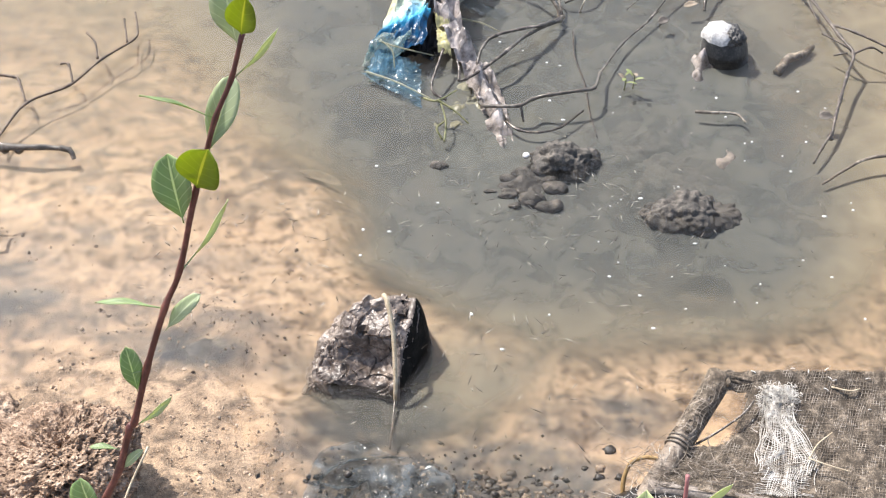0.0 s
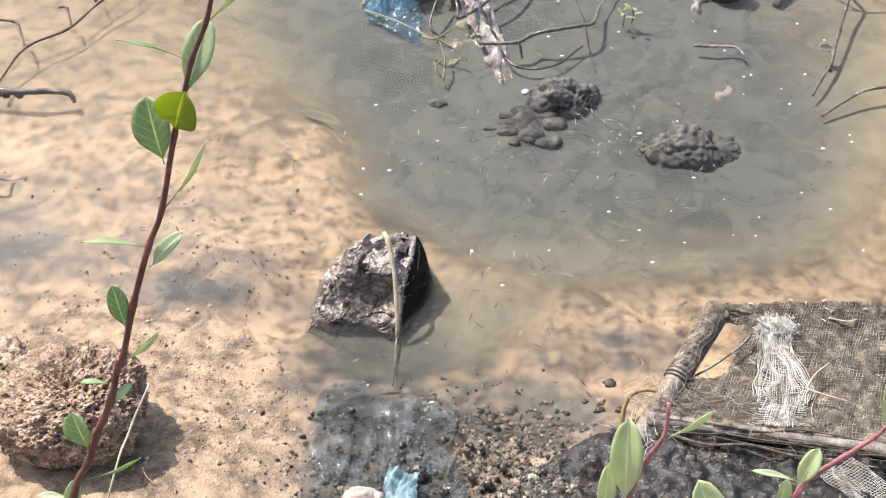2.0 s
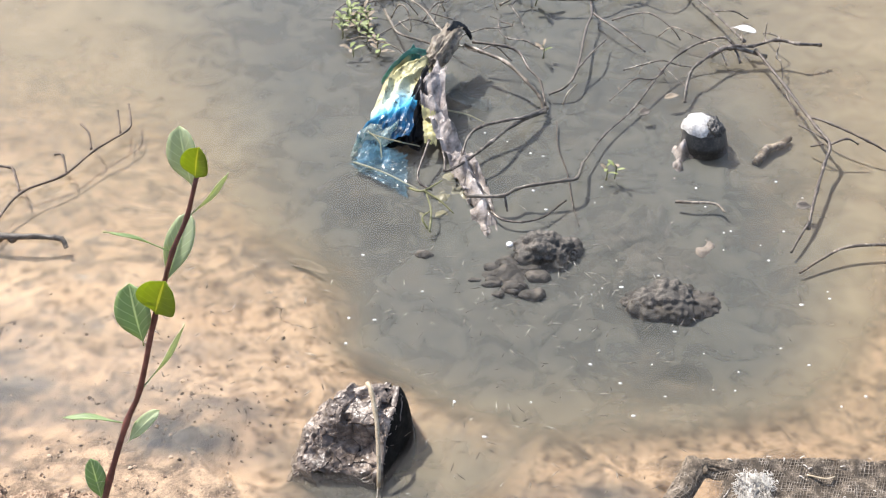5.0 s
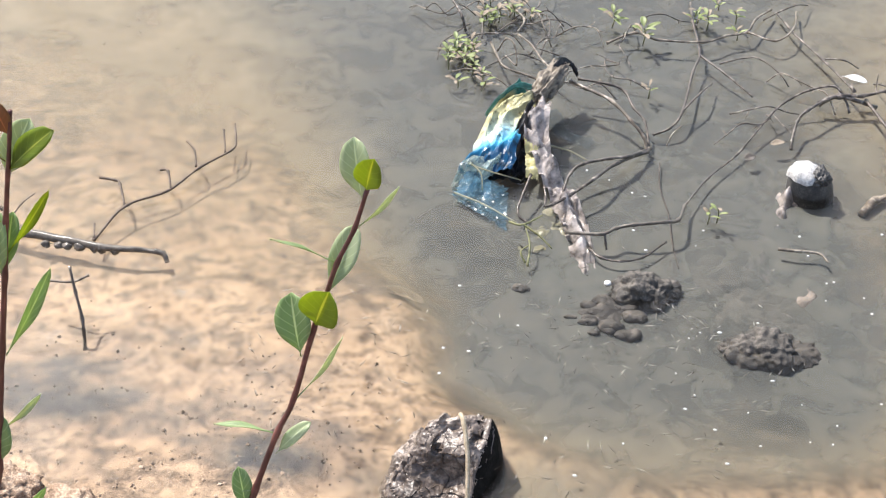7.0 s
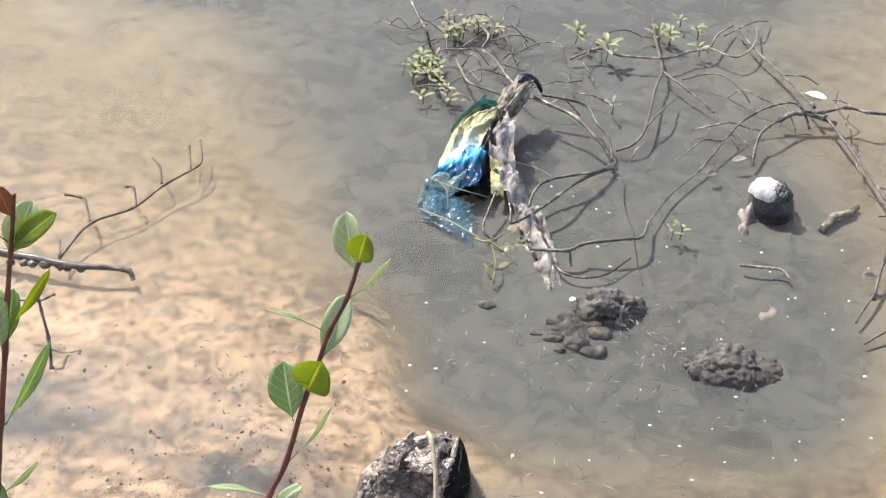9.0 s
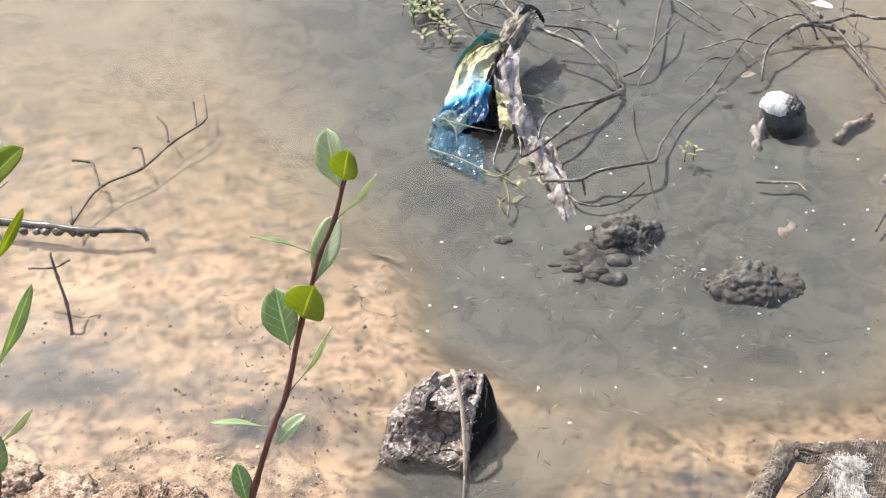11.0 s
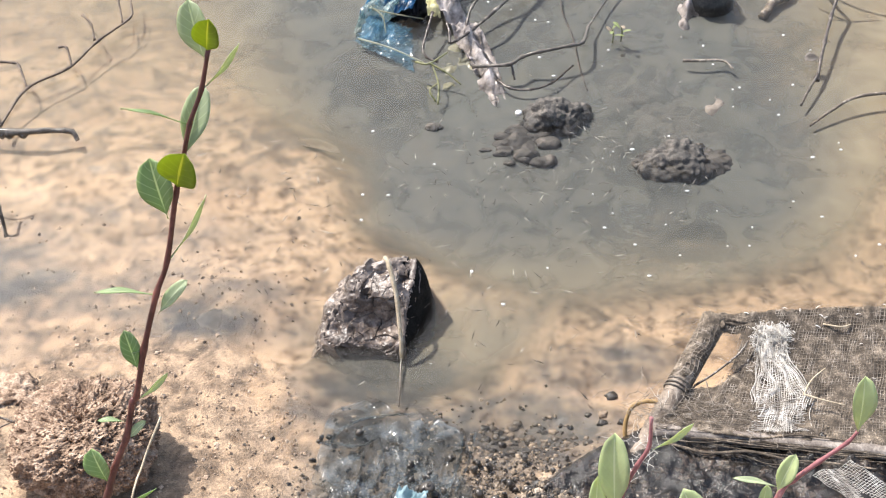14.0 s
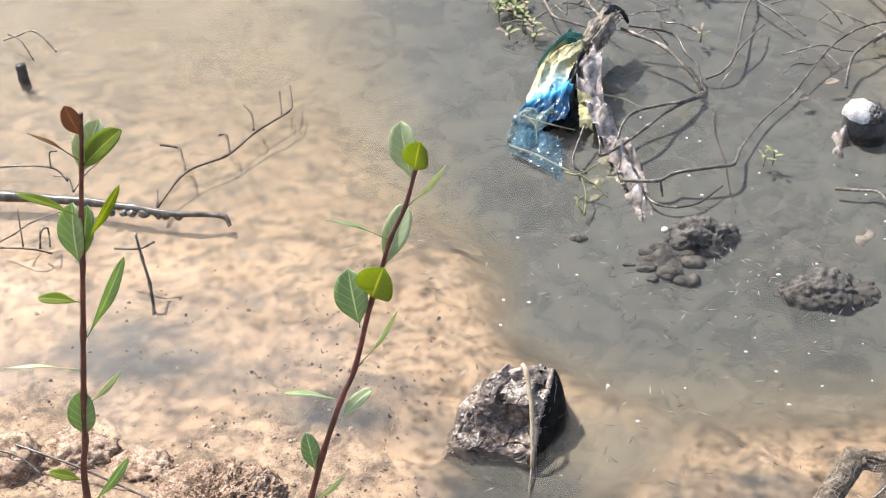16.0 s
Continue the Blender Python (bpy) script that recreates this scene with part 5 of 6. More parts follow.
def film_sheet():
    """A soft round of clear film, gathered in long folds that run together at its near side."""
    verts, faces = [], []
    creases = crease_set(44, 14.0, 60.0, 8)
    n, m = 150, 110
    for i in range(n + 1):
        a = 2 * math.pi * i / n
        reach = 1 + 0.40 * noise.noise(Vector((math.cos(a) * 1.5, math.sin(a) * 1.5, 8))) + 0.05 * noise.noise(Vector((math.cos(a) * 9, math.sin(a) * 9, 1)))
        for j in range(m + 1):
            r = j / m * reach
            x, y = -0.082 + 0.128 * r * math.cos(a), 1.145 + 0.150 * r * math.sin(a)
            b = math.atan2(x + 0.07, y - 0.93) + 0.10 * noise.noise(Vector((x * 14, y * 14, 3)))
            d = math.hypot(x + 0.07, y - 0.93)
            f1 = (1 - abs(noise.noise(Vector((b * 9, d * 5, 2))))) ** 4
            f2 = (1 - abs(noise.noise(Vector((b * 26, d * 22, 7))))) ** 5
            edge = (1 - abs(noise.noise(Vector((r * 9, a * 1.5, 3))))) ** 6 * smooth(0.6, 1.0, r)
            verts.append((x, y, max(0.002, float(ground_height(x, y)) + 0.006) + 0.0016 * f1 + 0.0032 * f2 + 0.0025 * edge + fold_ridge(x + 0.004 * noise.noise(Vector((x * 40, y * 40, 1))), y + 0.004 * noise.noise(Vector((x * 40, y * 40, 5)))) + 0.05 * crease(Vector((x, y, 0)), creases)))
    k = m + 1
    for i in range(n):
        for j in range(m):
            faces.append((i * k + j, i * k + j + 1, (i + 1) * k + j + 1, (i + 1) * k + j))
    ob = hang("plastic_film", mesh_of("plastic_film", verts, faces, M_CLEARFILM))
    ob.modifiers.new("thickness", "SOLIDIFY").thickness = 0.0003
    return ob


film = film_sheet()
tagged(film, "crumpled clear plastic film half sunk in dark mud", "plastic film")
for k, line in enumerate(FILM_FOLDS):
    bm = bmesh.new()
    tube(bm, [(x, y, max(0.002, float(ground_height(x, y)) + 0.006) + (0.011 if k < 2 else 0.009)) for x, y in line], 0.0022 if k in (0, 3) else 0.0017, 0.0008, sides=7, rough=0.8, seed=k)
    part("fold", bm, M_CLEARFILM, film, "glossy edge of a fold in the film")
scrap = sheet("plastic_scrap", [(-0.085, 1.065, 0.018), (-0.025, 1.068, 0.020), (-0.020, 1.118, 0.024), (-0.062, 1.138, 0.022)], 40, 40, 0.030, 8, M_LIGHTBLUE, ragged=0.22, folds=0.006, fold_freq=9)
tagged(scrap, "light blue scrap of plastic bag in the mud", "plastic scrap")
tagged(part("stone", stone_mesh((-0.100, 1.088, 0.012), (0.028, 0.020, 0.016), 5, 4, 0.3, 0.2), M_PINKSTONE), "pale pinkish stone beside the blue scrap", "stone")


def snail_shell(x, y, r, seed):
    """A coiled shell: body whorl with a low spire and a dark mouth."""
    z = max(float(ground_height(x, y)), -0.003) + r * 0.95 + (0.010 if r > 0.0125 else 0.0)
    bm = bmesh.new()
    turns, per, sides = 2.6, 14, 8
    n = int(turns * per)
    rings = []
    for i in range(n + 1):
        t = i / n
        a = 2 * math.pi * turns * t
        g = r * 0.62 * (0.10 + 0.90 * t ** 1.6)
        c = Vector((math.cos(a) * g * 0.75, math.sin(a) * g * 0.75, r * (0.75 - 1.0 * t)))
        out = Vector((math.cos(a), math.sin(a), 0))
        rings.append([bm.verts.new(c + g * (math.cos(2 * math.pi * k / sides) * out + math.sin(2 * math.pi * k / sides) * Vector((0, 0, 1)))) for k in range(sides)])
    for ra, rb in zip(rings, rings[1:]):
        for k in range(sides):
            bm.faces.new((ra[k], ra[(k + 1) % sides], rb[(k + 1) % sides], rb[k]))
    bm.faces.new(rings[0][::-1])
    bm.faces.new(rings[-1])
    turn = Euler((seed * 1.3, seed * 0.7, seed * 2.1)).to_matrix()
    for v in bm.verts:
        v.co = turn @ v.co + Vector((x, y, z))
    return tagged(part("snail_shell", bm, M_SHELL), "dark round snail shell in wet mud", "shell", "snail shells")


SHELLS = [(-0.021, 1.133, 0.013), (0.050, 1.131, 0.009), (0.071, 1.117, 0.009), (0.115, 1.130, 0.008), (0.093, 1.144, 0.008), (0.012, 1.108, 0.008), (-0.190, 1.202, 0.006)]
shell_rnd = random.Random(6)
SHELLS += [(shell_rnd.gauss(-0.02, 0.07), shell_rnd.gauss(1.17, 0.045), shell_rnd.uniform(0.004, 0.008)) for _ in range(26)]
SHELLS += [(shell_rnd.gauss(0.12, 0.06), shell_rnd.gauss(1.15, 0.04), shell_rnd.uniform(0.004, 0.007)) for _ in range(26)]
for k, (sx, sy, sr) in enumerate(SHELLS):
    snail_shell(sx, sy, sr, k)


# ---- the heap of plastic bags ----
heap = thing("plastic_bag", (-0.03, 2.35, 0.0), "crumpled torn plastic bag in blue, yellow and pink, half sunk", "plastic bag")


def ribbon(name, path, widths, seed, material, label, rough=0.012, folds=0.006, across=26, per=14, owner=True):
    """A crumpled length of film along a path, its width changing on the way, edges uneven."""
    pts = curve_points(path, per)
    n = len(pts)
    verts, faces = [], []
    creases = crease_set(seed)
    for i, q in enumerate(pts):
        t = i / (n - 1)
        w = float(np.interp(t, np.linspace(0, 1, len(widths)), widths))
        way = (pts[min(i + 1, n - 1)] - pts[max(i - 1, 0)]).normalized()
        side = way.cross(Vector((0, 0, 1))).normalized()
        w *= 1 + 0.20 * noise.noise(Vector((t * 11, seed, 1)))
        for j in range(across + 1):
            v = j / across - 0.5
            p = q + side * (v * w)
            k = p * 30 + Vector((seed * 2.3, 0, seed))
            h = rough * (1.6 - t) * (0.6 * noise.noise(k) + 22 * crease(p, creases)) + folds * math.asin(0.98 * math.cos(3 * math.pi * v + 2 * noise.noise(Vector((t * 4, seed, 4))))) - 1.6 * w * v * v * 0.35 + 0.30 * rough * (planes_noise(t * 4 + v, v + 0.5, 2, seed) - 0.5)
            verts.append(p + Vector((0, 0, h)))
    k = across + 1
    for i in range(n - 1):
        for j in range(across):
            faces.append((i * k + j, (i + 1) * k + j, (i + 1) * k + j + 1, i * k + j + 1))
    ob = hang(name, mesh_of(name, verts, faces, material, False), heap if owner else None, label)
    ob.modifiers.new("thickness", "SOLIDIFY").thickness = 0.0006
    return ob


def printed_material():
    """Bag film with its print: dull yellow, a pale cyan band, then strong blue towards the torn end."""
    m, nt, b = nodes_of("printed_bag_film")
    uv = nt.nodes.new("ShaderNodeUVMap")
    sep = nt.nodes.new("ShaderNodeSeparateXYZ")
    nt.links.new(uv.outputs[0], sep.inputs[0])
    co = nt.nodes.new("ShaderNodeTexCoord")
    n = add(nt, "ShaderNodeTexNoise", Scale=26.0, Detail=5.0, Roughness=0.65)
    nt.links.new(co.outputs["Object"], n.inputs["Vector"])
    along = nt.nodes.new("ShaderNodeMath")
    along.operation = "MULTIPLY_ADD"
    along.inputs[1].default_value = 0.16
    nt.links.new(n.outputs["Fac"], along.inputs[0])
    lean = nt.nodes.new("ShaderNodeMath")
    lean.operation = "MULTIPLY_ADD"
    lean.inputs[1].default_value = 0.17
    nt.links.new(sep.outputs["Y"], lean.inputs[0])
    nt.links.new(sep.outputs["X"], lean.inputs[2])
    nt.links.new(lean.outputs[0], along.inputs[2])
    r = ramp(nt, along.outputs[0], [(0.16, (0.05, 0.22, 0.20)), (0.22, (0.46, 0.43, 0.24)), (0.58, (0.66, 0.61, 0.34)), (0.70, (0.64, 0.69, 0.54)), (0.77, (0.42, 0.70, 0.80)), (0.85, (0.10, 0.48, 0.70)), (0.90, (0.010, 0.20, 0.38)), (0.97, (0.005, 0.08, 0.19)), (1.0, (0.004, 0.06, 0.15))])
    dirt = add(nt, "ShaderNodeTexNoise", Scale=70.0, Detail=4.0, Roughness=0.7)
    nt.links.new(co.outputs["Object"], dirt.inputs["Vector"])
    grime = ramp(nt, dirt.outputs["Fac"], [(0.32, (0.25, 0.22, 0.16)), (0.46, (0.95, 0.95, 0.95)), (0.7, (1.1, 1.1, 1.1))])
    mul = nt.nodes.new("ShaderNodeMixRGB")
    mul.blend_type = "MULTIPLY"
    mul.inputs[0].default_value = 1.0
    nt.links.new(r.outputs[0], mul.inputs[1])
    nt.links.new(grime.outputs[0], mul.inputs[2])
    nt.links.new(mul.outputs[0], b.inputs["Base Color"])
    b.inputs["Roughness"].default_value = 0.33
    b.inputs["Specular IOR Level"].default_value = 0.55
    tl = nt.nodes.new("ShaderNodeBsdfTranslucent")
    nt.links.new(mul.outputs[0], tl.inputs[0])
    mx = nt.nodes.new("ShaderNodeMixShader")
    mx.inputs[0].default_value = 0.25
    nt.links.new(b.outputs[0], mx.inputs[1])
    nt.links.new(tl.outputs[0], mx.inputs[2])
    nt.links.new(mx.outputs[0], nt.nodes["Material Output"].inputs["Surface"])
    return m


def planes_noise(u, v, cells, seed):
    """Heights of a lattice joined by plane triangles: taut facets between folds."""
    x, y = u * cells, v * cells
    i, j = math.floor(x), math.floor(y)
    x, y = x - i, y - j

    def node(a, b):
        return noise.cell(Vector((a * 1.31 + seed * 7.7, b * 1.77 - seed * 3.1, seed + 0.5)))

    if x + y < 1:
        o = node(i, j)
        return o + x * (node(i + 1, j) - o) + y * (node(i, j + 1) - o)
    o = node(i + 1, j + 1)
    return o + (1 - x) * (node(i, j + 1) - o) + (1 - y) * (node(i + 1, j) - o)


def bag_panel(name, left, right, nu, nv, bulge, seed, material, label, rough=1.0):
    """Film stretched between two edge lines, bulging between them, pulled into creases, its rim uneven."""
    la, ra = curve_points(left, nu), curve_points(right, nu)
    rows_ = len(la)
    verts, uvs, faces = [], [], []
    folds = crease_set(seed, 10.0, 60.0, 6)
    for i in range(rows_):
        t = i / (rows_ - 1)
        for j in range(nv + 1):
            v = j / nv
            e = 0.10 * noise.noise(Vector((t * 6, v * 3, seed))) * (1 - 4 * (v - 0.5) ** 2 * 0.2)
            p = la[i].lerp(ra[i], min(1.03, max(-0.03, v + e)))
            pull = (1 - abs(noise.noise(Vector((t * 3 + v * 5, v * 2 - t * 2, seed * 1.7))))) ** 5
            h = bulge * math.sin(math.pi * v) * (0.5 + math.sin(math.pi * t)) + rough * (0.30 * crease(p, folds) + 0.006 * (pull - 0.3) + 0.026 * (planes_noise(t, v, 3, seed) - 0.5) + 0.010 * (planes_noise(t + 0.2 * v, v - 0.3 * t, 6, seed + 3) - 0.5))
            verts.append(p + Vector((-0.15, -0.25, 0.95)) * h)
            uvs.append((t, v))
    k = nv + 1
    for i in range(rows_ - 1):
        for j in range(nv):
            faces.append((i * k + j, i * k + j + 1, (i + 1) * k + j + 1, (i + 1) * k + j))
    me = mesh_of(name, verts, faces, material, False)
    layer = me.uv_layers.new(name="UVMap")
    for lp in me.loops:
        layer.data[lp.index].uv = uvs[lp.vertex_index]
    ob = hang(name, me, heap, label)
    ob.modifiers.new("thickness", "SOLIDIFY").thickness = 0.0005
    return ob


M_PRINT = printed_material()
sheet("lining", [(-0.125, 2.285, -0.004), (-0.005, 2.28, -0.004), (0.020, 2.48, 0.045), (-0.075, 2.46, 0.040)], 40, 50, 0.018, 17, M_BLACKFILM, heap, "dark inside of the bag", ragged=0.3)
bag_panel("printed_film", [(-0.036, 2.520, 0.082), (-0.090, 2.474, 0.066), (-0.117, 2.405, 0.050), (-0.133, 2.335, 0.036), (-0.148, 2.285, 0.018)],
          [(-0.002, 2.492, 0.090), (-0.014, 2.440, 0.088), (-0.024, 2.385, 0.082), (-0.032, 2.325, 0.064), (-0.040, 2.268, 0.030)], 16, 46, 0.012, 4, M_PRINT, "printed film in yellow, pale cyan and blue")
ribbon("teal_edge", [(-0.012, 2.500, 0.092), (-0.042, 2.508, 0.084), (-0.076, 2.478, 0.074), (-0.102, 2.428, 0.060)], (0.010, 0.009, 0.006, 0.004), 3, M_TEAL, "dirty teal edge of the bag", 0.008, 0.004)
bag_panel("clear_end", [(-0.118, 2.330, 0.036), (-0.150, 2.300, 0.022), (-0.176, 2.262, 0.008), (-0.172, 2.232, -0.002)],
          [(-0.060, 2.300, 0.044), (-0.088, 2.262, 0.028), (-0.112, 2.232, 0.012), (-0.110, 2.205, -0.004)], 14, 40, 0.006, 13, M_TORN, "torn clear end of the bag with teal creases", 1.3)
bm = bmesh.new()
bmesh.ops.create_icosphere(bm, subdivisions=5, radius=1.0)
for v in bm.verts:
    d = v.co.normalized()
    k = 1 + 0.35 * noise.noise(d * 2.0) + 0.30 * noise.noise(Vector((d.x * 9, d.y * 2.5, d.z * 9)) + Vector((4, 1, 2)))
    v.co = Matrix.Rotation(radians(-24), 3, "Z") @ Vector((d.x * 0.026 * k, d.y * 0.070 * k, d.z * 0.024 * k)) + Vector((0.022, 2.545, 0.070 + 0.012 * d.y))
part("knot", bm, M_KNOT, heap, "twisted brown knot of the bag")
ribbon("knot_tip", [(0.030, 2.575, 0.090), (0.050, 2.597, 0.096), (0.070, 2.600, 0.088), (0.084, 2.588, 0.070)], (0.022, 0.026, 0.016, 0.004), 6, M_BLACKFILM, "dark tip of the knot", 0.006, 0.004, 8)
# Black strip paints the dark gap between the printed and pink film.
ribbon("dark_gap", [(-0.010, 2.46, 0.078), (-0.024, 2.40, 0.066), (-0.034, 2.34, 0.050), (-0.038, 2.275, 0.020)], (0.014, 0.020, 0.022, 0.016), 7, M_BLACKFILM, "black strip standing in for the dark gap by the pink film", 0.006, 0.004, 10)
ribbon("pink_film", [(0.012, 2.480, 0.084), (0.004, 2.420, 0.072), (0.008, 2.350, 0.056), (0.034, 2.285, 0.034), (0.066, 2.220, 0.012), (0.092, 2.150, 0.000), (0.106, 2.070, -0.008), (0.114, 1.990, -0.030), (0.116, 1.925, -0.052)], (0.040, 0.050, 0.052, 0.044, 0.046, 0.050, 0.046, 0.040, 0.030), 9, M_PINK, "crumpled pinkish film trailing into the water", 0.030, 0.006, 34)
ribbon("grey_film", [(0.032, 2.44, 0.066), (0.060, 2.43, 0.030), (0.095, 2.445, 0.002), (0.12, 2.46, -0.010)], (0.05, 0.05, 0.06, 0.03), 12, M_CLEARFILM, "thin grey film lying off the bag", 0.005, 0.002, 12)
sheet("pale_sheet", [(-0.03, 2.00, -0.034), (0.12, 2.00, -0.036), (0.095, 2.22, -0.016), (0.0, 2.22, -0.018)], 40, 50, 0.014, 11, M_PALEFILM, heap, "pale yellowish sheet under the surface", ragged=0.22, rounded=0.7)
sheet("moss_clump", [(-0.012, 2.27, 0.020), (0.014, 2.26, 0.020), (0.010, 2.34, 0.050), (-0.018, 2.35, 0.050)], 30, 40, 0.016, 19, M_YELLOW, heap, "yellowish dirty crumple", ragged=0.5)
sheet("sunk_blue", [(-0.160, 2.225, 0.000), (-0.040, 2.135, -0.018), (-0.042, 2.25, 0.006), (-0.125, 2.285, 0.020)], 60, 50, 0.009, 12, M_SUNKBLUE, heap, "faded blue film at the surface", ragged=0.3, fine=0.0012)
for k, q in enumerate(([(-0.128, 2.288, 0.032), (-0.09, 2.27, 0.030), (-0.02, 2.262, 0.016)], [(-0.125, 2.29, 0.034), (-0.10, 2.262, 0.026), (-0.095, 2.235, 0.004)], [(-0.150, 2.225, 0.004), (-0.09, 2.19, 0.005), (-0.022, 2.137, 0.004)], [(0.03, 2.385, 0.02), (0.075, 2.38, 0.012), (0.11, 2.365, 0.002)])):
    bm = bmesh.new()
    tube(bm, q, 0.0022, 0.0012, sides=5, seed=k)
    part("torn_strand", bm, M_PALEFILM, heap, "thin torn strand of film")


# ---- sunken white cup ----
cup = thing("sunken_cup", (0.545, 2.335, 0.0), "upturned white plastic cup, grimy, half sunk", "cup")


def lathe(profile, centre, sides=40, lean=(0, 0)):
    bm = bmesh.new()
    rings = []
    for r, z in profile:
        rings.append([bm.verts.new((centre[0] + r * math.cos(2 * math.pi * k / sides) + lean[0] * z, centre[1] + r * math.sin(2 * math.pi * k / sides) + lean[1] * z, centre[2] + z)) for k in range(sides)])
    for ra, rb in zip(rings, rings[1:]):
        for k in range(sides):
            bm.faces.new((ra[k], ra[(k + 1) % sides], rb[(k + 1) % sides], rb[k]))
    bm.faces.new(rings[-1])
    return bm


# Near-black side: grime, with the shade of the cup's front painted in.
part("side", lathe([(0.047, -0.09), (0.047, -0.015), (0.045, 0.008), (0.040, 0.026), (0.033, 0.038), (0.024, 0.046)], (0.552, 2.312, 0), lean=(-0.10, 0.0)), M_GRIME, cup, "grimy side of the cup, darkened for its shade")
bm = lathe([(0.035, 0.033), (0.033, 0.040), (0.029, 0.047), (0.023, 0.0525), (0.012, 0.057), (0.002, 0.0585)], (0.536, 2.306, 0))
for v in bm.verts:
    f = 1 + 0.14 * noise.noise(Vector((v.co.x * 60, v.co.y * 60, 2)))
    v.co = Vector((0.536 + (v.co.x - 0.536) * f, 2.306 + (v.co.y - 2.306) * f, v.co.z + 0.004 * noise.noise(v.co * 90)))
cap = part("base", bm, M_WHITE, cup, "bleached domed base")
bm = stone_mesh((0.562, 2.296, 0.038), (0.020, 0.026, 0.018), 7, 5, 0.3, 0.2)
part("grime_patch", bm, M_GRIME, cap, "dark torn patch")
tagged(ribbon("sunken_rag", [(0.512, 2.300, -0.014), (0.490, 2.235, -0.028), (0.462, 2.165, -0.044), (0.440, 2.095, -0.066)], (0.040, 0.062, 0.066, 0.050), 15, M_PINK, "", 0.016, 0.006, 20, 10, False), "pale rag of film under the water by the cup", "plastic film")
bm = bmesh.new()
tube(bm, [(0.47, 2.105, 0.0), (0.50, 2.10, 0.002), (0.545, 2.098, 0.0), (0.56, 2.075, -0.002)], 0.0035, 0.002)
tagged(part("pale_stick", bm, M_VINE_PALE), "pale stick at the water surface", "stick")
bm = bmesh.new()
tube(bm, [(0.647, 2.248, -0.012), (0.675, 2.285, -0.007), (0.70, 2.30, -0.008), (0.729, 2.329, -0.010)], 0.009, 0.006, sides=8, rough=0.7)
tagged(part("pale_root", bm, M_VINE_PALE), "pale knobbly root just at the surface", "root")
ob = new("dead_leaf", leaf_mesh(Vector((-0.285, 1.982, -0.040)), Vector((0.105, -0.045, -0.010)), 0.022, Vector((0.2, -0.2, 1)), bend=-0.10, cup=0.5, material=M_LEAF_DRY))
ob.modifiers.new("thickness", "SOLIDIFY").thickness = 0.0008
tagged(ob, "curled dead leaf sunken in silt", "leaf")


# ---- creeping stems and branches ----
def stems(name, label, category, material, runs, group=""):
    """A branch: its main stem, then its side shoots as parts."""
    root = thing(name, runs[0][0][0], label, category, group)
    for k, (pts, r0, r1, mat_) in enumerate(runs):
        bm = bmesh.new()
        tube(bm, pts, r0, r1, sides=7, rough=0.3, knots=0.45, seed=k)
        part("stem" if k == 0 else "shoot", bm, mat_ or material, root)
    return root


stems("creeper", "dry pale creeper stem arching from the bag to the water", "creeper", M_VINE_PALE, [
    ([(0.069, 2.591, 0.050), (0.103, 2.561, 0.052), (0.156, 2.524, 0.048), (0.197, 2.477, 0.032), (0.226, 2.448, 0.010), (0.234, 2.425, -0.01)], 0.0040, 0.0030, None),
    ([(0.085, 2.603, 0.050), (0.152, 2.586, 0.050), (0.186, 2.575, 0.040), (0.205, 2.527, 0.030), (0.228, 2.494, 0.020), (0.238, 2.438, -0.004)], 0.0028, 0.0024, M_TWIG)], "creeping stems")
stems("creeper", "dark looping creeper stems over the water", "creeper", M_VINE_DARK, [
    ([(0.240, 2.428, -0.004), (0.193, 2.359, 0.020), (0.157, 2.335, 0.030), (0.100, 2.302, 0.035), (0.077, 2.275, 0.030), (0.066, 2.240, 0.020), (0.058, 2.200, -0.004)], 0.0034, 0.0026, None),
    ([(0.236, 2.411, 0.0), (0.169, 2.332, 0.020), (0.121, 2.256, 0.030), (0.077, 2.211, 0.022), (0.043, 2.182, 0.018), (0.030, 2.178, 0.016)], 0.0034, 0.0028, None),
    ([(0.030, 2.178, 0.016), (0.030, 2.20, 0.026), (0.026, 2.225, 0.030)], 0.0026, 0.002, None)], "creeping stems")
stems("creeper", "thin dark stem hanging in a loop beside the bag", "creeper", M_VINE_DARK, [
    ([(-0.001, 2.263, 0.030), (-0.012, 2.219, 0.020), (-0.022, 2.176, 0.010), (-0.016, 2.156, 0.002), (0.006, 2.144, -0.003)], 0.0026, 0.0022, None)], "creeping stems")
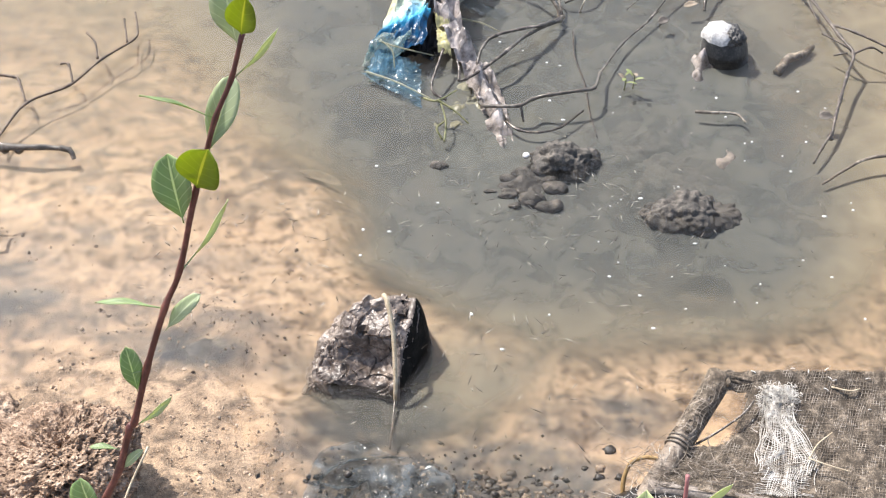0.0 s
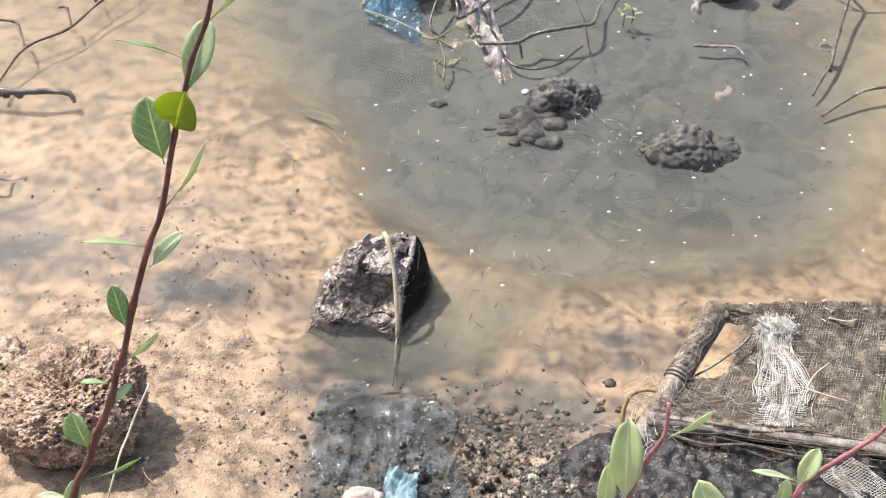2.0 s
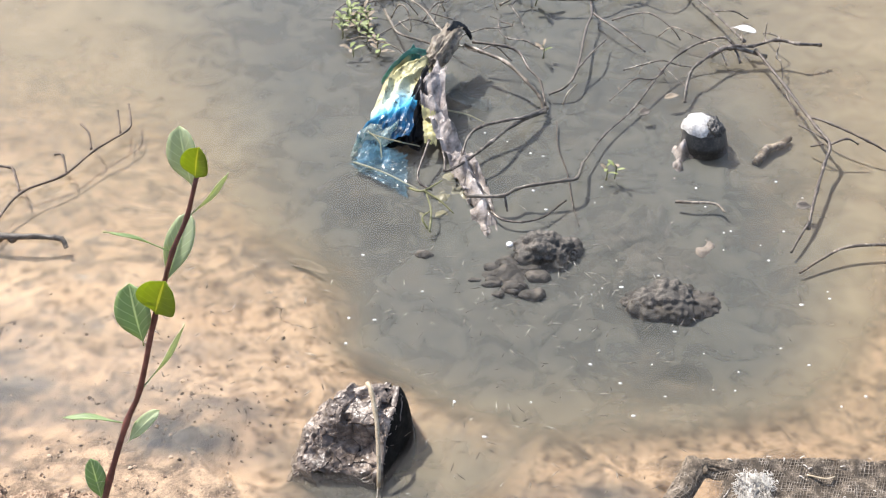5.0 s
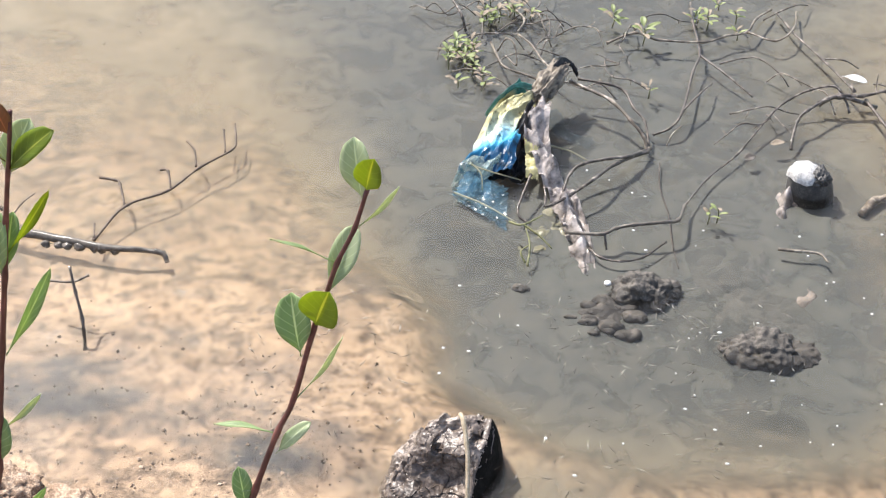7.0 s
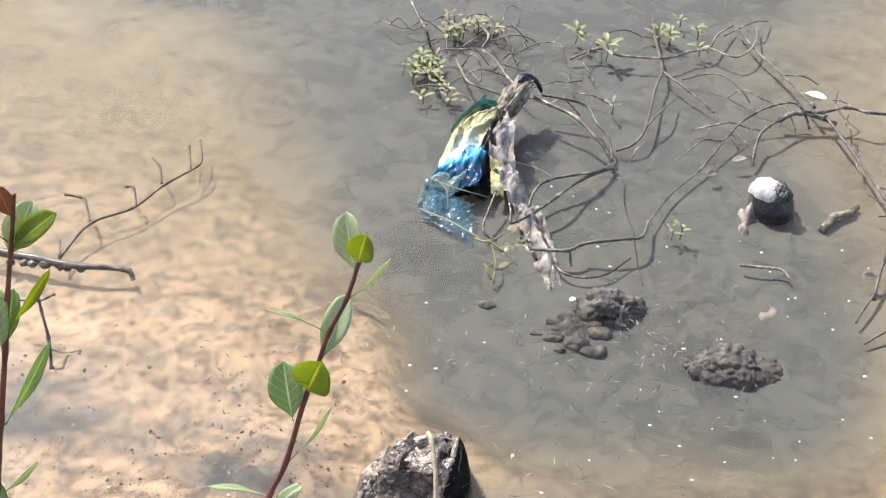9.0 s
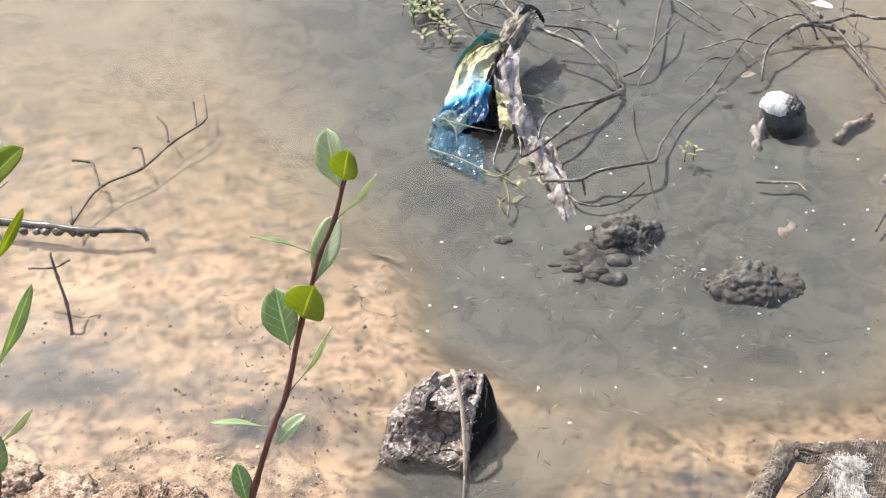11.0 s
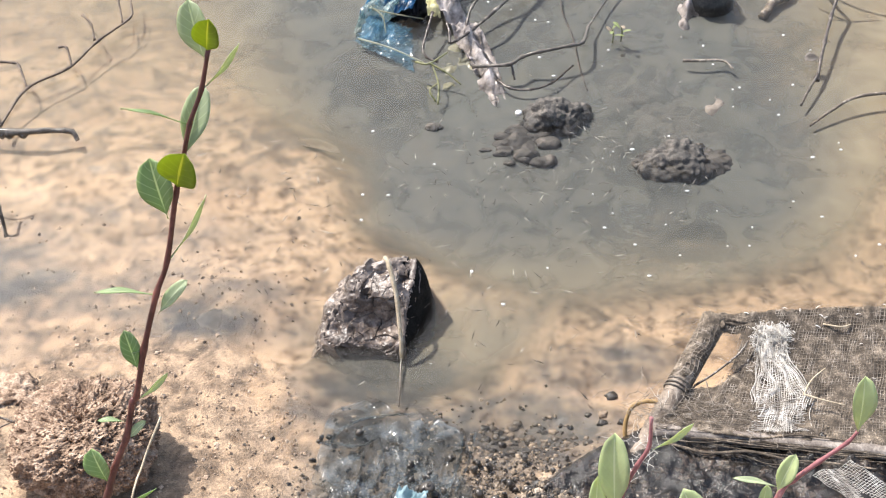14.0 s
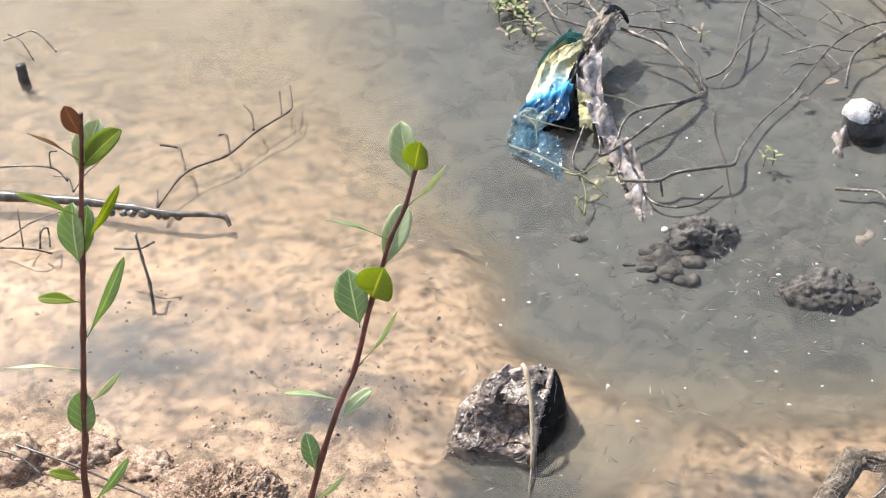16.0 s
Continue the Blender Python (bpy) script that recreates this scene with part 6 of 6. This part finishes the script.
stems("creeper", "long creeper stem running over the grey water", "creeper", M_VINE_DARK, [
    ([(0.071, 2.136, -0.004), (0.081, 2.108, 0.010), (0.140, 2.096, 0.020), (0.167, 2.114, 0.022), (0.199, 2.116, 0.030), (0.258, 2.130, 0.030), (0.285, 2.153, 0.020), (0.301, 2.220, 0.006)], 0.0036, 0.0030, M_BARK),
    ([(0.301, 2.220, 0.006), (0.352, 2.325, 0.000), (0.419, 2.420, 0.000), (0.497, 2.550, 0.020), (0.544, 2.600, 0.030), (0.582, 2.619, 0.040), (0.634, 2.637, 0.040), (0.658, 2.619, 0.020), (0.668, 2.60, -0.002)], 0.0016, 0.0026, None),
    ([(0.145, 2.097, 0.018), (0.148, 2.085, 0.006), (0.150, 2.078, -0.004)], 0.0026, 0.002, None),
    # Dark loop at the surface stands in for the mirror image of the stem.
    ([(0.118, 2.078, -0.003), (0.140, 2.052, -0.003), (0.176, 2.045, -0.003), (0.218, 2.061, -0.003), (0.262, 2.110, -0.002)], 0.0024, 0.0018, None),
    ([(0.497, 2.550, 0.020), (0.515, 2.515, 0.016), (0.535, 2.49, 0.010)], 0.0012, 0.0009, None)], "creeping stems")
stems("branch", "bare dark branch knot lying on the water", "branch", M_VINE_DARK, [
    ([(0.842, 2.625, 0.030), (0.789, 2.612, 0.040), (0.743, 2.628, 0.040), (0.694, 2.620, 0.030), (0.657, 2.619, 0.030), (0.618, 2.601, 0.030), (0.568, 2.549, 0.030), (0.547, 2.523, 0.020), (0.532, 2.467, 0.006), (0.530, 2.45, -0.004)], 0.0034, 0.0030, None),
    ([(0.602, 2.613, 0.010), (0.645, 2.618, 0.028), (0.727, 2.618, 0.004)], 0.0062, 0.0040, None),
    ([(0.679, 2.638, 0.030), (0.634, 2.792, 0.014), (0.585, 2.904, 0.012), (0.573, 2.939, 0.012), (0.553, 3.024, 0.004)], 0.0028, 0.0020, None),
    ([(0.635, 2.798, 0.014), (0.675, 2.776, 0.026), (0.711, 2.781, 0.004)], 0.0020, 0.0014, None),
    ([(0.720, 2.622, 0.034), (0.722, 2.64, 0.05), (0.725, 2.655, 0.066)], 0.0018, 0.0012, None),
    ([(0.67, 2.62, 0.03), (0.672, 2.645, 0.045), (0.662, 2.66, 0.052)], 0.0014, 0.001, M_VINE_PALE)])
stems("branch", "forked bare twig lying in the tan water", "branch", M_TWIG, [
    ([(0.702, 2.620, 0.020), (0.724, 2.539, 0.020), (0.741, 2.472, 0.020), (0.772, 2.310, 0.030), (0.787, 2.251, 0.030), (0.767, 2.197, 0.020), (0.740, 2.123, 0.014), (0.722, 2.073, 0.008), (0.708, 2.026, -0.003)], 0.0034, 0.0030, None),
    ([(0.765, 2.355, 0.026), (0.798, 2.309, 0.040), (0.865, 2.262, 0.030), (0.93, 2.24, 0.0)], 0.0026, 0.0018, None),
    ([(0.787, 2.251, 0.030), (0.820, 2.256, 0.040), (0.843, 2.252, 0.030)], 0.0024, 0.0016, None),
    ([(0.735, 2.304, 0.040), (0.772, 2.265, 0.038), (0.785, 2.256, 0.030)], 0.0018, 0.0022, None),
    ([(0.752, 2.258, 0.020), (0.777, 2.256, 0.028)], 0.0016, 0.0018, None),
    ([(0.712, 2.04, 0.002), (0.685, 1.995, 0.002), (0.664, 1.958, -0.003)], 0.0026, 0.0018, None),
    ([(0.741, 2.472, 0.020), (0.742, 2.44, 0.012), (0.755, 2.40, -0.002)], 0.0018, 0.001, None)])
bm = bmesh.new()
tube(bm, [(0.90, 1.965, 0.006), (0.822, 1.965, 0.010), (0.759, 1.956, 0.010), (0.716, 1.935, 0.002), (0.671, 1.906, -0.008)], 0.0036, 0.0024)
tagged(part("root_stem", bm, M_VINE_PALE), "pale bent stem dipping under the water", "stem")
bm = bmesh.new()
tube(bm, [(0.259, 2.385, -0.010), (0.257, 2.303, -0.013), (0.271, 2.215, -0.014), (0.276, 2.122, -0.016), (0.285, 2.051, -0.018)], 0.0016, 0.0012)
tagged(part("floating_straw", bm, M_TWIG), "thin dark straw just under the surface", "straw")
stems("creeper", "tangle of thin jointed creeper stems on the water", "creeper", M_TWIG, [
    ([(0.246, 2.477, -0.002), (0.282, 2.489, 0.010), (0.309, 2.541, 0.020), (0.339, 2.709, 0.018), (0.359, 2.799, 0.016), (0.350, 2.948, 0.012), (0.352, 3.064, 0.0)], 0.0026, 0.0026, None),
    ([(0.309, 2.541, 0.020), (0.349, 2.607, 0.026), (0.381, 2.685, 0.004)], 0.0022, 0.0016, None),
    ([(0.358, 2.786, 0.016), (0.409, 2.711, 0.016), (0.467, 2.648, -0.002)], 0.0026, 0.0018, M_VINE_DARK),
    ([(0.150, 2.850, 0.0), (0.214, 2.876, 0.016), (0.265, 2.845, 0.018), (0.369, 2.844, 0.018), (0.424, 2.881, 0.016), (0.473, 2.904, 0.016), (0.499, 2.966, 0.018), (0.541, 3.039, 0.004)], 0.0028, 0.0026, M_VINE_PALE),
    ([(0.473, 2.904, 0.016), (0.534, 2.864, 0.018), (0.581, 2.926, 0.018), (0.602, 3.040, 0.0)], 0.0022, 0.0022, M_VINE_PALE),
    ([(0.404, 2.784, -0.002), (0.453, 2.775, 0.020), (0.488, 2.758, 0.030), (0.529, 2.714, 0.020), (0.550, 2.699, -0.003)], 0.0018, 0.0014, None),
    ([(0.274, 2.438, -0.002), (0.285, 2.451, 0.020), (0.303, 2.468, 0.030)], 0.0016, 0.0010, M_VINE_PALE)], "creeping stems")
stems("creeper", "tangled pale and dark stems of water weed behind the bag", "creeper", M_VINE_PALE, [
    ([(-0.116, 2.828, 0.0), (-0.097, 2.737, 0.020), (-0.076, 2.687, 0.020), (-0.019, 2.669, 0.010), (0.03, 2.655, -0.002)], 0.0026, 0.0022, None),
    ([(-0.098, 2.776, 0.010), (-0.078, 2.761, 0.050), (-0.059, 2.736, 0.050), (-0.052, 2.713, 0.012), (-0.079, 2.768, 0.002)], 0.0020, 0.0016, None),
    ([(-0.055, 2.838, 0.020), (-0.021, 2.773, 0.030), (0.011, 2.697, 0.030), (0.043, 2.646, 0.040)], 0.0024, 0.0022, None),
    ([(-0.010, 2.883, 0.050), (0.024, 2.823, -0.002)], 0.0016, 0.0014, None),
    ([(-0.008, 2.778, 0.020), (0.043, 2.766, 0.010)], 0.0014, 0.0012, M_TWIG),
    ([(-0.079, 3.005, 0.0), (-0.043, 2.874, 0.040), (-0.055, 2.838, 0.026)], 0.0024, 0.0020, None),
    ([(-0.233, 2.986, 0.060), (-0.213, 2.934, 0.050), (-0.188, 2.889, 0.030), (-0.179, 2.885, -0.004)], 0.0034, 0.0028, M_VINE_DARK),
    ([(-0.147, 3.003, 0.030), (-0.138, 2.854, -0.004)], 0.0022, 0.0018, M_VINE_DARK)], "creeping stems")


stem_rnd = random.Random(17)
for k in range(22):
    x0, y0 = (stem_rnd.uniform(-0.22, 0.06), stem_rnd.uniform(2.66, 3.02)) if k < 12 else (stem_rnd.uniform(0.15, 0.75), stem_rnd.uniform(2.55, 3.05))
    a = stem_rnd.uniform(0, 2 * math.pi)
    pts = [(x0, y0, -0.004)]
    for j in range(stem_rnd.randint(3, 4)):
        a += stem_rnd.gauss(0, 0.6)
        x0 += 0.040 * math.cos(a)
        y0 += 0.040 * math.sin(a)
        pts.append((x0, y0, stem_rnd.uniform(0.004, 0.030)))
    pts.append((x0 + 0.03 * math.cos(a), y0 + 0.03 * math.sin(a), -0.004))
    stems("creeper", "thin jointed stem of water weed with short rootlets", "creeper", M_TWIG, [(pts, 0.0017, 0.0012, stem_rnd.choice((M_VINE_PALE, M_TWIG, M_VINE_DARK)))] + [
        ([p, (p[0] + stem_rnd.gauss(0, 0.008), p[1] + stem_rnd.gauss(0, 0.008), max(-0.004, p[2] + stem_rnd.uniform(-0.016, 0.014)))], 0.0010, 0.0007, M_VINE_PALE) for p in pts[1:-1]], "creeping stems")


# ---- water weed sprigs ----
def sprig(x, y, size, count, seed, label="sprig of green water weed standing out of the water", dry=0.3, tall=1.0):
    rnd = random.Random(seed)
    root = thing("weed_sprig", (x, y, 0.0), label, "water weed", "sprigs of water weed")
    top = Vector((x + rnd.uniform(-0.3, 0.3) * size, y + rnd.uniform(-0.3, 0.3) * size, size * 0.8 * tall))
    bm = bmesh.new()
    tube(bm, [(x, y, -0.01), ((x + top.x) / 2 + 0.1 * size, (y + top.y) / 2, top.z * 0.5), top], 0.0016, 0.0011, sides=6)
    part("stem", bm, M_VINE_GREEN, root)
    for k in range(count):
        t = 0.35 + 0.65 * k / max(1, count - 1)
        b = Vector((x, y, 0)).lerp(top, t)
        a = 2.4 * k + rnd.uniform(-0.4, 0.4)
        ax = Vector((math.cos(a), math.sin(a), rnd.uniform(0.25, 0.9))).normalized() * size * rnd.uniform(0.55, 1.0)
        mat_ = M_LEAF_DRY if rnd.random() < dry else M_WEED
        ob = hang("leaf", leaf_mesh(b, ax, size * rnd.uniform(0.2, 0.32), Vector((0, 0, 1)), bend=0.25, material=mat_), root)
        ob.modifiers.new("thickness", "SOLIDIFY").thickness = 0.0003
    return root


for k, (x, y, size, count) in enumerate(((-0.189, 2.79, 0.034, 9), (-0.205, 2.755, 0.030, 8), (-0.170, 2.725, 0.030, 8), (-0.150, 2.690, 0.028, 7), (-0.125, 2.665, 0.030, 7), (-0.205, 2.715, 0.026, 6),
                                         (0.233, 2.862, 0.050, 7), (0.163, 2.940, 0.040, 8), (0.241, 2.633, 0.028, 5), (-0.105, 2.94, 0.034, 9), (-0.07, 2.965, 0.032, 8), (-0.135, 2.95, 0.030, 7), (-0.035, 2.95, 0.03, 6), (0.385, 2.95, 0.036, 7), (0.365, 2.98, 0.03, 6), (0.455, 2.985, 0.03, 6))):
    sprig(x, y, size, count, k + 3, dry=0.55 if k in (3, 4, 9, 10, 11) else 0.25)
weed_rnd = random.Random(31)
for k in range(23):
    if k < 12:
        x, y = weed_rnd.gauss(-0.17, 0.035), weed_rnd.gauss(2.74, 0.05)
    elif k < 20:
        x, y = weed_rnd.uniform(-0.16, 0.0), weed_rnd.uniform(2.90, 3.02)
    else:
        x, y = weed_rnd.uniform(0.15, 0.50), weed_rnd.uniform(2.90, 3.05)
    sprig(x, y, weed_rnd.uniform(0.022, 0.036), weed_rnd.randint(4, 7), 60 + k, "low sprig of pale yellow-green water weed", 0.4, weed_rnd.uniform(0.35, 0.8))
sprig(0.345, 2.185, 0.024, 4, 40, "small green sprig with a bent stalk in grey water", 0.2)
sprig(0.362, 2.190, 0.026, 3, 41, "small green sprig with a bent stalk in grey water", 0.2, 1.4)
wroot = thing("weed_sprig", (0.006, 2.02, 0.0), "yellow-green weed strands draped by the bag's tail", "water weed", "sprigs of water weed")
for k, q in enumerate(([(0.004, 2.015, -0.003), (0.006, 2.06, 0.012), (-0.006, 2.105, 0.026)], [(-0.036, 2.118, 0.020), (-0.010, 2.10, 0.028), (0.026, 2.135, 0.026)], [(-0.010, 2.102, 0.028), (0.022, 2.085, 0.016), (0.048, 2.065, 0.002)], [(0.0, 2.02, 0.0), (-0.010, 2.035, 0.014), (0.004, 2.05, 0.018)])):
    bm = bmesh.new()
    tube(bm, q, 0.0024, 0.0014, sides=6)
    part("strand", bm, M_VINE_GREEN, wroot)
for k, (x, y, z, du, dv, size, mat_, lab) in enumerate(((0.655, 2.675, 0.045, 0.05, -0.018, 0.018, M_FOAM, "white dead leaf caught on a branch"), (0.520, 2.455, 0.012, -0.034, -0.012, 0.014, M_LEAF_DRY, "withered leaf floating by a twig"), (0.455, 2.405, 0.006, -0.025, -0.014, 0.020, M_BARK, "dark leaf floating on grey water"), (0.722, 2.075, 0.012, -0.030, 0.0, 0.020, M_BARK, "round dark leaf on the forked twig"))):
    ob = new("leaf", leaf_mesh(Vector((x, y, z)), Vector((du, dv, 0.004)), size, Vector((0, -0.3, 1)), material=mat_))
    ob.modifiers.new("thickness", "SOLIDIFY").thickness = 0.0006
    tagged(ob, lab, "leaf")


# ---- driftwood and twigs of the sandy shallows ----
log = thing("driftwood", (-0.95, 2.015, 0.0), "wet grey driftwood stick lying in shallow water", "driftwood")
bm = bmesh.new()
tube(bm, [(-1.30, 2.05, 0.0), (-1.124, 2.035, 0.003), (-0.973, 2.022, 0.005), (-0.858, 2.002, 0.005), (-0.790, 1.988, 0.005), (-0.725, 1.989, 0.004), (-0.672, 1.986, 0.002)], 0.0110, 0.0042, sides=10, rough=0.35, knots=0.12)
part("stem", bm, M_BARK, log)
log_rnd = random.Random(3)
for k in range(7):
    x = -0.90 + 0.022 * k + log_rnd.uniform(-0.006, 0.006)
    part("lump", stone_mesh((x, 1.994 - 0.05 * (x + 0.9), 0.000), (log_rnd.uniform(0.006, 0.011), 0.007, log_rnd.uniform(0.006, 0.010)), k, 3, 0.3, 0.2), M_BARK, log, "dark lump of mud and bark")
bm = bmesh.new()
tube(bm, [(-0.690, 1.983, 0.008), (-0.672, 1.979, 0.004), (-0.664, 1.968, -0.006)], 0.0055, 0.0045, sides=8)
part("stub", bm, M_BARK, log)
stems("twig", "thin brown twig with short thorny shoots above water", "twig", M_TWIG_DRY, [
    ([(-0.815, 2.010, 0.003), (-0.783, 2.115, 0.008), (-0.711, 2.168, 0.012), (-0.666, 2.245, 0.016), (-0.613, 2.317, 0.016), (-0.612, 2.349, 0.022), (-0.623, 2.393, 0.028)], 0.0026, 0.0020, None),
    ([(-0.783, 2.115, 0.008), (-0.807, 2.171, 0.020), (-0.818, 2.180, 0.022), (-0.850, 2.184, 0.024)], 0.0024, 0.0027, None),
    ([(-0.706, 2.174, 0.012), (-0.721, 2.217, 0.024), (-0.737, 2.221, 0.024)], 0.0022, 0.0025, None),
    ([(-0.673, 2.250, 0.016), (-0.683, 2.287, 0.028), (-0.704, 2.314, 0.032)], 0.0021, 0.0020, None),
    ([(-0.625, 2.306, 0.016), (-0.641, 2.369, 0.028)], 0.0020, 0.0019, None),
    ([(-0.815, 2.014, 0.004), (-0.824, 2.050, 0.012)], 0.0024, 0.0018, None)], "thorny twigs")
stems("twig", "dark upright twig standing in the shallows", "twig", M_VINE_DARK, [
    ([(-0.751, 1.731, -0.02), (-0.756, 1.755, 0.030), (-0.775, 1.793, 0.060), (-0.790, 1.824, 0.090)], 0.0032, 0.0024, None),
    ([(-0.838, 1.830, 0.050), (-0.788, 1.819, 0.060), (-0.760, 1.828, 0.070)], 0.0020, 0.0022, None)])
stems("twig", "thin brown twigs lying by the driftwood", "twig", M_TWIG, [
    ([(-1.216, 2.103, 0.006), (-1.148, 2.109, 0.020), (-1.056, 2.108, 0.020), (-1.021, 2.093, -0.002)], 0.0020, 0.0018, None),
    ([(-1.056, 2.108, 0.020), (-1.054, 2.117, 0.050), (-1.040, 2.12, 0.052)], 0.0014, 0.0016, None),
    ([(-0.985, 2.03, 0.02), (-1.00, 2.055, 0.035), (-1.03, 2.06, 0.036)], 0.0013, 0.0012, None),
    ([(-0.985, 2.03, 0.02), (-0.965, 2.065, 0.04), (-0.945, 2.085, 0.05)], 0.0013, 0.0012, None)], "thorny twigs")
stems("twig", "crooked small twigs at the sandy edge", "twig", M_TWIG, [
    ([(-1.090, 1.885, -0.002), (-1.020, 1.863, 0.016), (-0.982, 1.872, -0.002)], 0.0020, 0.0018, None),
    ([(-1.12, 1.87, 0.0), (-1.06, 1.90, 0.02), (-1.03, 1.925, 0.03), (-0.97, 1.95, 0.04)], 0.0016, 0.0012, None),
    ([(-1.038, 1.878, 0.008), (-1.059, 1.937, 0.050)], 0.0014, 0.0012, None),
    ([(-1.006, 1.879, 0.004), (-0.998, 1.884, 0.040), (-1.000, 1.917, 0.020), (-0.993, 1.892, -0.004)], 0.0020, 0.0018, M_VINE_DARK)], "thorny twigs")
stems("twig", "thin bleached twigs reaching over the water", "twig", M_TWIG, [
    ([(-1.34, 2.62, -0.004), (-1.285, 2.585, 0.030), (-1.236, 2.571, 0.050), (-1.181, 2.534, 0.020)], 0.0020, 0.0018, M_VINE_PALE),
    ([(-1.311, 2.592, 0.030), (-1.275, 2.57, 0.026), (-1.240, 2.534, -0.002)], 0.0018, 0.0014, None)], "thorny twigs")
bm = bmesh.new()
tube(bm, [(-1.236, 2.458, -0.10), (-1.236, 2.458, 0.0), (-1.236, 2.460, 0.034)], 0.0125, 0.0115, sides=10, rough=0.3)
tagged(part("post_stub", bm, M_GRIME), "short rotten post stub standing in the water", "post")
bm = bmesh.new()
tube(bm, [(-1.57, 3.60, -0.25), (-1.53, 3.60, 0.1), (-1.48, 3.60, 0.364), (-1.43, 3.60, 0.60)], 0.022, 0.018, sides=12, rough=0.2)
tagged(part("post", bm, M_BARK), "leaning weathered post standing in the pond", "post")
for k, q in enumerate(([(-0.208, 0.711, 0.723), (-0.223, 0.679, 0.702), (-0.235, 0.614, 0.684), (-0.335, 0.414, 0.4)], [(-0.66, 1.232, 0.06), (-0.60, 1.238, 0.085), (-0.555, 1.225, 0.094)], [(-0.36, 1.09, 0.03), (-0.385, 1.10, 0.05), (-0.395, 1.115, 0.055)])):
    bm = bmesh.new()
    tube(bm, q, 0.0011, 0.0008, sides=6)
    tagged(part("dry_stalk", bm, M_REED if k != 1 else M_TWIG), "thin dry stalk leaning on the clay clod", "stalk", "dry stalks on the shore")
for k, q in enumerate(([(-0.98, 1.35, 0.05), (-0.86, 1.33, 0.06), (-0.80, 1.30, 0.045)], [(-0.90, 1.365, 0.055), (-0.76, 1.32, 0.05), (-0.66, 1.29, 0.03), (-0.60, 1.27, 0.02)], [(-0.90, 1.25, 0.03), (-0.86, 1.275, 0.045)])):
    bm = bmesh.new()
    tube(bm, q, 0.0026, 0.0016, sides=6)
    tagged(part("dry_stalk", bm, M_TWIG if k < 2 else M_REED), "thin dry stalk lying across the shore clods", "stalk", "dry stalks on the shore")
